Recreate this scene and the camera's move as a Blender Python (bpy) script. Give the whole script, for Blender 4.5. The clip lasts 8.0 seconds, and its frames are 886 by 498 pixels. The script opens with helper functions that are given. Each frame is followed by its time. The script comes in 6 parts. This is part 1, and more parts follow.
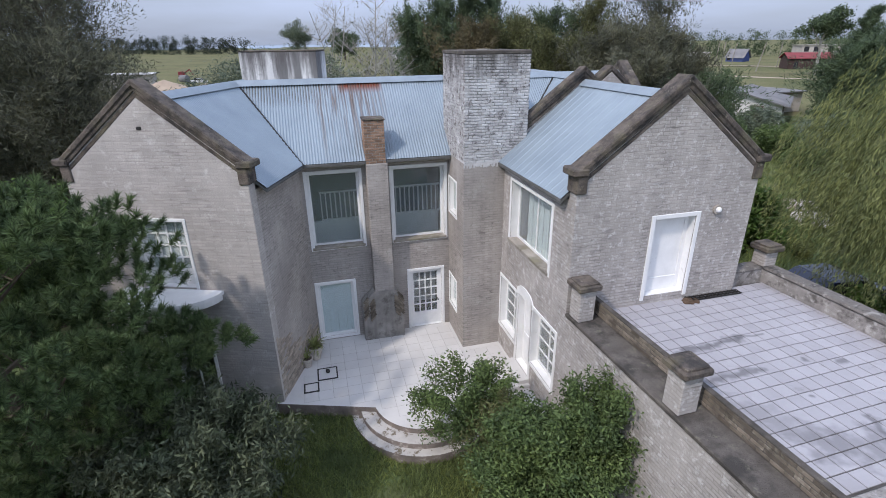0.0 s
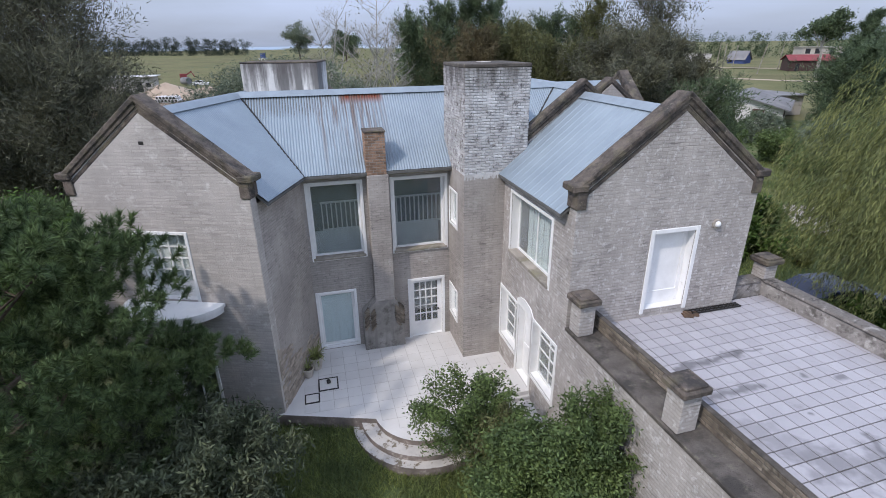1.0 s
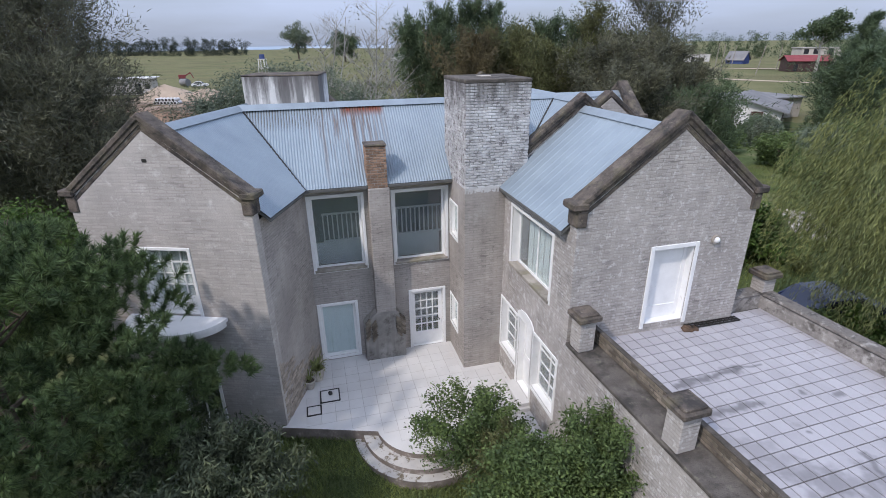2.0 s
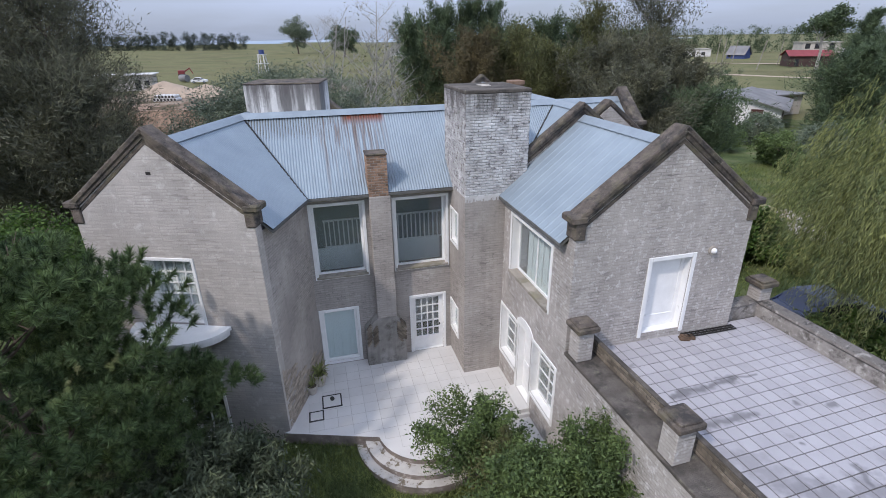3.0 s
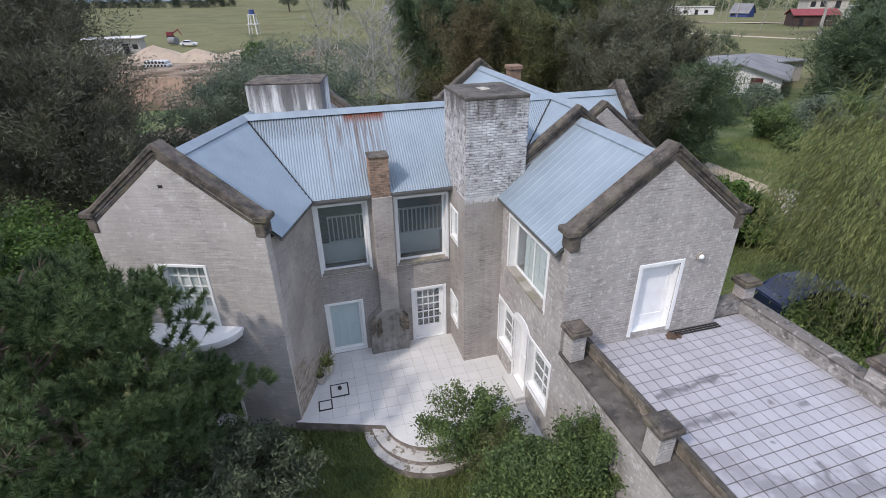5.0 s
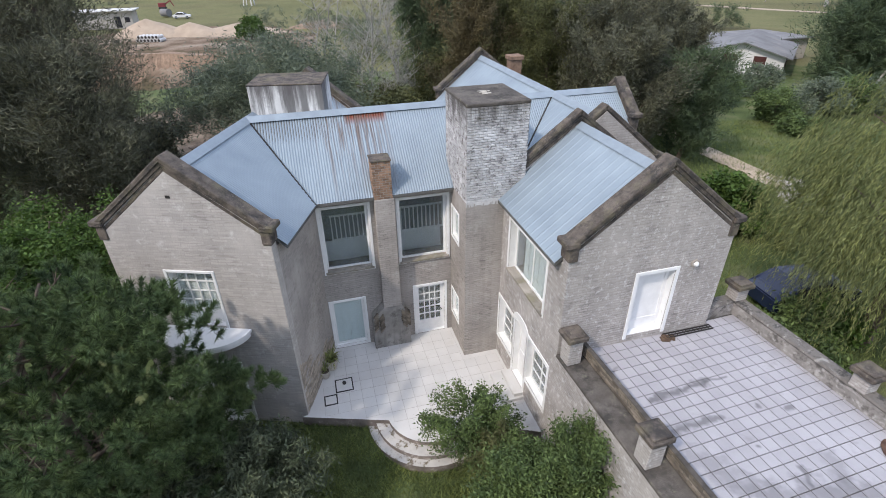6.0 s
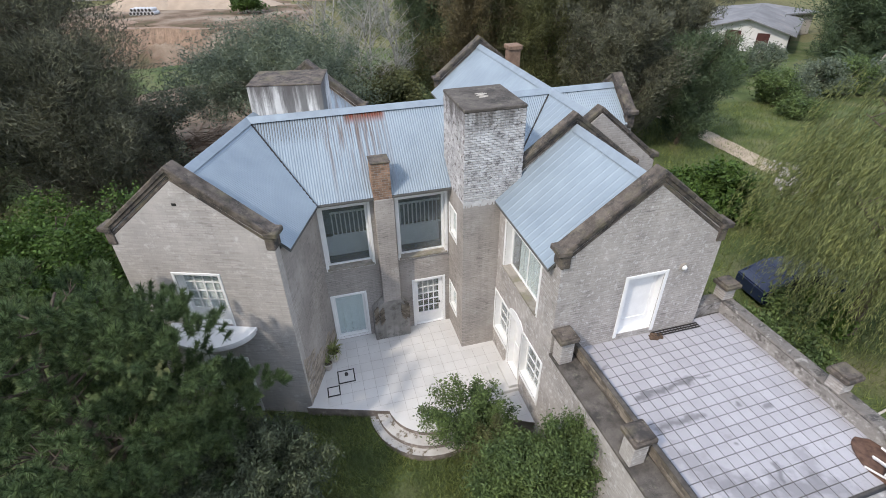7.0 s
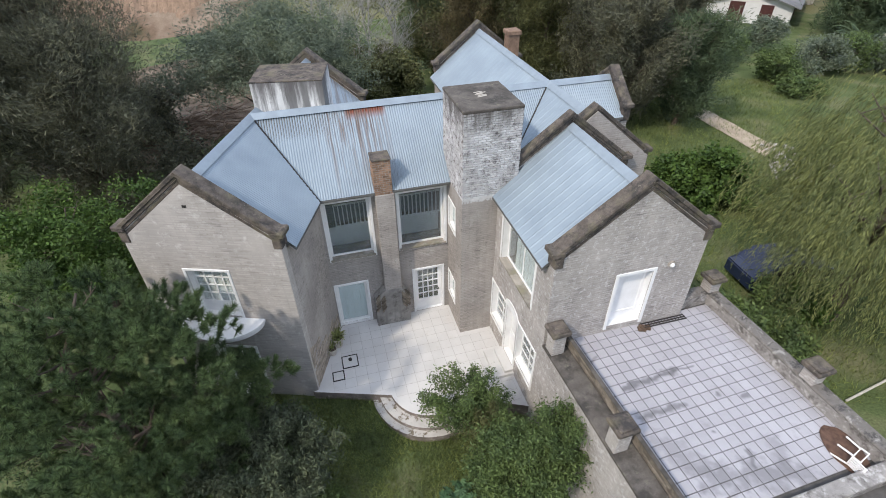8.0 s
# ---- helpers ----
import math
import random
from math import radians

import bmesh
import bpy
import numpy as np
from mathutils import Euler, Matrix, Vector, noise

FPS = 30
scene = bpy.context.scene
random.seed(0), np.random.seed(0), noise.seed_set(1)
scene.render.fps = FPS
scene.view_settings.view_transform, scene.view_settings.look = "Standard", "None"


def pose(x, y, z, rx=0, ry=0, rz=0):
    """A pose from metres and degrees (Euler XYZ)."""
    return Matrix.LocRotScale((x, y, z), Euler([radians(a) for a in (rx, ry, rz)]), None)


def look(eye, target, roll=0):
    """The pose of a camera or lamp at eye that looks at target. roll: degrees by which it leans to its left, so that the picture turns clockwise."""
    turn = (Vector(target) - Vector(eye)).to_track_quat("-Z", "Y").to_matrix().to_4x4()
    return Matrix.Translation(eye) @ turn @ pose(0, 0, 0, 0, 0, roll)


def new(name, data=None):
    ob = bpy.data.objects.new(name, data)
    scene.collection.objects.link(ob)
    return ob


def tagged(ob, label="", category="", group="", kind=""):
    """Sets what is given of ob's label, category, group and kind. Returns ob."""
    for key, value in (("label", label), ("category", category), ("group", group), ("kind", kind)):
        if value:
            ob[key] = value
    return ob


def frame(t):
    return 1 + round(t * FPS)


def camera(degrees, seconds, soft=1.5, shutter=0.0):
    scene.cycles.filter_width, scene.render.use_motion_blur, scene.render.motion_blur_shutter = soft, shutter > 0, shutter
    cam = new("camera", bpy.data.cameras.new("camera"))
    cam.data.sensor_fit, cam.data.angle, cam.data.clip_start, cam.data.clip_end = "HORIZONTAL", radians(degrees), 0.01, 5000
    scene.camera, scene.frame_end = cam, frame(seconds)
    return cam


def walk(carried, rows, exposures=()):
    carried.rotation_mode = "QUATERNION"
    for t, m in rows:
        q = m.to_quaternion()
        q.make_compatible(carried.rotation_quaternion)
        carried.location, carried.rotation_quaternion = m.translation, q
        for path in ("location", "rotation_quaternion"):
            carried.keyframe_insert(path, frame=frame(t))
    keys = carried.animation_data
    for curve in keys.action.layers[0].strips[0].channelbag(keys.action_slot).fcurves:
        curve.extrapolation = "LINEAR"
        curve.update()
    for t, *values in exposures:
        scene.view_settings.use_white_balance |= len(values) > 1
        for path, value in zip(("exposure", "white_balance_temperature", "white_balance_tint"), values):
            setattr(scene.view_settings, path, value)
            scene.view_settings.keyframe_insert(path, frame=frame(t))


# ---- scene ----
cam = camera(83.7, 8.0, soft=0.9)
PATH = [
    (0, (0.158, 0.151, 9.066), (0.062, 1.994, 8.295), -0.7),
    (0.5, (0.192, 0.173, 9.179), (0.091, 2.016, 8.41), -0.7),
    (1, (0.173, 0.222, 9.353), (0.073, 2.066, 8.586), -0.7),
    (1.5, (0.127, 0.275, 9.54), (0.03, 2.12, 8.774), -0.7),
    (3, (0.121, 0.293, 10.131), (0.024, 2.129, 9.343), -0.8),
    (3.5, (0.163, 0.262, 10.369), (0.068, 2.088, 9.561), -0.8),
    (4, (0.117, 0.227, 10.658), (0.031, 2.038, 9.814), -0.8),
    (4.5, (0.076, 0.193, 10.96), (-0.009, 1.986, 10.079), -0.9),
    (6, (-0.048, 0.353, 12.218), (-0.125, 2.074, 11.201), -0.9),
    (6.5, (-0.02, 0.387, 12.646), (-0.096, 2.081, 11.586), -0.9),
    (7, (0.008, 0.402, 13.131), (-0.066, 2.064, 12.022), -0.9),
    (7.5, (0.027, 0.398, 13.631), (-0.043, 2.025, 12.469), -0.9),
    (8, (0.001, 0.376, 14.12), (-0.066, 1.965, 12.907), -0.8),
]
walk(cam, [(t, look(eye, target, roll)) for t, eye, target, roll in PATH],
     exposures=((0, 0.0, 6480, 15), (4.0, -0.02, 6500, 15), (6.0, 0.14, 6800, 13), (8.0, 0.21, 6950, 11)))

# world, sun and exposure
world = bpy.data.worlds.new("world")
scene.world = world
world.use_nodes = True
wn, wl = world.node_tree.nodes, world.node_tree.links
wn.clear()
w_out = wn.new("ShaderNodeOutputWorld")
w_bg = wn.new("ShaderNodeBackground")
sky = wn.new("ShaderNodeTexSky")
sky.sky_type = "NISHITA"
sky.sun_disc = False
sky.sun_elevation, sky.sun_rotation = radians(46), radians(221)
sky.air_density, sky.dust_density = 1.0, 2.0
w_tc = wn.new("ShaderNodeTexCoord")
w_map = wn.new("ShaderNodeMapping")
w_map.inputs["Scale"].default_value = (1.2, 1.2, 7.0)
w_noise = wn.new("ShaderNodeTexNoise")
w_noise.inputs["Scale"].default_value, w_noise.inputs["Detail"].default_value = 1.6, 7
w_ramp = wn.new("ShaderNodeValToRGB")
w_ramp.color_ramp.elements[0].position, w_ramp.color_ramp.elements[1].position = 0.32, 0.66
w_ramp.color_ramp.elements[0].color = (0.5, 0.5, 0.5, 1)
w_ramp.color_ramp.elements[1].color = (0.95, 0.95, 0.95, 1)
w_mix = wn.new("ShaderNodeMix")
w_mix.data_type = "RGBA"
w_mix.inputs[7].default_value = (6.9, 8.3, 11.0, 1)
wl.new(w_tc.outputs["Generated"], w_map.inputs["Vector"])
wl.new(w_map.outputs[0], w_noise.inputs["Vector"])
wl.new(w_noise.outputs["Fac"], w_ramp.inputs["Fac"])
wl.new(w_ramp.outputs["Color"], w_mix.inputs[0])
wl.new(sky.outputs[0], w_mix.inputs[6])
w_sep = wn.new("ShaderNodeSeparateXYZ")
wl.new(w_tc.outputs["Generated"], w_sep.inputs[0])
w_up = wn.new("ShaderNodeMapRange")          # an overcast sky is brighter overhead than at the horizon
w_up.inputs["From Min"].default_value, w_up.inputs["From Max"].default_value = 0.0, 0.9
w_up.inputs["To Min"].default_value, w_up.inputs["To Max"].default_value = 0.92, 2.3
wl.new(w_sep.outputs[2], w_up.inputs["Value"])
w_mul = wn.new("ShaderNodeVectorMath")
w_mul.operation = "SCALE"
wl.new(w_mix.outputs[2], w_mul.inputs[0])
wl.new(w_up.outputs[0], w_mul.inputs["Scale"])
wl.new(w_mul.outputs[0], w_bg.inputs["Color"])
w_bg.inputs["Strength"].default_value = 0.08
wl.new(w_bg.outputs[0], w_out.inputs["Surface"])

sun_data = bpy.data.lights.new("sun", "SUN")
sun_data.energy, sun_data.angle, sun_data.color = 2.4, radians(3), (1.0, 0.95, 0.88)
sun = new("sun", sun_data)
sun.matrix_world = look((-30, -34, 47), (0, 0, 0))

# ---- frames of the plan: main house, left wing ----
HM = pose(2.5, 10.05, 0, 0, 0, 17.5)
LM = pose(-4.75, 10.72, 0, 0, 0, -3)
L2H = HM.inverted() @ LM


# ---- materials ----
def mat(name, col, rough=0.8, metal=0.0, var=0.25, scale=3.0, fine=40.0, bump=0.2, col2=None, streak=0.0, brick=0.0,
        brick_size=(0.25, 0.075), island=0.0, obrand=0.0, patch=None, spec=0.3, bumpd=0.02, algae=None, world_space=False, rust=False, patch2=None, streak_scale=(5, 5, 0.35), streak_lo=0.45, streak_w=0.3, grime=None, blots=()):
    """A surface of base colour col with large and fine variation, optional vertical streaks, brick courses and patches."""
    m = bpy.data.materials.new(name)
    m.use_nodes = True
    n, l = m.node_tree.nodes, m.node_tree.links
    b = n["Principled BSDF"]
    b.inputs["Roughness"].default_value, b.inputs["Metallic"].default_value = rough, metal
    b.inputs["Specular IOR Level"].default_value = spec
    tc = n.new("ShaderNodeTexCoord")
    base_vec = n.new("ShaderNodeNewGeometry").outputs["Position"] if world_space else tc.outputs["Object"]

    def noise_of(sc, detail=5, vec=None, rough_=0.6):
        t = n.new("ShaderNodeTexNoise")
        t.inputs["Scale"].default_value, t.inputs["Detail"].default_value = sc, detail
        t.inputs["Roughness"].default_value = rough_
        l.new(vec or base_vec, t.inputs["Vector"])
        return t.outputs["Fac"]

    def ramp(f, lo, hi, a=(0, 0, 0, 1), c=(1, 1, 1, 1)):
        r = n.new("ShaderNodeValToRGB")
        r.color_ramp.elements[0].position, r.color_ramp.elements[1].position = lo, hi
        r.color_ramp.elements[0].color, r.color_ramp.elements[1].color = a, c
        l.new(f, r.inputs["Fac"])
        return r.outputs["Color"]

    def mix(f, a, c, blend="MIX"):
        x = n.new("ShaderNodeMix")
        x.data_type, x.blend_type = "RGBA", blend
        for sock, v in ((0, f), (6, a), (7, c)):
            if isinstance(v, (int, float)):
                x.inputs[sock].default_value = v
            elif isinstance(v, tuple):
                x.inputs[sock].default_value = (*v[:3], 1)
            else:
                l.new(v, x.inputs[sock])
        return x.outputs[2]

    big, small = noise_of(scale), noise_of(fine, 3)
    dark = tuple(c * (1 - var) for c in col)
    light = tuple(min(1, c * (1 + var)) for c in (col2 or col))
    out = mix(ramp(big, 0.3, 0.7), dark, light)
    out = mix(ramp(small, 0.25, 0.75), mix(1.0, out, (1 - var * 0.5,) * 3, "MULTIPLY"), out)
    height = small
    if patch:
        pc, plo, phi, psc = patch
        pv = noise_of(psc, 8, rough_=0.7)
        out = mix(ramp(pv, plo, phi), out, pc)
    if patch2:
        pc, plo, phi, psc = patch2
        out = mix(ramp(noise_of(psc, 9, rough_=0.75), plo, phi), out, pc)
    if streak:
        mp = n.new("ShaderNodeMapping")
        mp.inputs["Scale"].default_value = streak_scale
        l.new(tc.outputs["Object"], mp.inputs["Vector"])
        s = noise_of(1.0, 6, mp.outputs[0])
        out = mix(ramp(s, streak_lo, streak_lo + streak_w, (0, 0, 0, 1), (streak,) * 3 + (1,)), out, tuple(c * 0.3 for c in col))
    if algae:
        out = mix(ramp(noise_of(2.2, 6), 0.5, 0.7, (0, 0, 0, 1), (0.8, 0.8, 0.8, 1)), out, algae)
    if brick:
        sp = n.new("ShaderNodeSeparateXYZ")
        l.new(tc.outputs["Object"], sp.inputs[0])
        ad = n.new("ShaderNodeMath")
        l.new(sp.outputs[0], ad.inputs[0])
        l.new(sp.outputs[1], ad.inputs[1])
        cb = n.new("ShaderNodeCombineXYZ")
        l.new(ad.outputs[0], cb.inputs[0])
        l.new(sp.outputs[2], cb.inputs[1])
        wob = n.new("ShaderNodeVectorMath")
        wob.operation = "MULTIPLY_ADD"
        nz = n.new("ShaderNodeTexNoise")
        nz.inputs["Scale"].default_value = 6
        l.new(tc.outputs["Object"], nz.inputs["Vector"])
        l.new(nz.outputs["Color"], wob.inputs[0])
        wob.inputs[1].default_value = (0.06, 0.04, 0)
        l.new(cb.outputs[0], wob.inputs[2])
        bt = n.new("ShaderNodeTexBrick")
        bt.inputs["Scale"].default_value = 1
        bt.inputs["Mortar Size"].default_value = 0.012
        bt.inputs["Mortar Smooth"].default_value = 0.4
        bt.inputs["Brick Width"].default_value, bt.inputs["Row Height"].default_value = brick_size
        bt.inputs["Color1"].default_value, bt.inputs["Color2"].default_value = (1, 1, 1, 1), (0.8, 0.8, 0.8, 1)
        bt.inputs["Mortar"].default_value = (1 - brick,) * 3 + (1,)
        l.new(wob.outputs[0], bt.inputs["Vector"])
        where = ramp(noise_of(0.7, 4), 0.35, 0.65, (0.25, 0.25, 0.25, 1), (1, 1, 1, 1))
        out = mix(where, out, mix(1.0, out, bt.outputs["Color"], "MULTIPLY"))
        mpd = n.new("ShaderNodeMapping")
        mpd.inputs["Scale"].default_value = (3.2, 13.5, 1)
        l.new(wob.outputs[0], mpd.inputs["Vector"])
        dash = noise_of(1.0, 4, mpd.outputs[0], 0.55)
        dfac = mix(1.0, ramp(dash, 0.56, 0.66), where, "MULTIPLY")
        out = mix(dfac, out, mix(1.0, out, (1 - brick * 1.1,) * 3, "MULTIPLY"))
        mh = n.new("ShaderNodeMix")
        mh.data_type = "RGBA"
        mh.inputs[0].default_value = 0.6
        l.new(small, mh.inputs[6])
        l.new(bt.outputs["Color"], mh.inputs[7])
        height = mh.outputs[2]
    if grime:                                       # soot washed down from the cap in streaks
        gcol, glo, ghi = grime
        sg = n.new("ShaderNodeSeparateXYZ")
        l.new(tc.outputs["Object"] if not world_space else base_vec, sg.inputs[0])
        gm = n.new("ShaderNodeMapRange")
        gm.inputs["From Min"].default_value, gm.inputs["From Max"].default_value = glo, ghi
        l.new(sg.outputs[2], gm.inputs["Value"])
        gp = n.new("ShaderNodeMapping")
        gp.inputs["Scale"].default_value = (4, 4, 0.5)
        l.new(base_vec, gp.inputs["Vector"])
        gs = n.new("ShaderNodeMath")
        gs.operation = "MULTIPLY_ADD"
        gs.inputs[1].default_value = 0.45
        l.new(gm.outputs[0], gs.inputs[0])
        l.new(noise_of(1.0, 6, gp.outputs[0], 0.7), gs.inputs[2])
        out = mix(ramp(gs.outputs[0], 0.66, 0.95, (0, 0, 0, 1), (0.9, 0.9, 0.9, 1)), out, gcol)
    for bx0, by0, bx1, by1, br, bk in blots:        # smudges along a line, with a ragged rim
        wv = n.new("ShaderNodeVectorMath")
        wv.operation = "MULTIPLY_ADD"
        wn_ = n.new("ShaderNodeTexNoise")
        wn_.inputs["Scale"].default_value, wn_.inputs["Detail"].default_value = 3.5, 5
        l.new(base_vec, wn_.inputs["Vector"])
        l.new(wn_.outputs["Color"], wv.inputs[0])
        wv.inputs[1].default_value = (br * 3, br * 3, 0)
        l.new(base_vec, wv.inputs[2])
        o2 = n.new("ShaderNodeVectorMath")
        o2.operation = "SUBTRACT"
        l.new(wv.outputs[0], o2.inputs[0])
        o2.inputs[1].default_value = (bx0 + br * 1.5, by0 + br * 1.5, 0)
        s2 = n.new("ShaderNodeSeparateXYZ")
        l.new(o2.outputs[0], s2.inputs[0])
        ln_ = max(0.01, math.hypot(bx1 - bx0, by1 - by0))
        ux, uy = (bx1 - bx0) / ln_, (by1 - by0) / ln_

        def lin(p, q):
            x1, x2 = n.new("ShaderNodeMath"), n.new("ShaderNodeMath")
            x1.operation, x2.operation = "MULTIPLY", "MULTIPLY_ADD"
            l.new(s2.outputs[0], x1.inputs[0])
            x1.inputs[1].default_value = p
            l.new(s2.outputs[1], x2.inputs[0])
            x2.inputs[1].default_value = q
            l.new(x1.outputs[0], x2.inputs[2])
            return x2.outputs[0]
        al = n.new("ShaderNodeMapRange")
        al.clamp = True
        al.inputs["From Max"].default_value = ln_
        al.inputs["To Max"].default_value = ln_
        along = lin(ux, uy)
        l.new(along, al.inputs["Value"])
        d1 = n.new("ShaderNodeMath")
        d1.operation = "SUBTRACT"
        l.new(along, d1.inputs[0]), l.new(al.outputs[0], d1.inputs[1])
        cv = n.new("ShaderNodeCombineXYZ")
        l.new(d1.outputs[0], cv.inputs[0]), l.new(lin(-uy, ux), cv.inputs[1])
        le = n.new("ShaderNodeVectorMath")
        le.operation = "LENGTH"
        l.new(cv.outputs[0], le.inputs[0])
        dm = n.new("ShaderNodeMapRange")
        dm.inputs["From Min"].default_value, dm.inputs["From Max"].default_value = br, br * 0.25
        dm.inputs["To Max"].default_value = bk
        l.new(le.outputs["Value"], dm.inputs["Value"])
        out = mix(dm.outputs[0], out, tuple(c * 0.3 for c in col))
    if rust:
        sp = n.new("ShaderNodeSeparateXYZ")
        l.new(tc.outputs["Object"], sp.inputs[0])
        mp = n.new("ShaderNodeMapping")
        mp.inputs["Scale"].default_value = (12.5, 0.4, 0.4)
        l.new(tc.outputs["Object"], mp.inputs["Vector"])
        lines = noise_of(1.0, 4, mp.outputs[0])

        def band(sock, pts):
            mr = n.new("ShaderNodeMapRange")
            mr.inputs["From Min"].default_value, mr.inputs["From Max"].default_value = pts[0], pts[1]
            l.new(sock, mr.inputs["Value"])
            return mr.outputs[0]

        def mul(a, c):
            x = n.new("ShaderNodeMath")
            x.operation = "MULTIPLY"
            l.new(a, x.inputs[0]), l.new(c, x.inputs[1])
            return x.outputs[0]
        across = mul(band(sp.outputs[0], (-4.32, -4.2)), band(sp.outputs[0], (-2.9, -3.05)))
        wide = mul(band(sp.outputs[0], (-5.5, -4.9)), band(sp.outputs[0], (-2.6, -3.6)))
        near_ridge = mul(across, band(sp.outputs[2], (7.66, 7.84)))
        run = mul(mul(wide, band(sp.outputs[2], (5.9, 7.6))), ramp(lines, 0.38, 0.52))
        out = mix(mul(near_ridge, ramp(lines, 0.2, 0.36)), out, (0.2, 0.06, 0.035))
        out = mix(mul(run, ramp(lines, 0.46, 0.6)), out, (0.14, 0.105, 0.09))
    if island or obrand:
        src = n.new("ShaderNodeNewGeometry").outputs["Random Per Island"] if island else n.new("ShaderNodeObjectInfo").outputs["Random"]
        k = island or obrand
        out = mix(1.0, out, ramp(src, 0, 1, (1 - k,) * 3 + (1,), (1 + k * 0.5,) * 3 + (1,)), "MULTIPLY")
    l.new(out, b.inputs["Base Color"])
    if bump:
        bp = n.new("ShaderNodeBump")
        bp.inputs["Strength"].default_value, bp.inputs["Distance"].default_value = bump, bumpd
        l.new(height, bp.inputs["Height"])
        l.new(bp.outputs[0], b.inputs["Normal"])
    return m


M_WALL = mat("grey_limewashed_brick", (0.47, 0.435, 0.405), 0.9, var=0.15, scale=0.9, bump=0.7, bumpd=0.03, streak=0.15, brick=0.33,
             patch=((0.3, 0.28, 0.26), 0.56, 0.72, 1.3), patch2=((0.62, 0.6, 0.58), 0.53, 0.6, 7.0))
M_PALE = mat("pale_limewashed_brick", (0.49, 0.455, 0.425), 0.9, var=0.1, scale=0.9, bump=0.7, bumpd=0.03, streak=0.1, brick=0.2, patch=((0.38, 0.35, 0.33), 0.6, 0.75, 1.3), patch2=((0.6, 0.58, 0.55), 0.55, 0.65, 3.0))
M_PLAIN = mat("grey_render", (0.42, 0.385, 0.355), 0.9, var=0.18, scale=0.8, bump=0.6, streak=0.2, brick=0.3,
              patch=((0.5, 0.48, 0.45), 0.55, 0.75, 0.9), patch2=((0.27, 0.25, 0.235), 0.57, 0.66, 6.0))
M_WBRICK = mat("flaking_white_brick", (0.5, 0.49, 0.485), 0.9, var=0.12, scale=2.0, bump=0.8, obrand=0.22,
               patch=((0.2, 0.19, 0.19), 0.54, 0.6, 7.0), patch2=((0.6, 0.6, 0.6), 0.47, 0.55, 2.6), world_space=True, grime=((0.12, 0.11, 0.1), 7.9, 8.95))
M_WMORTAR = mat("white_flaking_mortar", (0.62, 0.61, 0.6), 0.95, var=0.15, scale=3, bump=0.5, streak=0.3, patch=((0.2, 0.18, 0.17), 0.58, 0.64, 5.0), grime=((0.12, 0.11, 0.1), 7.9, 8.95))
M_MORTAR = mat("grey_mortar", (0.34, 0.32, 0.29), 0.95, var=0.25, scale=4, bump=0.5, streak=0.5)
M_RBRICK = mat("red_brown_brick", (0.33, 0.215, 0.15), 0.9, var=0.3, scale=5, bump=0.5, obrand=0.4, world_space=True)
M_MOSSBRICK = mat("mossy_dark_brick", (0.2, 0.17, 0.135), 0.95, var=0.4, scale=3, bump=0.6, obrand=0.4, patch=((0.33, 0.3, 0.24), 0.56, 0.68, 4.0), world_space=True)
M_OLDBRICK = mat("worn_pale_brick", (0.4, 0.34, 0.28), 0.9, var=0.25, scale=5, bump=0.5, obrand=0.35, world_space=True)
M_COPING = mat("weathered_concrete_coping", (0.15, 0.125, 0.105), 0.95, var=0.4, scale=3.5, bump=0.8, bumpd=0.04, patch=((0.055, 0.05, 0.047), 0.45, 0.6, 2.6), patch2=((0.27, 0.24, 0.19), 0.6, 0.68, 5.0),
               algae=(0.17, 0.15, 0.1))
M_LEDGE = mat("dark_weathered_ledge", (0.13, 0.115, 0.1), 0.95, var=0.4, scale=2.0, bump=0.8, bumpd=0.03, patch=((0.055, 0.05, 0.045), 0.48, 0.62, 1.4), patch2=((0.2, 0.19, 0.14), 0.58, 0.7, 4.0))
M_PEEL = mat("peeling_white_parapet", (0.33, 0.31, 0.29), 0.95, var=0.3, scale=2.0, bump=0.8, bumpd=0.03, patch=((0.13, 0.12, 0.11), 0.5, 0.62, 3.4), patch2=((0.5, 0.48, 0.46), 0.53, 0.62, 4.0))
M_PTOP = mat("mottled_parapet_top", (0.22, 0.2, 0.18), 0.95, var=0.35, scale=3.0, bump=0.9, bumpd=0.04, patch=((0.08, 0.075, 0.07), 0.5, 0.6, 3.0), patch2=((0.36, 0.34, 0.31), 0.55, 0.62, 5.0))
M_RISER = mat("brown_stained_riser", (0.22, 0.185, 0.16), 0.95, var=0.35, scale=3, bump=0.5, patch=((0.42, 0.38, 0.34), 0.56, 0.66, 3.0))
M_TREAD = mat("littered_step_tread", (0.5, 0.475, 0.44), 0.9, var=0.12, scale=3, bump=0.4, patch=((0.17, 0.14, 0.1), 0.53, 0.6, 5.0))
M_DIRT = mat("brown_dirt", (0.12, 0.08, 0.055), 0.95, var=0.4, scale=6, bump=0.6)
M_CONC = mat("stained_concrete", (0.34, 0.31, 0.27), 0.95, var=0.35, scale=1.6, bump=0.5, patch=((0.14, 0.125, 0.11), 0.48, 0.62, 2.2),
             algae=(0.3, 0.28, 0.19))
M_TANK = mat("streaked_white_concrete", (0.7, 0.7, 0.69), 0.9, var=0.12, scale=2, bump=0.3, streak=1.0, streak_scale=(2.3, 2.3, 0.16), streak_lo=0.44, streak_w=0.09, patch=((0.35, 0.34, 0.34), 0.56, 0.7, 2.5), grime=((0.12, 0.11, 0.11), 0.7, 2.0))
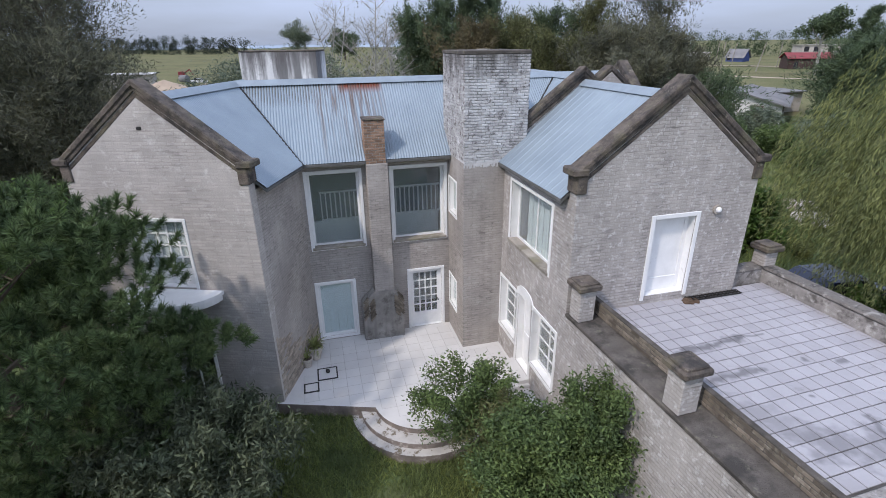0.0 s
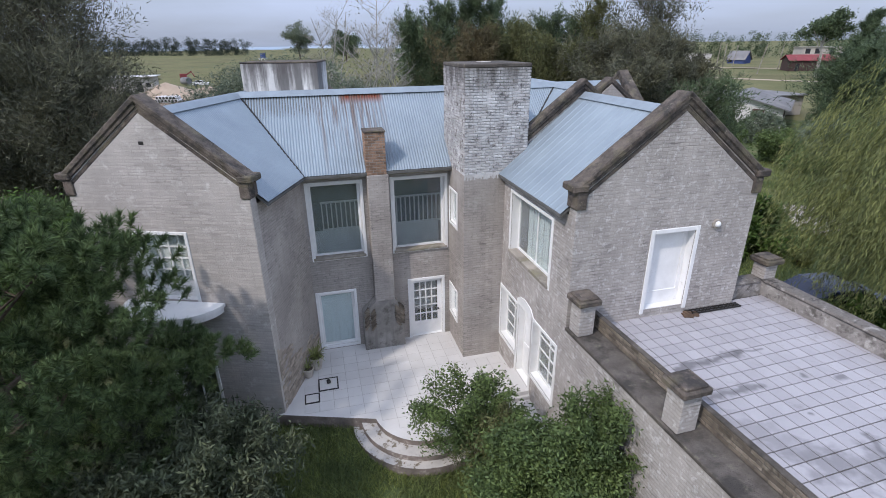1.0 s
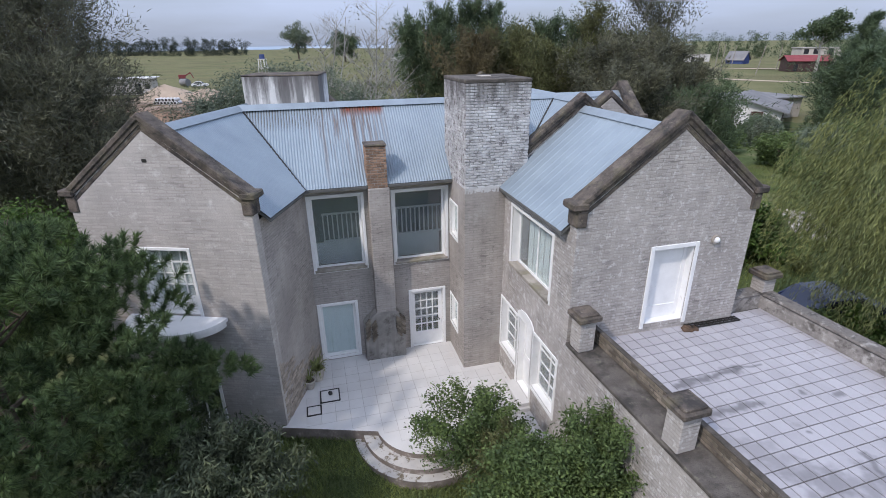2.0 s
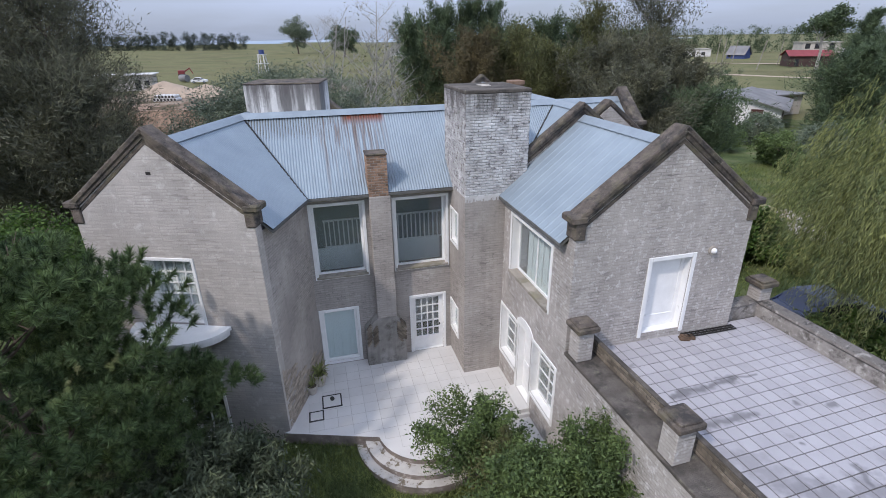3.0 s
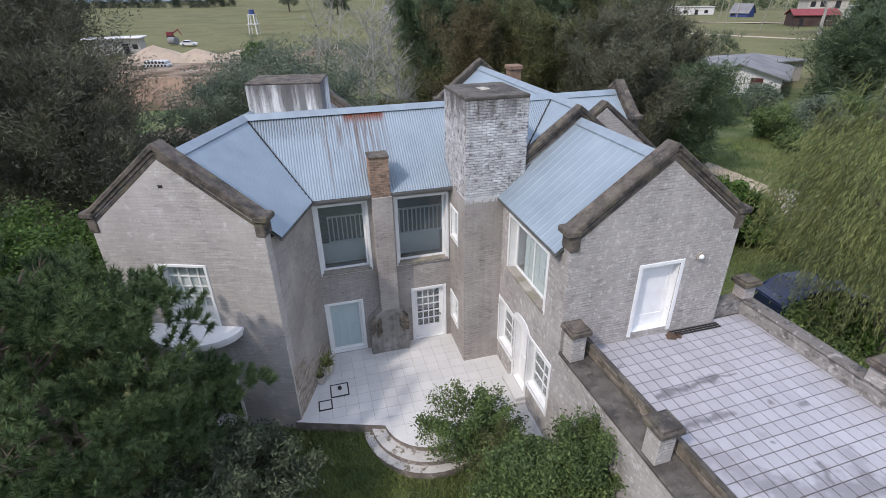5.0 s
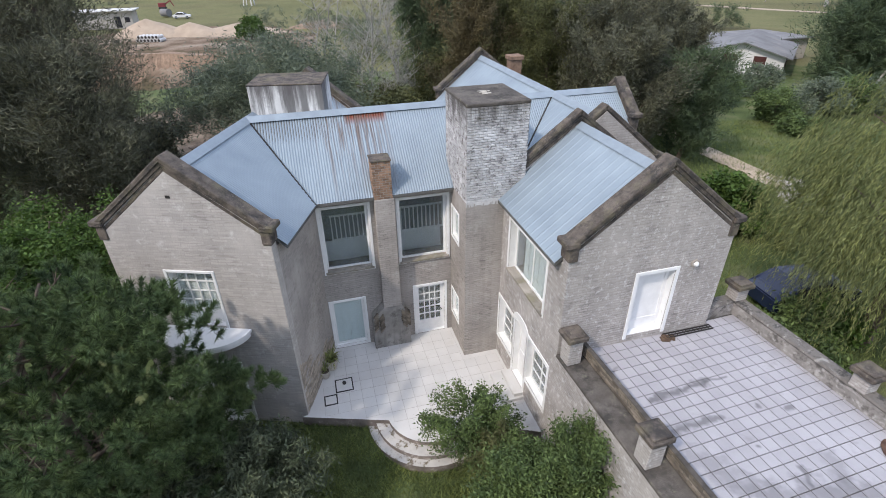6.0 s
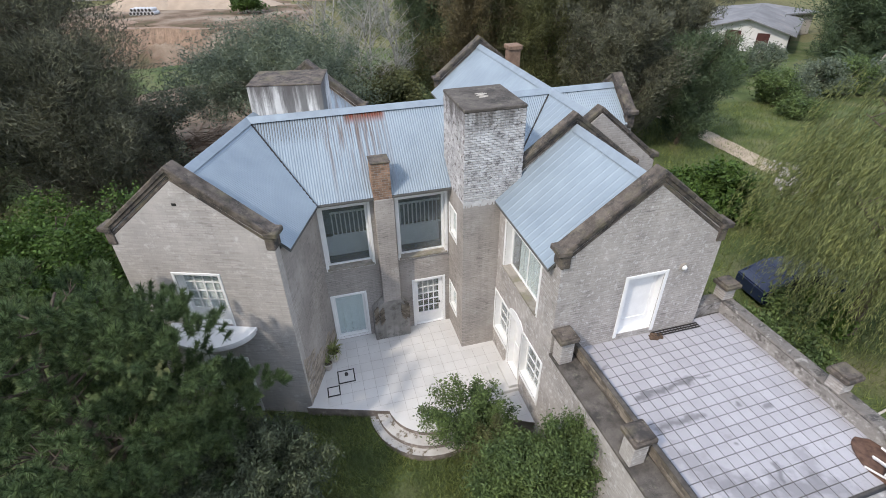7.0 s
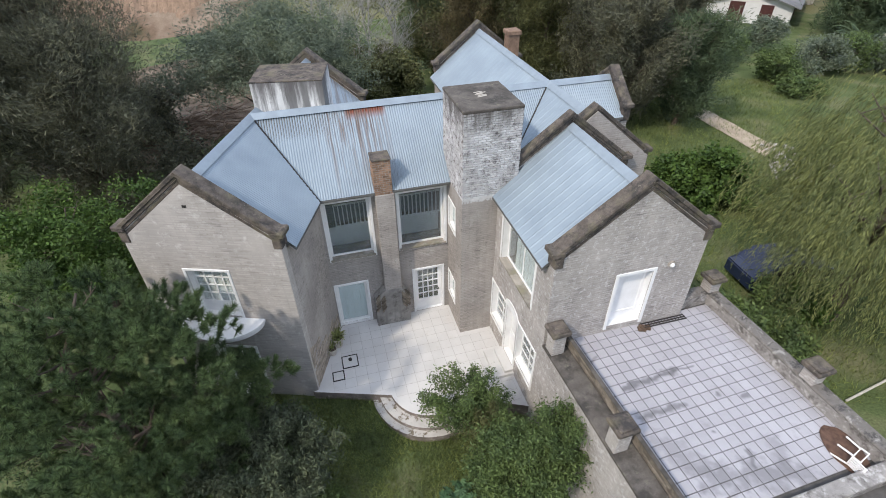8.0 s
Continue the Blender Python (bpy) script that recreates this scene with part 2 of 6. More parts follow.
M_WHITE = mat("white_paint", (0.8, 0.8, 0.79), 0.6, var=0.06, scale=3, bump=0.1, patch=((0.55, 0.53, 0.5), 0.62, 0.8, 4.0))
M_ROOF = mat("painted_corrugated_iron", (0.255, 0.312, 0.36), 0.55, metal=0.15, var=0.1, scale=0.6, bump=0.05, col2=(0.28, 0.335, 0.375), spec=0.35, rust=True)
M_CAP = mat("galvanised_ridge", (0.27, 0.32, 0.36), 0.55, metal=0.2, var=0.12, scale=2, bump=0.1)
M_TILE = mat("pale_roof_tile", (0.385, 0.375, 0.395), 0.85, var=0.08, scale=1.0, bump=0.2, obrand=0.08, patch=((0.26, 0.25, 0.255), 0.62, 0.76, 1.6), patch2=((0.3, 0.29, 0.29), 0.58, 0.72, 2.0), world_space=True,
             blots=((4.37, 8.59, 5.82, 9.23, 0.13, 0.75),
                    (5.82, 9.23, 6.43, 9.4, 0.06, 0.6),
                    (4.5, 7.72, 5.67, 8.14, 0.15, 0.7),
                    (4.68, 7.1, 5.41, 6.58, 0.4, 0.35),
                    (6.72, 8.52, 6.72, 8.47, 0.09, 0.7),
                    (7.32, 8.42, 7.45, 8.45, 0.09, 0.7),
                    (6.78, 6.9, 6.73, 6.51, 0.12, 0.7),
                    (6.18, 7.39, 6.21, 7.38, 0.06, 0.7),
                    (5.63, 6.23, 7.78, 6.36, 0.45, 0.5),
                    (7.48, 7.29, 7.44, 6.64, 0.25, 0.35),
                    (3.68, 9.46, 3.87, 9.66, 0.06, 0.4)))
M_JOINT = mat("dark_tile_joint", (0.09, 0.085, 0.08), 0.95, var=0.3, scale=5)
M_PATIO = mat("white_patio_tile", (0.6, 0.585, 0.565), 0.8, var=0.07, scale=1.0, bump=0.15, obrand=0.05, patch=((0.5, 0.47, 0.43), 0.6, 0.8, 1.6), world_space=True)
M_PJOINT = mat("pale_joint", (0.44, 0.42, 0.39), 0.95, var=0.2, scale=5)
M_DARK = mat("dark_interior", (0.12, 0.12, 0.115), 0.9, var=0.2)
M_ROOM = mat("room_wall", (0.78, 0.8, 0.78), 0.9, var=0.1)
M_BLIND = mat("pale_green_blind", (0.72, 0.79, 0.78), 0.8, var=0.06, scale=4)
# room wall with the gallery's dimness put into its colour
M_SHADE = mat("shaded_room_wall", (0.24, 0.27, 0.27), 0.9, var=0.12, scale=2)
M_FLOOR = mat("dark_floor_boards", (0.14, 0.12, 0.1), 0.5, var=0.25, scale=2)
M_IRON = mat("dark_iron", (0.05, 0.048, 0.045), 0.6, metal=0.5)
M_STAIN = mat("stained_grey_render", (0.3, 0.285, 0.265), 0.95, var=0.3, scale=2.0, bump=0.6, streak=0.5, patch=((0.1, 0.09, 0.08), 0.52, 0.66, 2.5))
M_RUST = mat("rusty_sheet", (0.12, 0.07, 0.05), 0.9, var=0.4, scale=8, bump=0.3)
M_BARK = mat("brown_bark", (0.12, 0.095, 0.075), 0.95, var=0.35, scale=6, bump=0.6)
M_PALEBARK = mat("pale_grey_bark", (0.36, 0.345, 0.315), 0.95, var=0.3, scale=5, bump=0.4)
M_TERRA = mat("pale_terracotta", (0.5, 0.46, 0.4), 0.9, var=0.2, scale=8, bump=0.3)
M_PLASTIC = mat("white_plastic", (0.82, 0.8, 0.78), 0.4, var=0.04)


def glass_mat(name, tint=(0.95, 0.975, 0.975), rough=0.02):
    m = bpy.data.materials.new(name)
    m.use_nodes = True
    n, l = m.node_tree.nodes, m.node_tree.links
    n.clear()
    o = n.new("ShaderNodeOutputMaterial")
    tr, gl, mx, lw = (n.new("ShaderNode" + k) for k in ("BsdfTransparent", "BsdfGlossy", "MixShader", "LayerWeight"))
    tr.inputs[0].default_value = (*tint, 1)
    gl.inputs["Roughness"].default_value = rough
    lw.inputs["Blend"].default_value = 0.5
    pw = n.new("ShaderNodeMath")
    pw.operation = "POWER"
    pw.inputs[1].default_value = 2.2
    ad = n.new("ShaderNodeMath")
    ad.operation = "MULTIPLY_ADD"
    ad.inputs[1].default_value, ad.inputs[2].default_value = 0.5, 0.06
    l.new(lw.outputs["Facing"], pw.inputs[0])
    l.new(pw.outputs[0], ad.inputs[0])
    l.new(ad.outputs[0], mx.inputs[0])
    l.new(tr.outputs[0], mx.inputs[1])
    l.new(gl.outputs[0], mx.inputs[2])
    df = n.new("ShaderNodeBsdfDiffuse")          # a film of dust; its blue-grey also paints in reflected sky haze
    df.inputs[0].default_value = (0.55, 0.62, 0.66, 1)
    mx2 = n.new("ShaderNodeMixShader")
    mx2.inputs[0].default_value = 0.08
    l.new(mx.outputs[0], mx2.inputs[1])
    l.new(df.outputs[0], mx2.inputs[2])
    l.new(mx2.outputs[0], o.inputs[0])
    return m


M_GLASS = glass_mat("window_glass")


def leaf_mat(name, col, var=0.4, rough=0.6, trans=0.25):
    m = bpy.data.materials.new(name)
    m.use_nodes = True
    n, l = m.node_tree.nodes, m.node_tree.links
    b = n["Principled BSDF"]
    b.inputs["Roughness"].default_value = rough
    b.inputs["Specular IOR Level"].default_value = 0.25
    g = n.new("ShaderNodeNewGeometry")
    r = n.new("ShaderNodeValToRGB")
    r.color_ramp.elements[0].color = (*[c * (1 - var) for c in col], 1)
    r.color_ramp.elements[1].color = (col[0] * (1 + var * 1.1), col[1] * (1 + var), col[2] * (1 + var * 0.6), 1)
    l.new(g.outputs["Random Per Island"], r.inputs[0])
    tc = n.new("ShaderNodeTexCoord")
    nz = n.new("ShaderNodeTexNoise")
    nz.inputs["Scale"].default_value = 0.9
    l.new(tc.outputs["Object"], nz.inputs["Vector"])
    r2 = n.new("ShaderNodeValToRGB")
    r2.color_ramp.elements[0].position, r2.color_ramp.elements[1].position = 0.3, 0.7
    r2.color_ramp.elements[0].color, r2.color_ramp.elements[1].color = (0.65, 0.7, 0.7, 1), (1.25, 1.2, 1.0, 1)
    l.new(nz.outputs["Fac"], r2.inputs[0])
    mx = n.new("ShaderNodeMix")
    mx.data_type, mx.blend_type = "RGBA", "MULTIPLY"
    mx.inputs[0].default_value = 1
    l.new(r.outputs[0], mx.inputs[6])
    l.new(r2.outputs[0], mx.inputs[7])
    l.new(mx.outputs[2], b.inputs["Base Color"])
    tl = n.new("ShaderNodeBsdfTranslucent")
    l.new(mx.outputs[2], tl.inputs[0])
    ms = n.new("ShaderNodeMixShader")
    ms.inputs[0].default_value = trans
    l.new(b.outputs[0], ms.inputs[1])
    l.new(tl.outputs[0], ms.inputs[2])
    l.new(ms.outputs[0], n["Material Output"].inputs[0])
    return m


M_PINE = leaf_mat("pine_needles", (0.1, 0.15, 0.08), 0.6)
M_CASU = leaf_mat("dark_feathery_foliage", (0.125, 0.13, 0.105), 0.4)
M_CYP = leaf_mat("cypress_foliage", (0.09, 0.13, 0.085), 0.4)
M_FARW = leaf_mat("dark_far_foliage", (0.05, 0.068, 0.058), 0.3)
M_GREEN = leaf_mat("bright_foliage", (0.07, 0.125, 0.035), 0.4)
M_BUSH = leaf_mat("bush_foliage", (0.105, 0.155, 0.068), 0.5)
M_GREY = leaf_mat("grey_green_foliage", (0.145, 0.18, 0.15), 0.35)
M_WILLOW = leaf_mat("willow_foliage", (0.165, 0.19, 0.09), 0.5)
M_SAGE = leaf_mat("sage_foliage", (0.1, 0.122, 0.09), 0.5)
M_OLIVE = leaf_mat("olive_brown_foliage", (0.115, 0.125, 0.065), 0.4)
M_BROWNF = leaf_mat("russet_foliage", (0.13, 0.11, 0.07), 0.4)
M_FATSIA = leaf_mat("broad_blue_green_leaf", (0.085, 0.16, 0.09), 0.35)
M_GRASS = leaf_mat("grass_blades", (0.16, 0.2, 0.08), 0.5)
M_SPIKY = leaf_mat("yellow_green_straps", (0.24, 0.27, 0.12), 0.35)


# ---- mesh helpers ----
def part(name, bm, material, parent=None, label="", kind="", matrix=None):
    """Links a bmesh as one mesh object under a thing or part."""
    me = bpy.data.meshes.new(name)
    bmesh.ops.recalc_face_normals(bm, faces=bm.faces)
    bm.to_mesh(me)
    bm.free()
    for mm in (material if isinstance(material, (list, tuple)) else [material]):
        me.materials.append(mm)
    ob = new(name, me)
    if parent:
        ob.parent = parent
    if matrix:
        ob.matrix_basis = matrix
    if label:
        ob["label"] = label
    if kind:
        ob["kind"] = kind
    return ob


def thing(name, m, label, category, group="", kind=""):
    ob = new(name)
    ob.matrix_basis = m
    return tagged(ob, label, category, group, kind)


def box(bm, lo, hi, bevel=0.0, m=None):
    lo, hi = Vector(lo), Vector(hi)
    res = bmesh.ops.create_cube(bm, size=1, matrix=Matrix.Translation((lo + hi) / 2) @ Matrix.Diagonal((*(hi - lo), 1)))
    vs = res["verts"]
    if bevel:
        es = list({e for v in vs for e in v.link_edges})
        vs = list({v for f in bmesh.ops.bevel(bm, geom=es, offset=bevel, segments=1, affect="EDGES")["faces"] for v in f.verts} | {v for v in vs if v.is_valid})
    if m:
        bmesh.ops.transform(bm, matrix=m, verts=[v for v in vs if v.is_valid])
    return vs


def prism(bm, pts, axis, a, b):
    """A polygon of (along, z) points, pushed from a to b across the wall's axis."""
    def p(s, z, w):
        return (s, w, z) if axis == "u" else (w, s, z)
    r0 = [bm.verts.new(p(s, z, a)) for s, z in pts]
    r1 = [bm.verts.new(p(s, z, b)) for s, z in pts]
    bm.faces.new(r0), bm.faces.new(r1[::-1])
    for i in range(len(pts)):
        j = (i + 1) % len(pts)
        bm.faces.new((r0[i], r0[j], r1[j], r1[i]))


def wall(bm, axis, a0, a1, z0, z1, face, thick, holes=()):
    """A wall along u or v with openings (s0, s1, z0, z1) right through it."""
    xs = sorted({a0, a1, *[h[0] for h in holes], *[h[1] for h in holes]})
    zs = sorted({z0, z1, *[h[2] for h in holes], *[h[3] for h in holes]})
    xs = [x for x in xs if a0 <= x <= a1]
    zs = [z for z in zs if z0 <= z <= z1]

    def p(s, z, w):
        return (s, w, z) if axis == "u" else (w, s, z)

    def solid(i, j):
        if not (0 <= i < len(xs) - 1 and 0 <= j < len(zs) - 1):
            return False
        s, z = (xs[i] + xs[i + 1]) / 2, (zs[j] + zs[j + 1]) / 2
        return not any(h[0] < s < h[1] and h[2] < z < h[3] for h in holes)

    def quad(*c):
        bm.faces.new([bm.verts.new(q) for q in c])
    f, g = face, face + thick
    for i in range(len(xs) - 1):
        for j in range(len(zs) - 1):
            if not solid(i, j):
                continue
            s0, s1, q0, q1 = xs[i], xs[i + 1], zs[j], zs[j + 1]
            quad(p(s0, q0, f), p(s1, q0, f), p(s1, q1, f), p(s0, q1, f))
            quad(p(s0, q0, g), p(s1, q0, g), p(s1, q1, g), p(s0, q1, g))
            for di, dj, c in ((-1, 0, (s0, q0, s0, q1)), (1, 0, (s1, q0, s1, q1)), (0, -1, (s0, q0, s1, q0)), (0, 1, (s0, q1, s1, q1))):
                if not solid(i + di, j + dj):
                    quad(p(c[0], c[1], f), p(c[2], c[3], f), p(c[2], c[3], g), p(c[0], c[1], g))
    bmesh.ops.remove_doubles(bm, verts=bm.verts, dist=0.0005)


def beam(bm, p0, p1, w, h, up=(0, 0, 1), bevel=0.0):
    """A bar from p0 to p1, w wide and h high, top in line with the points."""
    p0, p1 = Vector(p0), Vector(p1)
    d = p1 - p0
    x = d.normalized()
    y = Vector(up).cross(x).normalized()
    z = x.cross(y)
    m = Matrix((x, y, z)).transposed().to_4x4()
    m.translation = p0
    box(bm, (0, -w / 2, -h), (d.length, w / 2, 0), bevel, m)


def rod(bm, p0, p1, r0, r1=None, seg=8):
    p0, p1 = Vector(p0), Vector(p1)
    d = p1 - p0
    m = Matrix.Translation((p0 + p1) / 2) @ d.to_track_quat("Z", "Y").to_matrix().to_4x4()
    bmesh.ops.create_cone(bm, cap_ends=True, segments=seg, radius1=r0, radius2=r1 if r1 is not None else r0, depth=d.length, matrix=m)


def corrugated(bm, poly, top_a, top_b, down, pitch=0.08, amp=0.011, seg=6, ribs=False):
    """Corrugated sheet over a convex polygon in a plane. top_a to top_b runs across the ribs, down along them."""
    o, across = Vector(top_a), (Vector(top_b) - Vector(top_a)).normalized()
    down = Vector(down).normalized()
    nrm = across.cross(down).normalized()
    if nrm.z < 0:
        nrm = -nrm
    q = [((Vector(p) - o).dot(across), (Vector(p) - o).dot(down)) for p in poly]
    lo, hi = min(a for a, _ in q), max(a for a, _ in q)
    cuts = np.arange(lo + 0.002, hi - 0.001, pitch / seg)

    def span(s):
        ys = []
        for (a0, b0), (a1, b1) in zip(q, q[1:] + q[:1]):
            if (a0 - s) * (a1 - s) <= 0 and abs(a1 - a0) > 1e-6:
                ys.append(b0 + (b1 - b0) * (s - a0) / (a1 - a0))
        return (min(ys), max(ys)) if len(ys) > 1 else None
    prev = None
    for s in cuts:
        r = span(s)
        if not r:
            prev = None
            continue
        wave = math.cos(2 * math.pi * s / pitch)
        lift = nrm * (amp * (max(0.0, (wave - 0.72) / 0.28) if ribs else wave))
        a = bm.verts.new(o + across * float(s) + down * r[0] + lift)
        b = bm.verts.new(o + across * float(s) + down * r[1] + lift)
        if prev:
            bm.faces.new((prev[0], a, b, prev[1]))
        prev = (a, b)


def slab(bm, poly, drop):
    r0 = [bm.verts.new(p) for p in poly]
    r1 = [bm.verts.new(Vector(p) - Vector(drop)) for p in poly]
    bm.faces.new(r0), bm.faces.new(r1[::-1])
    for i in range(len(poly)):
        j = (i + 1) % len(poly)
        bm.faces.new((r0[i], r0[j], r1[j], r1[i]))


def B():
    return bmesh.new()


# ---- the house ----
house = thing("house", HM, "two-storey grey limewashed brick house with blue corrugated roofs", "house")
RZ, EZ, K = 8.05, 6.0, 0.82        # ridge, eaves, slope of the roofs


def hpart(name, bm, material, parent=house, label="", left=False):
    """A part of the house; left: given in the left wing's own plan."""
    if left:
        bmesh.ops.transform(bm, matrix=L2H, verts=bm.verts)
    return part(name, bm, material, parent, label)


# openings: along the wall, then heights
W1, W2 = (-5.5, -4.02, 3.36, 5.63), (-3.04, -1.44, 3.36, 5.63)
W3, D1 = (-5.55, -4.46, 0.24, 2.12), (-2.62, -1.56, 0.12, 2.22)
CW1, CW2 = (4.72, 5.48, 4.24, 5.27), (4.72, 5.48, 1.06, 2.06)
W5 = (1.02, 3.42, 3.93, 5.6)
G1, GD, G2 = (2.72, 3.96, 0.9, 2.52), (1.74, 2.62, 0.37, 2.6), (0.38, 1.66, 0.95, 2.6)
RD = (1.88, 2.94, 3.52, 5.42)
LD, LD2 = (-3.0, -1.78, 3.5, 5.24), (-3.0, -1.75, -0.35, 2.1)
MV = 5.6                            # face of the main wall


def gable_prism(bm, s0, s1, a, b, z0=6.0):
    mid = (s0 + s1) / 2
    prism(bm, [(s0, z0), (s1, z0), (s1, 6.45), (mid, 8.24), (s0, 6.45)], "u", a, b)


b = B()
wall(b, "u", -5.72, -1.3, -0.4, 5.96, MV, 0.3, (W1, W2, W3, D1))
hpart("wall", b, M_PLAIN)
b = B()
wall(b, "v", 0.3, 4.0, -0.4, 5.97, -0.1, 0.3, (W5, G1, GD, G2))
hpart("wall", b, M_WALL)
b = B()
wall(b, "u", -0.1, 4.42, -0.4, 6.0, 0.0, 0.3, (RD,))
gable_prism(b, -0.1, 4.42, 0.0, 0.3)
hpart("wall", b, M_WALL, label="grey limewashed gable wall with flaking paint")
b = B()
box(b, (4.12, 0.3, -0.4), (4.42, 4.3, 5.97))
hpart("wall", b, M_WALL)
b = B()                                                     # rear end of the right wing, and the front of the wing behind
box(b, (0.52, 4.15, -0.4), (4.42, 4.32, 6.0))
gable_prism(b, -0.1, 4.42, 4.15, 4.32)
hpart("wall", b, M_WALL)
b = B()
box(b, (0.95, 4.325, -0.4), (5.35, 4.55, 6.0))
gable_prism(b, 0.95, 5.35, 4.325, 4.55)
hpart("wall", b, M_PLAIN)
b = B()
box(b, (5.05, 4.55, -0.4), (5.35, 15.6, 5.97))
box(b, (0.95, 10.0, -0.4), (1.25, 15.6, 5.97))
hpart("wall", b, M_PLAIN)
b = B()
box(b, (0.95, 15.6, -0.4), (5.35, 15.9, 6.0))
gable_prism(b, 0.95, 5.35, 15.6, 15.9)
hpart("wall", b, M_PLAIN)
b = B()                                                     # east end
prism(b, [(6.5, -0.4), (9.0, -0.4), (9.0, 7.2), (7.75, 8.24), (6.5, 7.2)], "v", 5.6, 5.85)
box(b, (5.35, 6.55, -0.4), (5.6, 8.95, 6.95))
hpart("wall", b, M_PLAIN)
b = B()                                                     # back of the main block
box(b, (-5.4, 9.7, -0.4), (0.95, 10.0, 5.97))
hpart("wall", b, M_PLAIN)
# left wing
b = B()
wall(b, "u", -4.42, 0.0, -0.4, 6.0, 0.0, 0.3, (LD, LD2))
gable_prism(b, -4.42, 0.0, 0.0, 0.3)
hpart("wall", b, M_PALE, left=True, label="pale limewashed gable wall with a small vent hole")
b = B()
box(b, (-0.3, 0.3, -0.4), (0.0, 3.05, 5.97))
hpart("wall", b, M_PLAIN, left=True)
b = B()
box(b, (-4.42, 0.3, -0.4), (-4.12, 10.3, 5.97))
box(b, (-0.3, 7.2, -0.4), (0.0, 10.3, 5.97))
hpart("wall", b, M_WALL, left=True)
b = B()
box(b, (-4.42, 10.3, -0.4), (0.0, 10.6, 6.0))
gable_prism(b, -4.42, 0.0, 10.3, 10.6)
hpart("wall", b, M_PLAIN, left=True)


def coping(s0, s1, a, b_, left=False, z_end=6.66, z_top=8.44, axis="u", kneel=True, label=""):
    """Sloping concrete copings with kneelers over a gable wall."""
    mid, w0 = (s0 + s1) / 2, (a + b_) / 2
    width = b_ - a + 0.13
    for end, sign in ((s0, -1), (s1, 1)):
        def p(s, z):
            return (s, w0, z) if axis == "u" else (w0, s, z)
        bm = B()
        e = end + sign * 0.06
        beam(bm, p(e, z_end), p(mid - sign * 0.0, z_top), width, 0.13, bevel=0.025)
        beam(bm, p(e, z_end - 0.14), p(mid, z_top - 0.14), width - 0.06, 0.1, bevel=0.015)
        beam(bm, p(e - sign * 0.08, z_end - 0.24), p(mid, z_top - 0.27), width - 0.11, 0.1, bevel=0.015)
        c = hpart("coping", bm, M_COPING, left=left, label=label)
        if kneel:
            bm = B()
            lo, hi = sorted((end + sign * 0.17, end - sign * 0.2))
            lo2, hi2 = sorted((end + sign * 0.05, end - sign * 0.2))
            x = (a - 0.09, b_ + 0.09)
            if axis == "u":
                box(bm, (lo, x[0], z_end - 0.12), (hi, x[1], z_end + 0.04), 0.03)
                box(bm, (lo2, a - 0.04, z_end - 0.5), (hi2, b_ + 0.04, z_end - 0.12), 0.02)
            else:
                box(bm, (x[0], lo, z_end - 0.12), (x[1], hi, z_end + 0.04), 0.03)
                box(bm, (a - 0.04, lo2, z_end - 0.62), (b_ + 0.04, hi2, z_end - 0.12), 0.02)
            if left:
                bmesh.ops.transform(bm, matrix=L2H, verts=bm.verts)
            part("kneeler", bm, M_COPING, c)


coping(-0.1, 4.42, 0.0, 0.32)
coping(-0.1, 4.42, 4.13, 4.3)
coping(0.95, 5.35, 4.4, 4.62)
coping(0.95, 5.35, 15.6, 15.9)
coping(6.5, 9.0, 5.6, 5.85, axis="v", z_end=7.38)
coping(-4.42, 0.0, 0.0, 0.32, left=True)
coping(-4.42, 0.0, 10.3, 10.6, left=True)


# roofs
def roof(poly, top_a, top_b, down, left=False, name="roof", label=""):
    bm = B()
    if abs(down[1]) > 0.5:
        corrugated(bm, poly, top_a, top_b, down)
    else:                                   # the wings carry wider, flatter sheets
        corrugated(bm, poly, top_a, top_b, down, 0.29, 0.012, 16, ribs=True) if not left else corrugated(bm, poly, top_a, top_b, down, 0.08, 0.005, 6)
    r = hpart(name, bm, M_ROOF, left=left, label=label)
    bm = B()
    slab(bm, [Vector(p) - Vector((0, 0, 0.035)) for p in poly], (0, 0, 0.06))
    if left:
        bmesh.ops.transform(bm, matrix=L2H, verts=bm.verts)
    part("roof_deck", bm, M_DARK, r)
    return r


vl = L2H @ Vector((0.27, 2.62, EZ))
vt = L2H @ Vector((-2.2, 4.4, RZ))
r_main = roof([vt, (3.15, 7.75, RZ), (0.65, 5.25, EZ), (vl.x, 5.25, EZ)], (-8, 7.75, RZ), (4, 7.75, RZ), (0, -1, -K),
              label="corrugated iron slope with rust below the ridge")
roof([vt, (3.15, 7.75, RZ), (0.65, 10.25, EZ), (-5.0, 10.25, EZ)], (-8, 7.75, RZ), (4, 7.75, RZ), (0, 1, -K))
roof([(2.2, 0.3, RZ), (2.2, 4.15, RZ), (-0.3, 4.15, EZ), (-0.3, 0.3, EZ)], (2.2, 0, RZ), (2.2, 5, RZ), (-1, 0, -K))
roof([(2.2, 0.3, RZ), (2.2, 4.15, RZ), (4.7, 4.15, EZ), (4.7, 0.3, EZ)], (2.2, 0, RZ), (2.2, 5, RZ), (1, 0, -K))
roof([(3.15, 4.55, RZ), (3.15, 7.75, RZ), (0.65, 5.25, EZ), (0.65, 4.55, EZ)], (3.15, 0, RZ), (3.15, 9, RZ), (-1, 0, -K))
roof([(3.15, 7.75, RZ), (3.15, 15.6, RZ), (0.65, 15.6, EZ), (0.65, 10.25, EZ)], (3.15, 0, RZ), (3.15, 9, RZ), (-1, 0, -K))
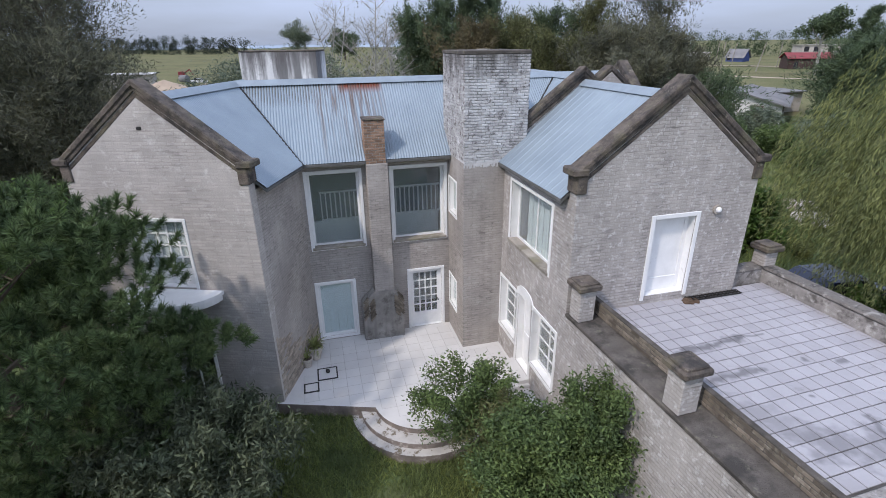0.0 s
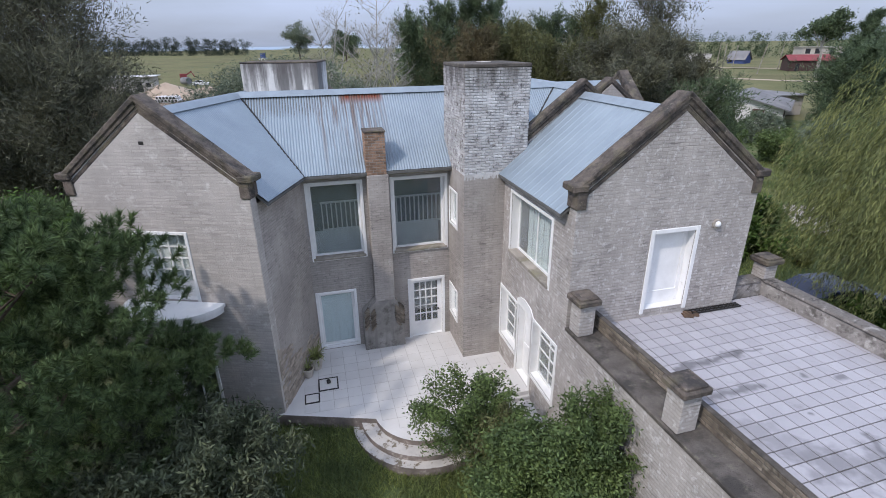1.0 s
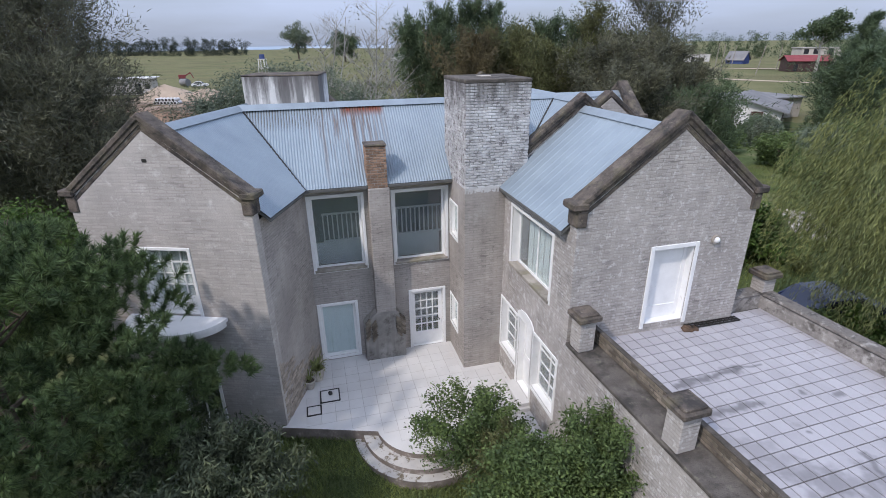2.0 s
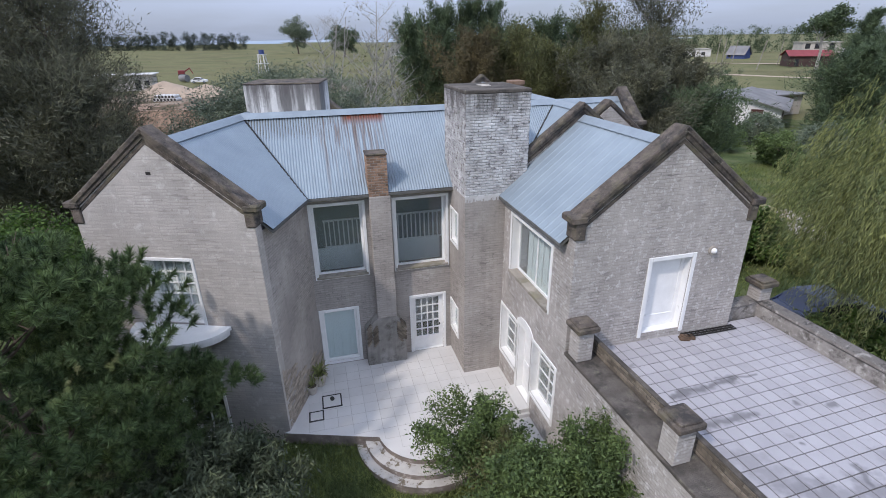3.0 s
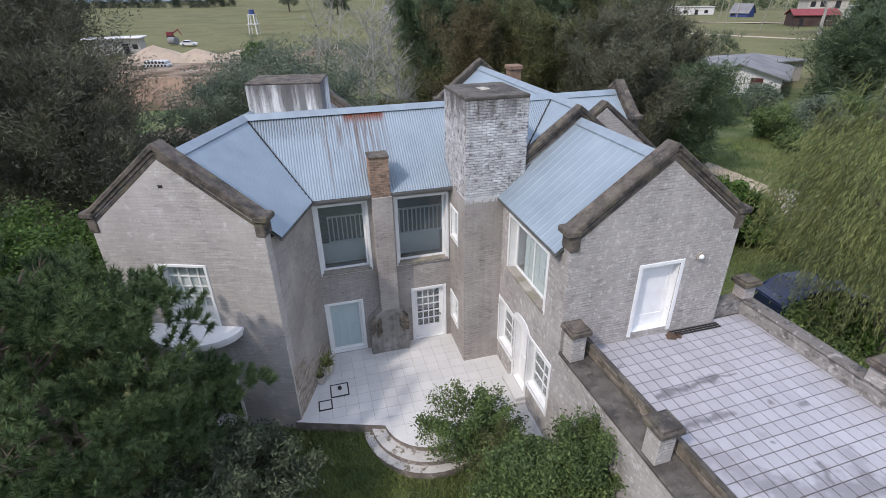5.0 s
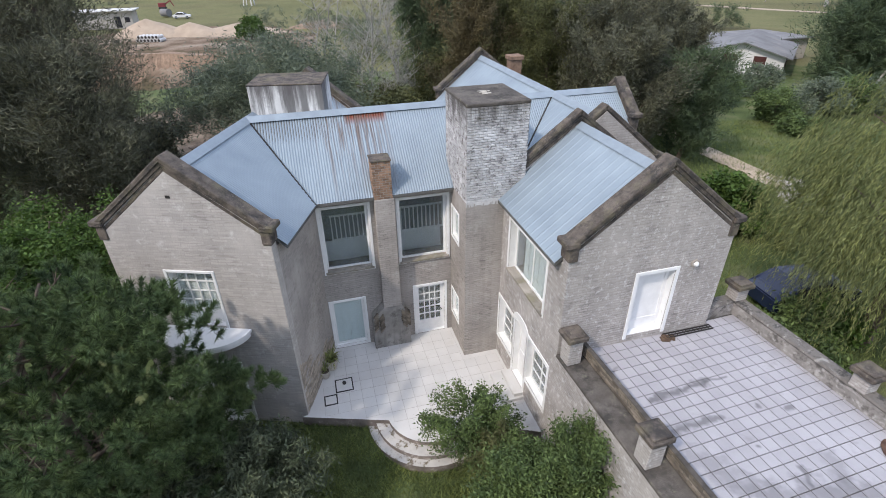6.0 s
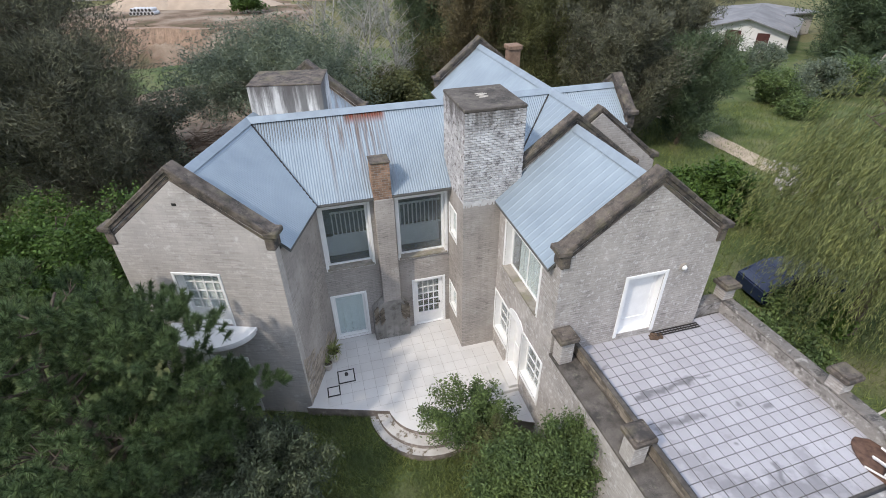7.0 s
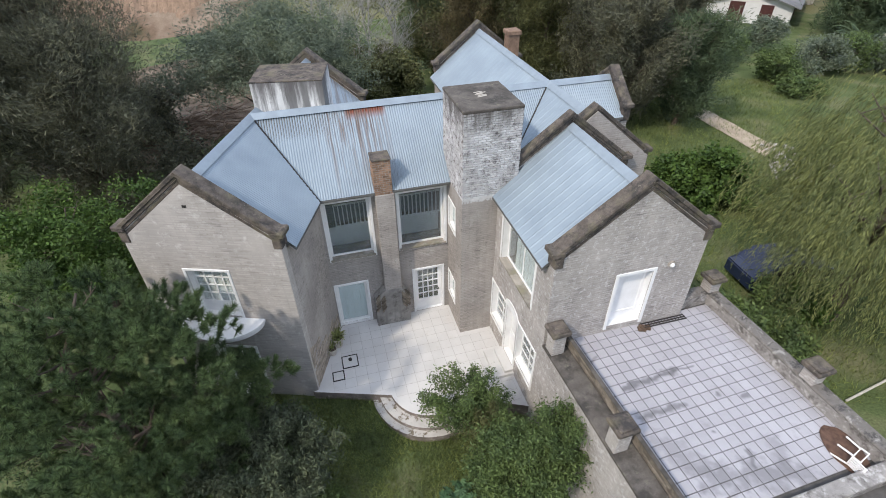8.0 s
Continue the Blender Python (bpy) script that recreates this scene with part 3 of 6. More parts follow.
roof([(3.15, 4.55, RZ), (3.15, 15.6, RZ), (5.6, 15.6, EZ), (5.6, 4.55, EZ)], (3.15, 0, RZ), (3.15, 9, RZ), (1, 0, -K))
roof([(3.15, 7.75, RZ), (5.6, 7.75, RZ), (5.6, 6.4, 6.94), (4.5, 6.4, 6.94)], (0, 7.75, RZ), (9, 7.75, RZ), (0, -1, -K))
roof([(3.15, 7.75, RZ), (5.6, 7.75, RZ), (5.6, 9.1, 6.94), (4.5, 9.1, 6.94)], (0, 7.75, RZ), (9, 7.75, RZ), (0, 1, -K))
roof([(-2.2, 0.3, RZ), (-2.2, 4.4, RZ), (0.27, 2.62, EZ), (0.27, 0.3, EZ)], (-2.2, 0, RZ), (-2.2, 9, RZ), (1, 0, -K), True)
roof([(-2.2, 4.4, RZ), (-2.2, 10.3, RZ), (0.27, 10.3, EZ), (0.27, 6.6, EZ)], (-2.2, 0, RZ), (-2.2, 9, RZ), (1, 0, -K), True)
roof([(-2.2, 0.3, RZ), (-2.2, 10.3, RZ), (-4.7, 10.3, EZ), (-4.7, 0.3, EZ)], (-2.2, 0, RZ), (-2.2, 9, RZ), (-1, 0, -K), True)


def ridge_cap(p0, p1, left=False):
    """A bent sheet over a ridge."""
    bm = B()
    p0, p1 = Vector(p0), Vector(p1)
    d = (p1 - p0).normalized()
    side = d.cross(Vector((0, 0, 1))).normalized()
    prof = [(-0.2, -0.13), (-0.05, -0.005), (0, 0.03), (0.05, -0.005), (0.2, -0.13)]
    rows = [[bm.verts.new(q + side * a + Vector((0, 0, z + 0.015))) for a, z in prof] for q in (p0, p1)]
    for i in range(4):
        bm.faces.new((rows[0][i], rows[0][i + 1], rows[1][i + 1], rows[1][i]))
    hpart("ridge_cap", bm, M_CAP, left=left)


ridge_cap(vt, (3.15, 7.75, RZ))
ridge_cap((3.15, 7.75, RZ), (5.6, 7.75, RZ))
ridge_cap((2.2, 0.3, RZ), (2.2, 4.1, RZ))
ridge_cap((3.15, 4.6, RZ), (3.15, 15.6, RZ))
ridge_cap((-2.2, 0.3, RZ), (-2.2, 4.4, RZ), True)
ridge_cap((-2.2, 4.4, RZ), (-2.2, 10.3, RZ), True)
for p0, p1, lf in ((vt, vl, False), ((3.15, 7.75, RZ), (0.65, 5.25, EZ), False)):
    b = B()
    beam(b, Vector(p0) + Vector((0, 0, 0.03)), Vector(p1) + Vector((0, 0, 0.03)), 0.05, 0.02)
    hpart("valley_gutter", b, M_IRON)

# white gutter boards under the eaves
b = B()
box(b, (-5.6, 5.3, 5.86), (-3.85, 5.42, 5.95), 0.01)
hpart("eaves_board", b, M_CONC)
b = B()
box(b, (-3.21, 5.3, 5.86), (-1.3, 5.42, 5.95), 0.01)
hpart("eaves_board", b, M_CONC)

# ---- tall chimney ----
CU0, CU1, CV0, CV1, CTOP = -1.3, 0.52, 4.0, 6.1, 8.87
b = B()
wall(b, "u", CU0, CU1, -0.4, 6.0, CV0, 0.25)
wall(b, "v", CV0 + 0.25, CV1, -0.4, 6.0, CU0, 0.25, (CW1, CW2))
box(b, (CU1 - 0.25, CV0 + 0.25, -0.4), (CU1, CV1, 6.0))
box(b, (CU0 + 0.25, CV1 - 0.25, -0.4), (CU1 - 0.25, CV1, 6.0))
chimney = hpart("chimney", b, M_PLAIN, label="broad chimney, grey below and flaking white brick above the eaves")
b = B()
box(b, (CU0 + 0.02, CV0 + 0.02, 6.0), (CU1 - 0.02, CV1 - 0.02, CTOP - 0.02))
stack = part("shaft", b, M_WMORTAR, chimney)
b = B()
rnd_c = random.Random(8)
for k in range(46):
    u0 = CU0 + (CU1 - CU0) * k / 46
    box(b, (u0, CV0 - 0.006, 5.86 + 0.1 * rnd_c.random()), (u0 + 0.042, CV0 + 0.02, 6.02))
part("paint_edge", b, M_WMORTAR, chimney, "ragged lower edge of the white paint")
b = B()
box(b, (CU0 - 0.015, CV0 - 0.015, CTOP - 0.1), (CU1 + 0.015, CV1 + 0.015, CTOP), 0.02)
part("cap", b, M_LEDGE, chimney, "dark weathered flat cap")
b = B()
for i in range(5):
    box(b, (-0.16, -0.02, 0), (0.16 - 0.04 * (i % 3), 0.025, 0.02), 0.008, pose(-0.42 + 0.05 * (i % 2), 4.95 + 0.09 * i, CTOP, 0, 0, 14 - 9 * (i % 3)))
part("mortar_lump", b, M_TERRA, chimney)

# slim flue on the main wall
b = B()
box(b, (-3.82, 5.22, -0.05), (-3.2, MV, 5.9), 0.015)
flue = hpart("flue", b, M_PLAIN, label="slim projecting flue with a bare brick top")
b = B()
prism(b, [(-4.24, -0.02), (-2.94, -0.02), (-2.94, 1.4), (-3.2, 1.85), (-3.85, 1.85), (-4.24, 1.45)], "u", 5.2, MV)
base = part("base", b, M_STAIN, flue, "stained and worn fireplace base")
rnd_h = random.Random(4)
for side, x0, x1 in ((-1, -4.22, -3.84), (1, -3.2, -2.96)):
    for k in range(8):
        for q in range(2):
            b = B()
            box(b, (-0.11, -0.05, -0.03), (0.11, 0.05, 0.03), 0.008, pose((x0 + x1) / 2 + (q - 0.5) * (x1 - x0) * 0.5 + 0.02 * rnd_h.uniform(-1, 1), 5.205, 0.98 + 0.085 * k + 0.06 * q * side, 0, side * 48 + rnd_h.uniform(-8, 8), 0))
            part("brick", b, M_MOSSBRICK, base)
b = B()
box(b, (-3.81, 5.24, 5.9), (-3.25, 5.8, 7.1))
fstack = part("shaft", b, M_MORTAR, flue)
b = B()
box(b, (-3.84, 5.2, 7.1), (-3.22, 5.84, 7.15), 0.015)
part("cap", b, M_COPING, flue)

# small chimney on the wing behind
b = B()
box(b, (4.15, 14.2, 6.3), (4.7, 14.75, 8.0), 0.01)
box(b, (4.08, 14.13, 8.0), (4.77, 14.82, 8.2), 0.03)
hpart("small_chimney", b, M_RBRICK)

# concrete water tank on the left wing's roof
tank = thing("water_tank", pose(-6.78, 15.76, 7.0, 0, 0, 7) @ pose(1.2, 0.9, 0), "white concrete roof water tank with dark streaks", "water tank")
b = B()
box(b, (-1.15, -0.9, -0.6), (1.15, 0.9, 1.86), 0.02)
part("tank_body", b, M_TANK, tank)
b = B()
box(b, (-1.16, -0.91, 1.86), (1.16, 0.91, 1.9), 0.01)
part("lid", b, M_COPING, tank)


# ---- windows and doors ----
def win(axis, face, o, name="window", nx=1, nz=1, casing=0.09, depth=0.2, bar=0.06, left=False, panel=0.0, sill=True, pane_mat=None, label="", lining=True):
    """A white-framed opening: casing and lining, sash with glazing bars, panes and a sill, set in from the wall's face."""
    s0, s1, z0, z1 = o

    def bx(bm, a0, a1, w0, w1, q0, q1, bev=0.0):
        lo, hi = ((a0, face + w0, q0), (a1, face + w1, q1)) if axis == "u" else ((face + w0, a0, q0), (face + w1, a1, q1))
        box(bm, lo, hi, bev)

    def fin(bm):
        if left:
            bmesh.ops.transform(bm, matrix=L2H, verts=bm.verts)
        return bm
    bm = B()
    c = casing
    bx(bm, s0 - c, s0, -0.022, 0.02, z0 - c, z1 + c, 0.008)
    bx(bm, s1, s1 + c, -0.022, 0.02, z0 - c, z1 + c, 0.008)
    bx(bm, s0, s1, -0.022, 0.02, z1, z1 + c, 0.008)
    if sill:
        bx(bm, s0, s1, -0.022, 0.02, z0 - c, z0, 0.008)
    if lining:
        bx(bm, s0, s0 + 0.012, 0.02, 0.29, z0, z1)
        bx(bm, s1 - 0.012, s1, 0.02, 0.29, z0, z1)
        bx(bm, s0 + 0.012, s1 - 0.012, 0.02, 0.29, z1 - 0.012, z1)
        bx(bm, s0 + 0.012, s1 - 0.012, 0.02, 0.29, z0, z0 + 0.012)
    w = part(name, fin(bm), M_WHITE, house, label)
    s0, s1, z0, z1 = s0 + 0.014, s1 - 0.014, z0 + 0.014, z1 - 0.014
    bm = B()
    d0, d1 = depth, depth + 0.05
    bx(bm, s0, s0 + bar, d0, d1, z0, z1), bx(bm, s1 - bar, s1, d0, d1, z0, z1)
    bx(bm, s0 + bar, s1 - bar, d0, d1, z1 - bar, z1), bx(bm, s0 + bar, s1 - bar, d0, d1, z0, z0 + bar + panel)
    x0, x1, y0, y1 = s0 + bar, s1 - bar, z0 + bar + panel, z1 - bar
    for i in range(1, nx):
        x = x0 + (x1 - x0) * i / nx
        bx(bm, x - 0.018, x + 0.018, d0 + 0.006, d1 - 0.006, y0, y1)
    for j in range(1, nz):
        y = y0 + (y1 - y0) * j / nz
        bx(bm, x0, x1, d0 + 0.009, d1 - 0.009, y - 0.018, y + 0.018)
    part("frame", fin(bm), M_WHITE, w)
    for i in range(nx):
        for j in range(nz):
            bm = B()
            bx(bm, x0 + (x1 - x0) * i / nx, x0 + (x1 - x0) * (i + 1) / nx, d0 + 0.02, d0 + 0.028, y0 + (y1 - y0) * j / nz, y0 + (y1 - y0) * (j + 1) / nz)
            pn = part("pane", fin(bm), pane_mat or M_GLASS, w)
            pn.visible_shadow = False
    return w


def blind(axis, face, o, w, n=8, depth=0.27, material=None):
    """Vertical blind slats behind a window, under that window."""
    s0, s1, z0, z1 = o
    bm = B()
    for i in range(n):
        a0, a1 = s0 + (s1 - s0) * i / n, s0 + (s1 - s0) * (i + 1) / n
        k = 0.015 * (i % 2)
        lo, hi = ((a0, face + depth + k, z0), (a1 - 0.006, face + depth + 0.01 + k, z1)) if axis == "u" else ((face + depth + k, a0, z0), (face + depth + 0.01 + k, a1 - 0.006, z1))
        box(bm, lo, hi)
    part("blind", bm, material or M_BLIND, w, "pale green vertical blind")


def sill(axis, face, o, w, d=0.2, out=0.06, h=0.1):
    s0, s1, z0, z1 = o
    bm = B()
    lo, hi = ((s0 - 0.05, face - out, z0 - 0.06), (s1 + 0.05, face + d, z0 + 0.02)) if axis == "u" else ((face - out, s0 - 0.05, z0 - 0.06), (face + d, s1 + 0.05, z0 + 0.02))
    box(bm, lo, hi, 0.012)
    part("sill", bm, M_CONC, w, "stained concrete sill")


w = win("u", MV, W1, label="large fixed window in a white frame")
sill("u", MV, W1, w)
w = win("u", MV, W2, label="large fixed window in a white frame")
sill("u", MV, W2, w)
w = win("u", MV, W3, depth=0.1, label="ground-floor window with a pale blind, white frame")
blind("u", MV, W3, w, 4, 0.17)
w = win("u", MV, D1, name="door", nx=4, nz=5, panel=0.36, bar=0.12, sill=False, depth=0.12, label="white glazed door with twenty small panes")
b = B()
rod(b, (-1.68, MV + 0.02, 1.05), (-1.68, MV + 0.12, 1.05), 0.02)
rod(b, (-1.68, MV + 0.03, 1.05), (-1.78, MV + 0.03, 1.05), 0.012)
part("handle", b, M_IRON, w)
for o in (CW1, CW2):
    w = win("v", CU0, o, depth=0.1, casing=0.07, label="narrow white-framed side window")
    blind("v", CU0, o, w, 3, 0.16)
w = win("v", -0.1, W5, nx=2, depth=0.22, label="wide sliding window with pale green blinds in a white frame")
blind("v", -0.1, (1.02, 2.9, 3.93, 5.6), w, 12)
sill("v", -0.1, W5, w, d=0.22)
w = win("v", -0.1, G1, nx=2, nz=4, depth=0.2, label="white small-paned ground-floor window")
w = win("v", -0.1, G2, nx=2, nz=4, depth=0.2, label="white small-paned ground-floor window")
w = win("v", -0.1, GD, name="door", nx=1, nz=1, panel=0.9, depth=0.2, sill=False, casing=0.1, pane_mat=M_WHITE, label="white wooden entrance door under an arched head")
b = B()
prof = [(1.64, 2.7), (2.72, 2.7), (2.66, 2.78), (2.5, 2.88), (2.18, 2.93), (1.86, 2.88), (1.7, 2.78)]
prism(b, prof, "v", -0.125, -0.08)
part("arch", b, M_WHITE, w)
b = B()
rod(b, (0.08, 1.86, 1.25), (0.0, 1.86, 1.25), 0.03)
part("handle", b, M_IRON, w)
w = win("u", 0.0, RD, name="door", depth=0.2, panel=0.25, casing=0.1, sill=False, bar=0.09, pane_mat=M_WHITE, label="white door onto the roof terrace")
w = win("u", 0.0, LD, name="door", nx=4, nz=4, depth=0.2, panel=0.35, bar=0.07, left=True, sill=False, casing=0.08, label="white french doors with small panes")
b = B()
for i in range(6):
    box(b, (-2.98 + 0.2 * i, 0.26 + 0.012 * (i % 2), 3.55), (-2.79 + 0.2 * i, 0.275 + 0.012 * (i % 2), 5.3))
bmesh.ops.transform(b, matrix=L2H, verts=b.verts)
part("curtain", b, M_ROOM, w, "pale curtain behind the panes")
w = win("u", 0.0, LD2, name="door", nx=2, nz=1, depth=0.2, panel=0.2, left=True, sill=False, label="dark glazed door under the balcony")

# rounded balcony slab on the left gable
b = B()
top = []
for i in range(17):
    a = math.pi * i / 16
    top.append((-2.36 + 1.28 * math.cos(a), -0.02 - 0.95 * math.sin(a), 3.47))
slab(b, top, (0, 0, 0.09))
slab(b, [(x * 0.95 - 0.118, y * 0.9, 3.38) for x, y, z in top], (0, 0, 0.16))
hpart("balcony", b, [M_WHITE], left=True, label="rounded white balcony slab without a rail")

# vent hole, wall lamp
b = B()
box(b, (-2.36, -0.012, 7.36), (-2.24, 0.05, 7.44), 0.01)
hpart("vent", b, M_IRON, left=True)
b = B()
bmesh.ops.create_uvsphere(b, u_segments=14, v_segments=8, radius=0.07, matrix=pose(3.45, -0.05, 5.52))
lamp = hpart("wall_lamp", b, M_WHITE, label="round white bulkhead lamp")
b = B()
rod(b, (3.45, 0.0, 5.52), (3.45, -0.05, 5.52), 0.11, 0.11, 16)
part("base", b, M_CONC, lamp)

# inside: floors, back wall, gallery railing
b = B()
box(b, (-5.6, 7.02, 2.95), (-1.3, 7.1, 3.72))
box(b, (-5.6, 7.6, 0.0), (-1.3, 7.7, 2.75))
hpart("inner_wall", b, M_ROOM)
b = B()
box(b, (-5.6, 5.9, 2.75), (-1.3, 9.7, 2.95))
hpart("inner_floor", b, M_FLOOR)
# back wall coloured darker than the room, as shade behind the railing
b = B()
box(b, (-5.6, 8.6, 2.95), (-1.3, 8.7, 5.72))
hpart("inner_wall", b, M_SHADE, label="back wall of the gallery, darkened to stand for the dim room")
# unseen white ceiling, added to bounce light round the gallery
b = B()
box(b, (-5.6, 5.92, 5.72), (-1.32, 8.6, 5.8))
hpart("inner_ceiling", b, M_ROOM)
b = B()
box(b, (0.2, 0.3, 2.75), (4.12, 4.1, 2.95))
box(b, (2.6, 0.3, 2.95), (2.7, 4.1, 6.0))
box(b, (2.6, 0.3, 0.0), (2.7, 4.1, 2.75))
hpart("inner_wall", b, M_ROOM)
b = B()
box(b, (-4.1, 0.3, 2.75), (-0.3, 5.0, 2.95))
box(b, (-4.1, 2.6, 2.95), (-0.3, 2.7, 6.0))
box(b, (-4.1, 2.6, -0.3), (-0.3, 2.7, 2.75))
hpart("inner_wall", b, M_ROOM, left=True)
rail = thing("gallery_railing", HM @ pose(-3.2, 7.06, 3.64), "white wooden gallery railing inside the upper windows", "railing")
b = B()
box(b, (-2.0, -0.03, 1.0), (2.0, 0.03, 1.06), 0.008)
part("handrail", b, M_WHITE, rail)
b = B()
box(b, (-2.0, -0.03, 0.08), (2.0, 0.03, 0.14), 0.008)
part("bottom_rail", b, M_WHITE, rail)
for i in range(27):
    b = B()
    box(b, (-1.98 + i * 0.152, -0.02, 0.14), (-1.94 + i * 0.152, 0.02, 1.0))
    part("baluster", b, M_WHITE, rail)

# ---- garden terrace ----
from mathutils.geometry import tessellate_polygon

def risers(bm):
    """Upright faces take the second material."""
    for f in bm.faces:
        f.normal_update()
        f.material_index = 1 if abs(f.normal.z) < 0.5 else 0


PZ = 0.12                           # level of the terrace
patio = thing("pavement", pose(0, 0, PZ), "white tiled garden terrace with rounded steps", "terrace", kind="structure")
pl = [HM @ Vector(p) for p in ((-0.1, 4.0, 0), (-1.3, 4.0, 0), (-1.3, 5.6, 0), (-5.66, 5.6, 0))]
pl.append(LM @ Vector((0, 0.0, 0)))
pl.append(LM @ Vector((-0.15, -0.1, 0)))
AC, AR = Vector((-1.0, 11.2, 0)), 1.38                     # centre and radius of the rounded steps
arc = [(AC.x + AR * math.cos(radians(a)), AC.y + AR * math.sin(radians(a)), 0) for a in range(207, 334, 6)]
pr = [Vector((0.6, 10.5, 0)), HM @ Vector((-0.1, 0.25, 0))]
b = B()
OUTLINE = [Vector(p) for p in pl] + [Vector(p) for p in arc] + pr
tops = [b.verts.new(p) for p in OUTLINE]
lows = [b.verts.new(p - Vector((0, 0, 0.62))) for p in OUTLINE]
for tri in tessellate_polygon([OUTLINE]):
    b.faces.new([tops[i] for i in tri])
for i in range(len(OUTLINE)):
    j = (i + 1) % len(OUTLINE)
    b.faces.new((tops[i], tops[j], lows[j], lows[i]))
risers(b)
part("slab", b, [M_PATIO, M_RISER], patio)
for k, (r, z) in enumerate(((AR + 0.36, -0.15), (AR + 0.6, -0.3))):
    b = B()
    ring = [(AC.x + r * math.cos(radians(a)), AC.y + r * math.sin(radians(a)), z) for a in range(196, 345, 6)]
    slab(b, ring, (0, 0, 0.5))
    risers(b)
    part("step", b, [M_TREAD, M_RISER], patio)
b = B()
box(b, (-0.78, 1.55, 0.0), (-0.1, 2.8, 0.13), 0.01)
box(b, (-0.42, 1.62, 0.13), (-0.1, 2.72, 0.26), 0.01)
bmesh.ops.transform(b, matrix=HM, verts=b.verts)
part("doorstep", b, M_PATIO, patio)

# ---- flat-roofed annex with a tiled roof terrace ----
AM = HM @ pose(-0.1, 0, 0) @ pose(0, 0, 0, 0, 0, 2.0) @ pose(0.1, 0, 0)
annex = thing("annex", AM, "flat-roofed grey annex with a tiled roof terrace and low parapets", "annex")
AV = -7.2
for lo, hi, mm in (((-0.1, AV, -0.4), (0.2, 0.0, 3.32), M_WALL), ((5.5, AV, -0.4), (5.8, 0.35, 3.66), M_PEEL),
                   ((0.2, AV, -0.4), (5.5, AV + 0.3, 3.2), M_WALL), ((4.45, 0.03, -0.4), (5.5, 0.35, 3.66), M_PEEL)):
    b = B()
    box(b, lo, hi)
    part("wall", b, mm, annex)
b = B()
box(b, (0.2, AV + 0.3, 3.0), (5.5, 0.02, 3.3))
roof_floor = part("roof_floor", b, M_JOINT, annex)
b = B()
box(b, (-0.14, AV, 3.32), (0.5, -0.02, 3.42), 0.02)
part("ledge", b, M_LEDGE, annex, "dark weathered ledge")
b = B()
box(b, (0.5, AV, 3.2), (0.6, -0.02, 3.72), 0.02)
part("parapet", b, M_LEDGE, annex)
b = B()
box(b, (0.49, AV, 3.72), (0.61, -0.02, 3.75), 0.01)
part("parapet_cap", b, M_LEDGE, annex)
b = B()
box(b, (5.46, AV, 3.66), (5.85, 0.4, 3.75), 0.035)
box(b, (4.44, 0.0, 3.66), (5.45, 0.4, 3.74), 0.03)
part("parapet_cap", b, M_PTOP, annex, "rounded grey parapet top with peeling paint")
b = B()
box(b, (0.62, -5.95, 3.3), (5.5, -5.6, 3.6), 0.02)
part("parapet", b, M_PEEL, annex)
for u, v, z0, zt in ((0.09, -0.32, 3.42, 4.35), (0.09, -3.36, 3.42, 4.35), (0.09, -6.4, 3.42, 4.35), (5.67, 0.2, 3.6, 4.3), (5.67, -3.43, 3.6, 4.3), (5.67, -6.6, 3.6, 4.3)):
    b = B()
    box(b, (u - 0.19, v - 0.19, z0), (u + 0.19, v + 0.19, zt - 0.18), 0.015)
    p = part("pillar", b, M_WALL, annex)
    b = B()
    box(b, (u - 0.28, v - 0.28, zt - 0.18), (u + 0.28, v + 0.28, zt - 0.04), 0.03)
    box(b, (u - 0.23, v - 0.23, zt - 0.04), (u + 0.23, v + 0.23, zt), 0.03)
    part("cap", b, M_COPING, p)


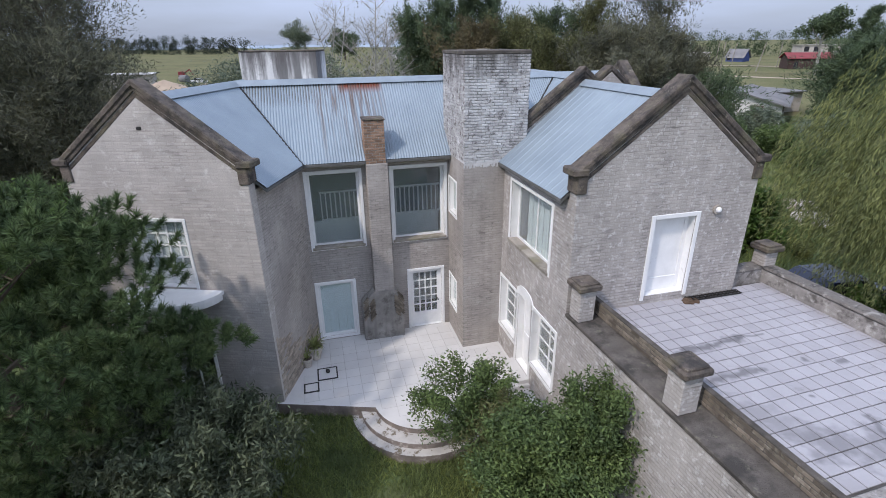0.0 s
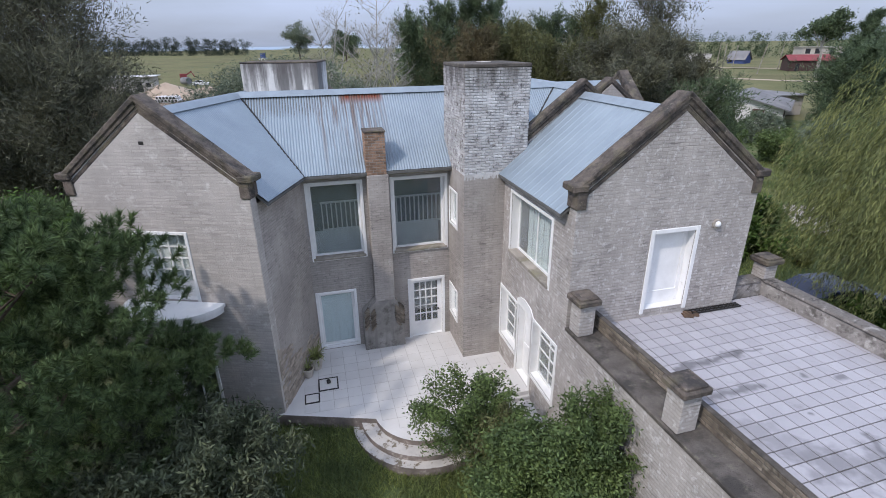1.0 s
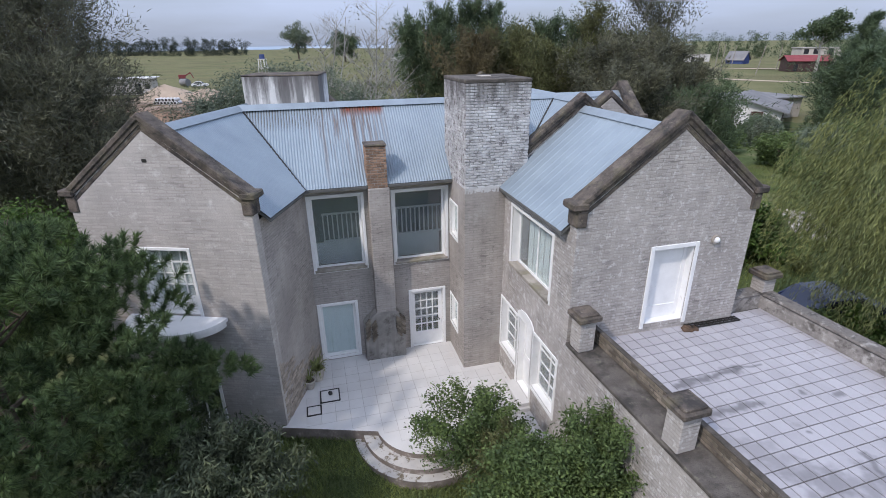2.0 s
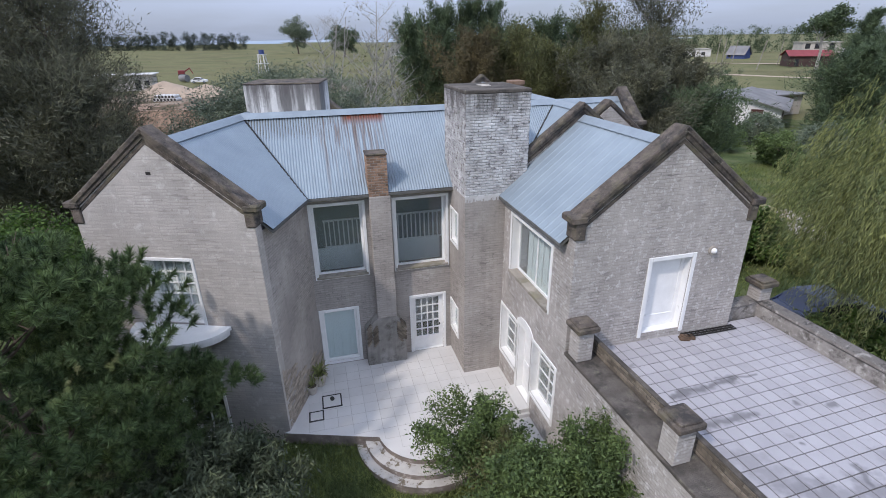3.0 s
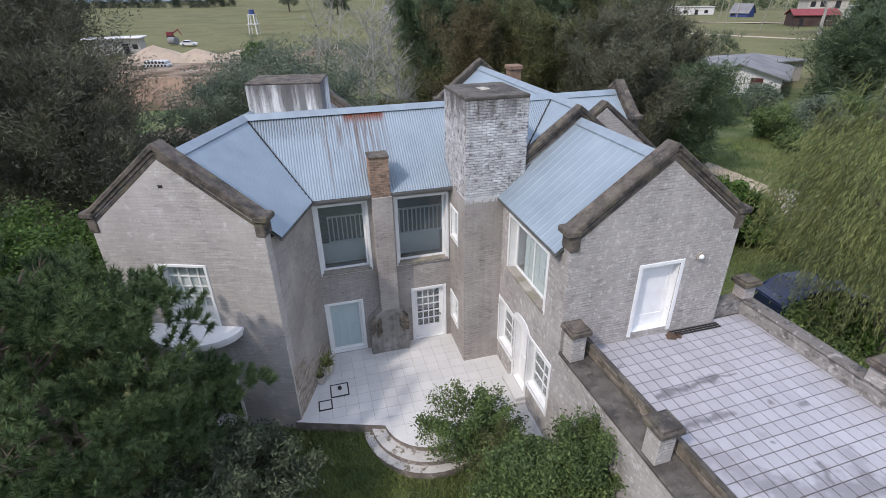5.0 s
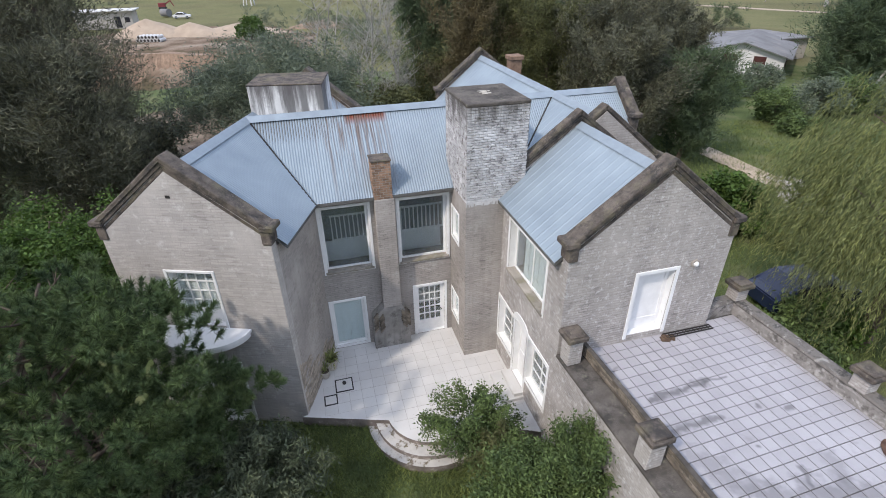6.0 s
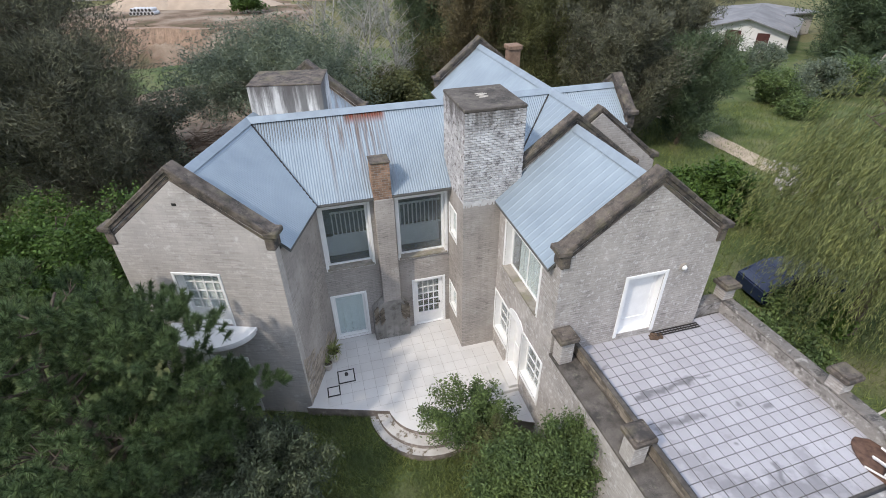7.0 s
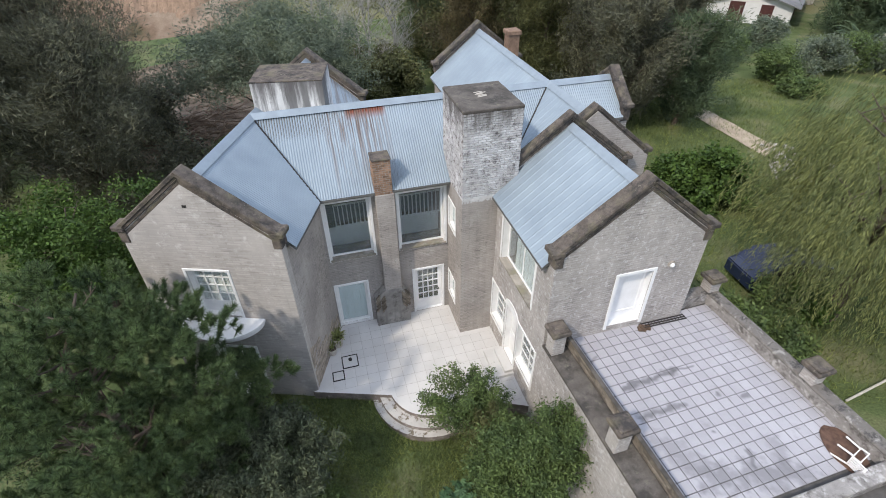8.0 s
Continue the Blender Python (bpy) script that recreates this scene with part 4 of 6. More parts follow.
# ---- ground to the horizon ----
def ground_mat():
    m = bpy.data.materials.new("ground_cover")
    m.use_nodes = True
    n, l = m.node_tree.nodes, m.node_tree.links
    b = n["Principled BSDF"]
    b.inputs["Roughness"].default_value = 0.95
    b.inputs["Specular IOR Level"].default_value = 0.1
    tc = n.new("ShaderNodeTexCoord")

    def nz(sc, det=6):
        t = n.new("ShaderNodeTexNoise")
        t.inputs["Scale"].default_value, t.inputs["Detail"].default_value = sc, det
        l.new(tc.outputs["Object"], t.inputs["Vector"])
        return t.outputs["Fac"]

    def ramp(f, stops):
        r = n.new("ShaderNodeValToRGB")
        while len(r.color_ramp.elements) < len(stops):
            r.color_ramp.elements.new(0.5)
        for e, (p, c) in zip(r.color_ramp.elements, stops):
            e.position, e.color = p, (*c, 1)
        l.new(f, r.inputs[0])
        return r.outputs[0]

    def mix(f, a, c):
        x = n.new("ShaderNodeMix")
        x.data_type = "RGBA"
        l.new(f, x.inputs[0]), l.new(a, x.inputs[6]), l.new(c, x.inputs[7])
        return x.outputs[2]

    lawn = ramp(nz(0.5), [(0.3, (0.065, 0.09, 0.035)), (0.5, (0.1, 0.13, 0.052)), (0.7, (0.17, 0.17, 0.09))])
    field = ramp(nz(0.03), [(0.3, (0.105, 0.115, 0.052)), (0.5, (0.17, 0.165, 0.08)), (0.62, (0.135, 0.125, 0.065)), (0.75, (0.13, 0.14, 0.062))])
    sand = ramp(nz(0.16), [(0.36, (0.1, 0.085, 0.05)), (0.46, (0.17, 0.12, 0.085)), (0.56, (0.26, 0.2, 0.15)), (0.68, (0.33, 0.275, 0.215))])
    sep = n.new("ShaderNodeSeparateXYZ")
    l.new(tc.outputs["Object"], sep.inputs[0])

    def math_(op, a, c):
        x = n.new("ShaderNodeMath")
        x.operation = op
        for i, v in enumerate((a, c)):
            if isinstance(v, (int, float)):
                x.inputs[i].default_value = v
            else:
                l.new(v, x.inputs[i])
        return x.outputs[0]
    wob = math_("MULTIPLY", math_("SUBTRACT", nz(0.08), 0.5), 30)
    far = math_("GREATER_THAN", math_("ADD", sep.outputs[1], wob), 68)
    col = mix(far, lawn, field)
    dx = math_("DIVIDE", math_("ADD", sep.outputs[0], 52), 26)
    dy = math_("DIVIDE", math_("SUBTRACT", sep.outputs[1], 88), 30)
    r2 = math_("ADD", math_("MULTIPLY", dx, dx), math_("MULTIPLY", dy, dy))
    pit = math_("LESS_THAN", math_("ADD", r2, math_("MULTIPLY", wob, 0.03)), 1.0)
    col = mix(pit, col, sand)
    bx = math_("DIVIDE", math_("ADD", sep.outputs[0], 23), 9)
    by = math_("DIVIDE", math_("SUBTRACT", sep.outputs[1], 39), 13)
    soil = math_("LESS_THAN", math_("ADD", math_("ADD", math_("MULTIPLY", bx, bx), math_("MULTIPLY", by, by)), math_("MULTIPLY", wob, 0.05)), 1.0)
    earth = ramp(nz(0.9), [(0.3, (0.09, 0.07, 0.05)), (0.55, (0.2, 0.15, 0.11)), (0.75, (0.3, 0.24, 0.18))])
    col = mix(soil, col, earth)
    fine = ramp(nz(14, 4), [(0.25, (0.6, 0.6, 0.6)), (0.75, (1.2, 1.2, 1.2))])
    x = n.new("ShaderNodeMix")
    x.data_type, x.blend_type = "RGBA", "MULTIPLY"
    x.inputs[0].default_value = 1
    l.new(col, x.inputs[6]), l.new(fine, x.inputs[7])
    l.new(x.outputs[2], b.inputs["Base Color"])
    bp = n.new("ShaderNodeBump")
    bp.inputs["Strength"].default_value, bp.inputs["Distance"].default_value = 0.6, 0.08
    l.new(nz(9, 5), bp.inputs["Height"])
    l.new(bp.outputs[0], b.inputs["Normal"])
    return m


def ground_z(x, y):
    z = -0.42 + 0.1 * (noise.noise((x * 0.12, y * 0.12, 3)))
    d = math.hypot(x, y)
    if d > 60:
        z += (d - 60) * 0.004 * noise.noise((x * 0.01, y * 0.01, 7))
    e = math.hypot((x + 52) / 24, (y - 68) / 13)
    if e < 1:
        z -= 5.0 * min(1, (1 - e) * 3)
    z += 0.26 * max(0.0, 1 - ((x + 4.6) / 3.0) ** 4) * max(0.0, 1 - ((y - 9.3) / 2.6) ** 4) if abs(x + 4.6) < 3.0 and abs(y - 9.3) < 2.6 else 0.0
    return z if d < 1500 else -0.42


b = B()
radii = [0, 1, 2, 3, 4, 5, 6, 7, 8, 10, 12, 14, 17, 20, 23, 26, 30, 34, 38, 43, 48, 53, 57, 60, 63, 66, 69, 72, 75, 78, 81, 84, 88, 98, 110, 130, 160, 200, 260, 340, 460, 640, 900, 1400, 2200, 3600, 4800]
prev = None
SEG = 120
for r in radii:
    row = []
    for i in range(SEG if r else 1):
        a = 2 * math.pi * i / SEG
        x, y = r * math.cos(a), 8 + r * math.sin(a)
        row.append(b.verts.new((x, y, ground_z(x, y))))
    if prev:
        for i in range(SEG):
            j = (i + 1) % SEG
            if len(prev) == 1:
                b.faces.new((prev[0], row[i], row[j]))
            else:
                b.faces.new((prev[i], row[i], row[j], prev[j]))
    prev = row
ground = part("ground", b, ground_mat())
tagged(ground, "grassy garden running into open fields and a sand pit", "ground", kind="structure")
for p in ground.data.polygons:
    p.use_smooth = True

M_SEA = mat("grey_blue_sea", (0.25, 0.33, 0.42), 0.35, var=0.1, scale=0.01, fine=0.2, bump=0.1)
b = B()
slab(b, [(-4500, 1300, 0.4), (600, 1300, 0.4), (600, 4700, 0.4), (-4500, 4700, 0.4)], (0, 0, 3))
tagged(part("water", b, M_SEA), "grey-blue sea on the horizon", "water", kind="structure")


# ---- plants ----
def soup(name, verts, faces, material, parent=None, kind=""):
    me = bpy.data.meshes.new(name)
    me.from_pydata(verts, [], faces)
    me.materials.append(material)
    ob = new(name, me)
    if parent:
        ob.parent = parent
    if kind:
        ob["kind"] = kind
    return ob


def leaf_cloud(rng, centres, n_each, spread, size, aspect=2.2, droop=0.0, up=0.0):
    """Leaf blades (two-triangle kites) scattered round the centres. Returns arrays of points and quads."""
    c = np.repeat(np.asarray(centres, float), n_each, axis=0)
    n = len(c)
    sp = np.asarray(spread, float)
    if sp.ndim == 2:
        sp = np.repeat(sp, n_each, axis=0)
    p = c + rng.normal(size=(n, 3)) * sp
    d = rng.normal(size=(n, 3))
    d[:, 2] = d[:, 2] * 0.7 + up - droop
    d /= np.linalg.norm(d, axis=1, keepdims=True)
    s = np.cross(d, rng.normal(size=(n, 3)))
    s /= np.linalg.norm(s, axis=1, keepdims=True)
    ln = size * (0.6 + 0.8 * rng.random((n, 1)))
    w = ln / aspect
    a, q, e, g = p - d * ln * 0.5, p - d * ln * 0.05 + s * w * 0.5, p + d * ln * 0.5, p - d * ln * 0.05 - s * w * 0.5
    if aspect > 6:                                  # needles: one triangle each
        v = np.stack([a - s * w * 0.5, a + s * w * 0.5, e], axis=1).reshape(-1, 3)
        return v, np.arange(3 * n).reshape(-1, 3)
    v = np.stack([a, q, e, g], axis=1).reshape(-1, 3)
    return v, np.arange(4 * n).reshape(-1, 4)


def shell_points(rng, n, radii, fill=0.45, lumps=9, lump=0.28, flat=0.0):
    """Points in the outer part of a lumpy ellipsoid."""
    d = rng.normal(size=(n, 3))
    d /= np.linalg.norm(d, axis=1, keepdims=True)
    ax = rng.normal(size=(lumps, 3))
    ax /= np.linalg.norm(ax, axis=1, keepdims=True)
    g = np.max(np.clip(d @ ax.T, 0, 1) ** 6, axis=1, keepdims=True)
    r = (1 - lump + lump * g) * (1 - fill * rng.random((n, 1)) ** 1.6)
    p = d * r * np.asarray(radii)
    if flat:
        p[:, 2] = np.where(p[:, 2] < 0, p[:, 2] * (1 - flat), p[:, 2])
    return p


def limbs(bm, rng, base, height, r, n=7, spread=0.6, lean=(0, 0), twig=2, top=0.8):
    """A tapered trunk with branching limbs."""
    base = Vector(base)
    pts = [base]
    for i in range(1, 6):
        k = i / 5
        pts.append(base + Vector((lean[0] * k + rng.normal() * 0.04 * height * k, lean[1] * k + rng.normal() * 0.04 * height * k, height * top * k)))
    for i in range(5):
        rod(bm, pts[i], pts[i + 1], r * (1 - i * 0.17), r * (1 - (i + 1) * 0.17), 7)
    for i in range(n):
        k = 0.3 + 0.65 * rng.random()
        j = min(4, int(k * 5))
        o = pts[j].lerp(pts[j + 1], k * 5 - j)
        a = rng.random() * 6.28
        ln = height * spread * (0.5 + 0.5 * rng.random()) * (1.15 - k * 0.6)
        e = o + Vector((math.cos(a) * ln * 0.75, math.sin(a) * ln * 0.75, ln * (0.35 + 0.4 * rng.random())))
        m = o.lerp(e, 0.5) + Vector((0, 0, -0.04 * ln))
        rr = r * (0.45 - 0.3 * k)
        rod(bm, o, m, rr, rr * 0.7, 5), rod(bm, m, e, rr * 0.7, rr * 0.25, 5)
        for t in range(twig):
            q = m.lerp(e, 0.2 + 0.7 * rng.random())
            w = Vector((rng.normal(), rng.normal(), 0.6 + rng.random())) * (ln * 0.22)
            rod(bm, q, q + w, rr * 0.4, rr * 0.1, 4)


def tree(name, x, y, height, radii, material, label, seed, crown_z=None, clumps=160, per=70, leaf=0.16, clump=0.35, aspect=2.2, droop=0.0, up=0.0,
         trunk=0.18, bark=None, category="tree", group="", fill=0.5, lump=0.3, z=-0.45, nlimb=8, lumps=9, flat=0.0, spread=0.5, sprigs=0):
    rng = np.random.default_rng(seed)
    t = thing(name, pose(x, y, z), label, category, group)
    b = B()
    limbs(b, rng, (0, 0, 0), height, trunk, nlimb, spread)
    part("trunk", b, bark or M_BARK, t)
    cz = crown_z if crown_z is not None else height - radii[2]
    nb = max(9, clumps // 9)                        # rounded boughs, leafy on their upper side, with gaps between them
    rb = (0.4 if category == "shrub" else 0.36) * float(np.mean(radii)) * (0.55 + 0.75 * rng.random((nb, 1)))
    bough = shell_points(rng, nb, np.asarray(radii) * (0.96 if category == "shrub" else 0.88), fill, lumps, lump, flat)
    d = rng.normal(size=(nb * 9, 3))
    d /= np.linalg.norm(d, axis=1, keepdims=True)
    d[:, 2] = np.abs(d[:, 2]) * 0.85 - 0.2
    c = np.repeat(bough, 9, axis=0) + d * np.repeat(rb, 9, axis=0) * (0.7 + 0.35 * rng.random((nb * 9, 1))) + np.array((0, 0, cz))
    c = c[c[:, 2] > 0.12]
    if sprigs:                                      # shoots that stand out of the crown
        d = rng.normal(size=(sprigs, 3))
        d[:, 2] = np.abs(d[:, 2]) + 0.4
        d /= np.linalg.norm(d, axis=1, keepdims=True)
        for q in d:
            top_ = 1.05 + 0.3 * rng.random()
            c = np.concatenate([c, np.array([q * np.asarray(radii) * f + (0, 0, cz) for f in np.arange(0.75, top_, 0.07)])])
    v, f = leaf_cloud(rng, c, per, clump * 0.72, leaf, aspect, droop, up)
    v[:, 2] = np.maximum(v[:, 2], 0.02)
    soup("crown", v, f, material, t)
    return t


def needles(rng, o, d, ln, w):
    """One thin triangle for each needle, from o along d."""
    s = np.cross(d, rng.normal(size=d.shape))
    s /= np.linalg.norm(s, axis=1, keepdims=True)
    return np.stack([o - s * w, o + s * w, o + d * ln], axis=1).reshape(-1, 3)


def unit_rows(a):
    return a / np.linalg.norm(a, axis=1, keepdims=True)


def pine(x, y, height, radius, seed, z=-0.45, tufts=2400, per=120):
    """A pine: whorled limbs that carry brush-like tufts of long needles, thick on top and with dark gaps between them."""
    rng = np.random.default_rng(seed)
    t = thing("pine_tree", pose(x, y, z), "dark green pine with tufted needles beside the house", "tree")
    b = B()
    limbs(b, rng, (0, 0, 0), height, 0.2, 34, 0.3, twig=3, top=0.85)
    part("trunk", b, M_BARK, t)
    nb = tufts // 15
    bough = shell_points(rng, nb, (radius * 1.02, radius * 1.0, height * 0.47), 0.5, 24, 0.26) + np.array((0, 0, height * 0.5))
    low = rng.random((26, 3)) * (2.5, 3.0, 3.6) + (radius * 0.33, -1.2, 0.4)
    bough = np.concatenate([bough, low])
    k = 15
    off = unit_rows(rng.normal(size=(len(bough) * k, 3)))
    off[:, 2] = np.abs(off[:, 2]) * 0.75 - 0.12
    out = bough - np.array((0, 0, height * 0.45))
    out = np.repeat(unit_rows(out), k, axis=0)
    size = np.repeat(0.42 + 0.4 * rng.random((len(bough), 1)), k, axis=0)
    tip = np.repeat(bough, k, axis=0) + off * size
    axis = unit_rows(off * 0.7 + out * 0.45 + np.array((0, 0, 0.75)))
    c, ax = np.repeat(tip, per, axis=0), np.repeat(axis, per, axis=0)
    u = rng.random((len(c), 1))
    d = unit_rows(ax * (0.25 + 0.9 * u) + unit_rows(rng.normal(size=c.shape)) * 0.8)
    v = needles(rng, c + ax * (u - 0.75) * 0.24, d, 0.13 + 0.08 * rng.random((len(c), 1)), 0.0105)
    soup("crown", v, np.arange(len(v)).reshape(-1, 3), M_PINE, t)
    return t


def feathery(name, x, y, height, radius, material, label, seed, group="", count=60000, n_limb=70, low=0.08, rise=0.75, ln=0.42, width=0.016, trunk=0.24, bark=None, thin=1.0, cone=False, z=-0.45):
    """A tree of fine hanging or rising plumes along ascending limbs."""
    rng = np.random.default_rng(seed)
    t = thing(name, pose(x, y, z), label, "tree", group)
    b = B()
    stem = [Vector((rng.normal() * 0.012 * height * k, rng.normal() * 0.012 * height * k, height * k / 6)) for k in range(7)]
    for k in range(6):
        rod(b, stem[k], stem[k + 1], trunk * (1 - 0.155 * k), trunk * (0.845 - 0.155 * k), 7)
    cs, ds, ws = [], [], []
    for i in range(n_limb):
        k = low + (0.97 - low) * (i + rng.random()) / n_limb
        prof = (1.02 - k) ** 0.8 if cone else math.sin(math.pi * (0.16 + 0.8 * k)) ** 0.75
        reach = radius * prof * (0.55 + 0.6 * rng.random())
        a = i * 2.4 + rng.normal() * 0.5
        j = min(5, int(k * 6))
        o = stem[j].lerp(stem[j + 1], k * 6 - j)
        e = o + Vector((math.cos(a) * reach, math.sin(a) * reach, reach * rise * (0.6 + 0.6 * rng.random())))
        rr = trunk * (0.3 - 0.2 * k)
        rod(b, o, o.lerp(e, 0.6), rr, rr * 0.5, 5)
        d0 = np.array(e - o)
        d0 /= np.linalg.norm(d0)
        for q in range(8):
            s = 0.25 + 0.85 * (q + rng.random()) / 8
            cs.append(np.array(o) + np.array(e - o) * s + rng.normal(size=3) * (0.13 * reach, 0.13 * reach, 0.1 * reach))
            ds.append(d0 * 0.7 + (0, 0, 0.55) + rng.normal(size=3) * 0.4)
            ws.append(0.16 + 0.1 * reach)
    part("trunk", b, bark or M_BARK, t)
    per = max(12, int(count / len(cs)))
    c, ax = np.repeat(np.array(cs), per, axis=0), np.repeat(unit_rows(np.array(ds)), per, axis=0)
    w = np.repeat(np.array(ws)[:, None], per, axis=0)
    o = c + ax * (rng.random((len(c), 1)) - 0.5) * w * 4.6 + rng.normal(size=c.shape) * w * 0.5 * thin
    d = unit_rows(ax + rng.normal(size=c.shape) * 0.5 - np.array((0, 0, 0.25)))
    v = needles(rng, o, d, ln * (0.6 + 0.8 * rng.random((len(c), 1))), width)
    v[:, 2] = np.maximum(v[:, 2], 0.02)
    soup("crown", v, np.arange(len(v)).reshape(-1, 3), material, t)
    return t


def willow(x, y, height, radius, seed, z=-0.45):
    rng = np.random.default_rng(seed)
    t = thing("willow_tree", pose(x, y, z), "yellow-green weeping willow with hanging strands", "tree")
    b = B()
    limbs(b, rng, (0, 0, 0), height, 0.3, 14, 0.5)
    part("trunk", b, M_BARK, t)
    tops = shell_points(rng, 3000, (radius * 0.88, radius * 0.88, height * 0.46), 0.4, 16, 0.42, 0.5) + np.array((0, 0, height * 0.56))
    vs = []
    for p in tops:
        ln = 1.2 + 2.0 * rng.random()
        out = np.array((p[0], p[1], 0)) / (np.hypot(p[0], p[1]) + 0.01)
        k = np.arange(0, 1, 0.028)[:, None]
        q = p + out * (0.7 * k * (1 - 0.3 * k)) * ln * 0.45 + np.array((0, 0, -1)) * (k ** 1.4) * ln + rng.normal(size=(len(k), 3)) * 0.03
        q = q[q[:, 2] > 0.2]
        d = rng.normal(size=q.shape) * 0.35 + np.array((0, 0, -1)) + out * 0.4
        d /= np.linalg.norm(d, axis=1, keepdims=True)
        s = np.cross(d, rng.normal(size=q.shape))
        s /= np.linalg.norm(s, axis=1, keepdims=True)
        vs.append(np.stack([q, q + d * 0.07 + s * 0.013, q + d * 0.18, q + d * 0.07 - s * 0.013], axis=1).reshape(-1, 3))
    v = np.concatenate(vs)
    soup("crown", v, np.arange(len(v)).reshape(-1, 4), M_WILLOW, t)
    return t


pine(-8.5, 7.4, 8.2, 3.35, 3)
willow(15.0, 15.2, 10.2, 6.0, 4)
# courtyard shrubs
tree("shrub", 0.3, 9.5, 2.5, (1.15, 1.05, 1.2), M_BUSH, "leafy green shrub growing beside the terrace steps", 11, clumps=190, per=48, leaf=0.085, clump=0.13, aspect=2.4, trunk=0.04, category="shrub", fill=0.78, lump=0.6, lumps=12, sprigs=26)
tree("shrub", 1.15, 8.55, 2.3, (1.0, 0.9, 1.1), M_OLIVE, "thin olive shrub between the bushes", 14, clumps=110, per=46, leaf=0.09, clump=0.11, aspect=4, trunk=0.03, category="shrub", fill=0.8, up=0.8, sprigs=14)
tree("shrub", 1.75, 7.5, 2.7, (1.25, 1.2, 1.2), M_BUSH, "dense dark green shrub against the annex wall", 12, clumps=250, per=72, leaf=0.085, aspect=2.4, clump=0.18, trunk=0.06, category="shrub", fill=0.7, lump=0.6, lumps=14, sprigs=60)
tree("shrub", 2.75, 8.0, 3.3, (0.8, 0.85, 1.3), M_BUSH, "upright green shrub with tall shoots by the annex", 15, clumps=120, per=60, leaf=0.085, aspect=2.8, clump=0.13, trunk=0.05, category="shrub", fill=0.75, lump=0.6, lumps=12, sprigs=26, up=0.6)
tree("shrub", -5.2, 7.3, 3.0, (1.9, 1.5, 1.5), M_SAGE, "grey-green shrub growing below the balcony", 13, clumps=280, per=56, leaf=0.13, clump=0.15, aspect=4, trunk=0.06, category="shrub", up=0.8, lump=0.5, lumps=18, sprigs=60)
# behind and beside the house
tree("broadleaf_tree", -14.6, 15.2, 6.0, (3.8, 3.0, 2.8), M_GREEN, "bright green leafy tree beside the gable", 21, clumps=330, per=110, leaf=0.15, clump=0.3, trunk=0.16)
tree("acacia_tree", -11.2, 30.0, 9.2, (7.0, 4.8, 3.5), M_GREY, "spreading grey-green acacia behind the house", 22, clumps=800, per=110, leaf=0.2, clump=0.4, aspect=5, trunk=0.25, lumps=20, lump=0.4, up=0.5, flat=0.3)
for i, (x, y, h, r) in enumerate(((-20.6, 25, 15.5, 4.0), (-25, 27, 16.5, 4.6), (-30, 25, 15, 5.0), (-22.6, 19.5, 13, 4.2), (-18.2, 22, 9.0, 3.6))):
    feathery("casuarina_tree", x, y, h, r, M_CASU, "tall dark feathery casuarina beyond the gable", 30 + i, "casuarinas", count=62000, n_limb=64, low=0.06, rise=0.85, ln=0.26, width=0.021)


# ---- trees round and behind the house ----
def bare_tree(x, y, height, seed, leaves=0):
    rng = np.random.default_rng(seed)
    t = thing("bare_tree", pose(x, y, -0.45), "pale slender tree with nearly bare branches", "tree", "bare trees")
    b = B()
    for k in range(3):
        limbs(b, rng, (rng.normal() * 0.25, rng.normal() * 0.25, 0), height * (0.8 + 0.2 * rng.random()), 0.1, 30, 0.28, (rng.normal() * 1.2, rng.normal() * 1.2), twig=9, top=1.0)
    part("trunk", b, M_PALEBARK, t)
    c = shell_points(rng, 90, (2.2, 2.2, height * 0.45), 0.9) + np.array((0, 0, height * 0.55))
    v, f = leaf_cloud(rng, c, 10, 0.4, 0.14)
    soup("crown", v, f, M_OLIVE, t)


bare_tree(-6.7, 36, 13.4, 41)
bare_tree(-10.2, 38, 12.2, 42)
bare_tree(-4.6, 39, 11.5, 43)
tree("broadleaf_tree", -6.0, 35, 6.0, (3.4, 2.6, 3.0), M_OLIVE, "olive green bushy tree below bare branches", 44, clumps=260, per=80, leaf=0.22, clump=0.4)
tree("broadleaf_tree", -1.5, 43, 6.5, (3.0, 2.6, 3.2), M_OLIVE, "olive green bushy tree at the garden's end", 45, clumps=220, per=70, leaf=0.25, clump=0.45)
tree("round_bush", -38.5, 96, 4.2, (3.0, 3.0, 2.2), M_GREEN, "round green bush at the sand pit", 46, clumps=160, per=60, leaf=0.4, clump=0.4, category="bush")
tree("broadleaf_tree", -129, 400, 25, (13, 13, 11), M_GREY, "round-headed grey-green tree on the skyline", 47, clumps=200, per=60, leaf=0.9, clump=1.3, trunk=0.7)
tree("broadleaf_tree", -77, 330, 21, (10, 10, 10.5), M_CYP, "dark round tree on the skyline", 48, clumps=200, per=60, leaf=0.9, clump=1.3, trunk=0.6)
for i, (x, y, h, r) in enumerate(((-4.4, 47, 11.4, 2.0), (-2.2, 46.5, 12.4, 1.9), (-0.2, 47, 13.0, 2.1), (1.9, 46.5, 12.6, 2.0))):
    feathery("cypress_tree", x, y, h, r * 0.95, M_CYP, "tall dark green cypress in a row", 50 + i, "cypresses", count=30000, n_limb=70, low=0.03, rise=1.8, ln=0.28, width=0.028, trunk=0.2)
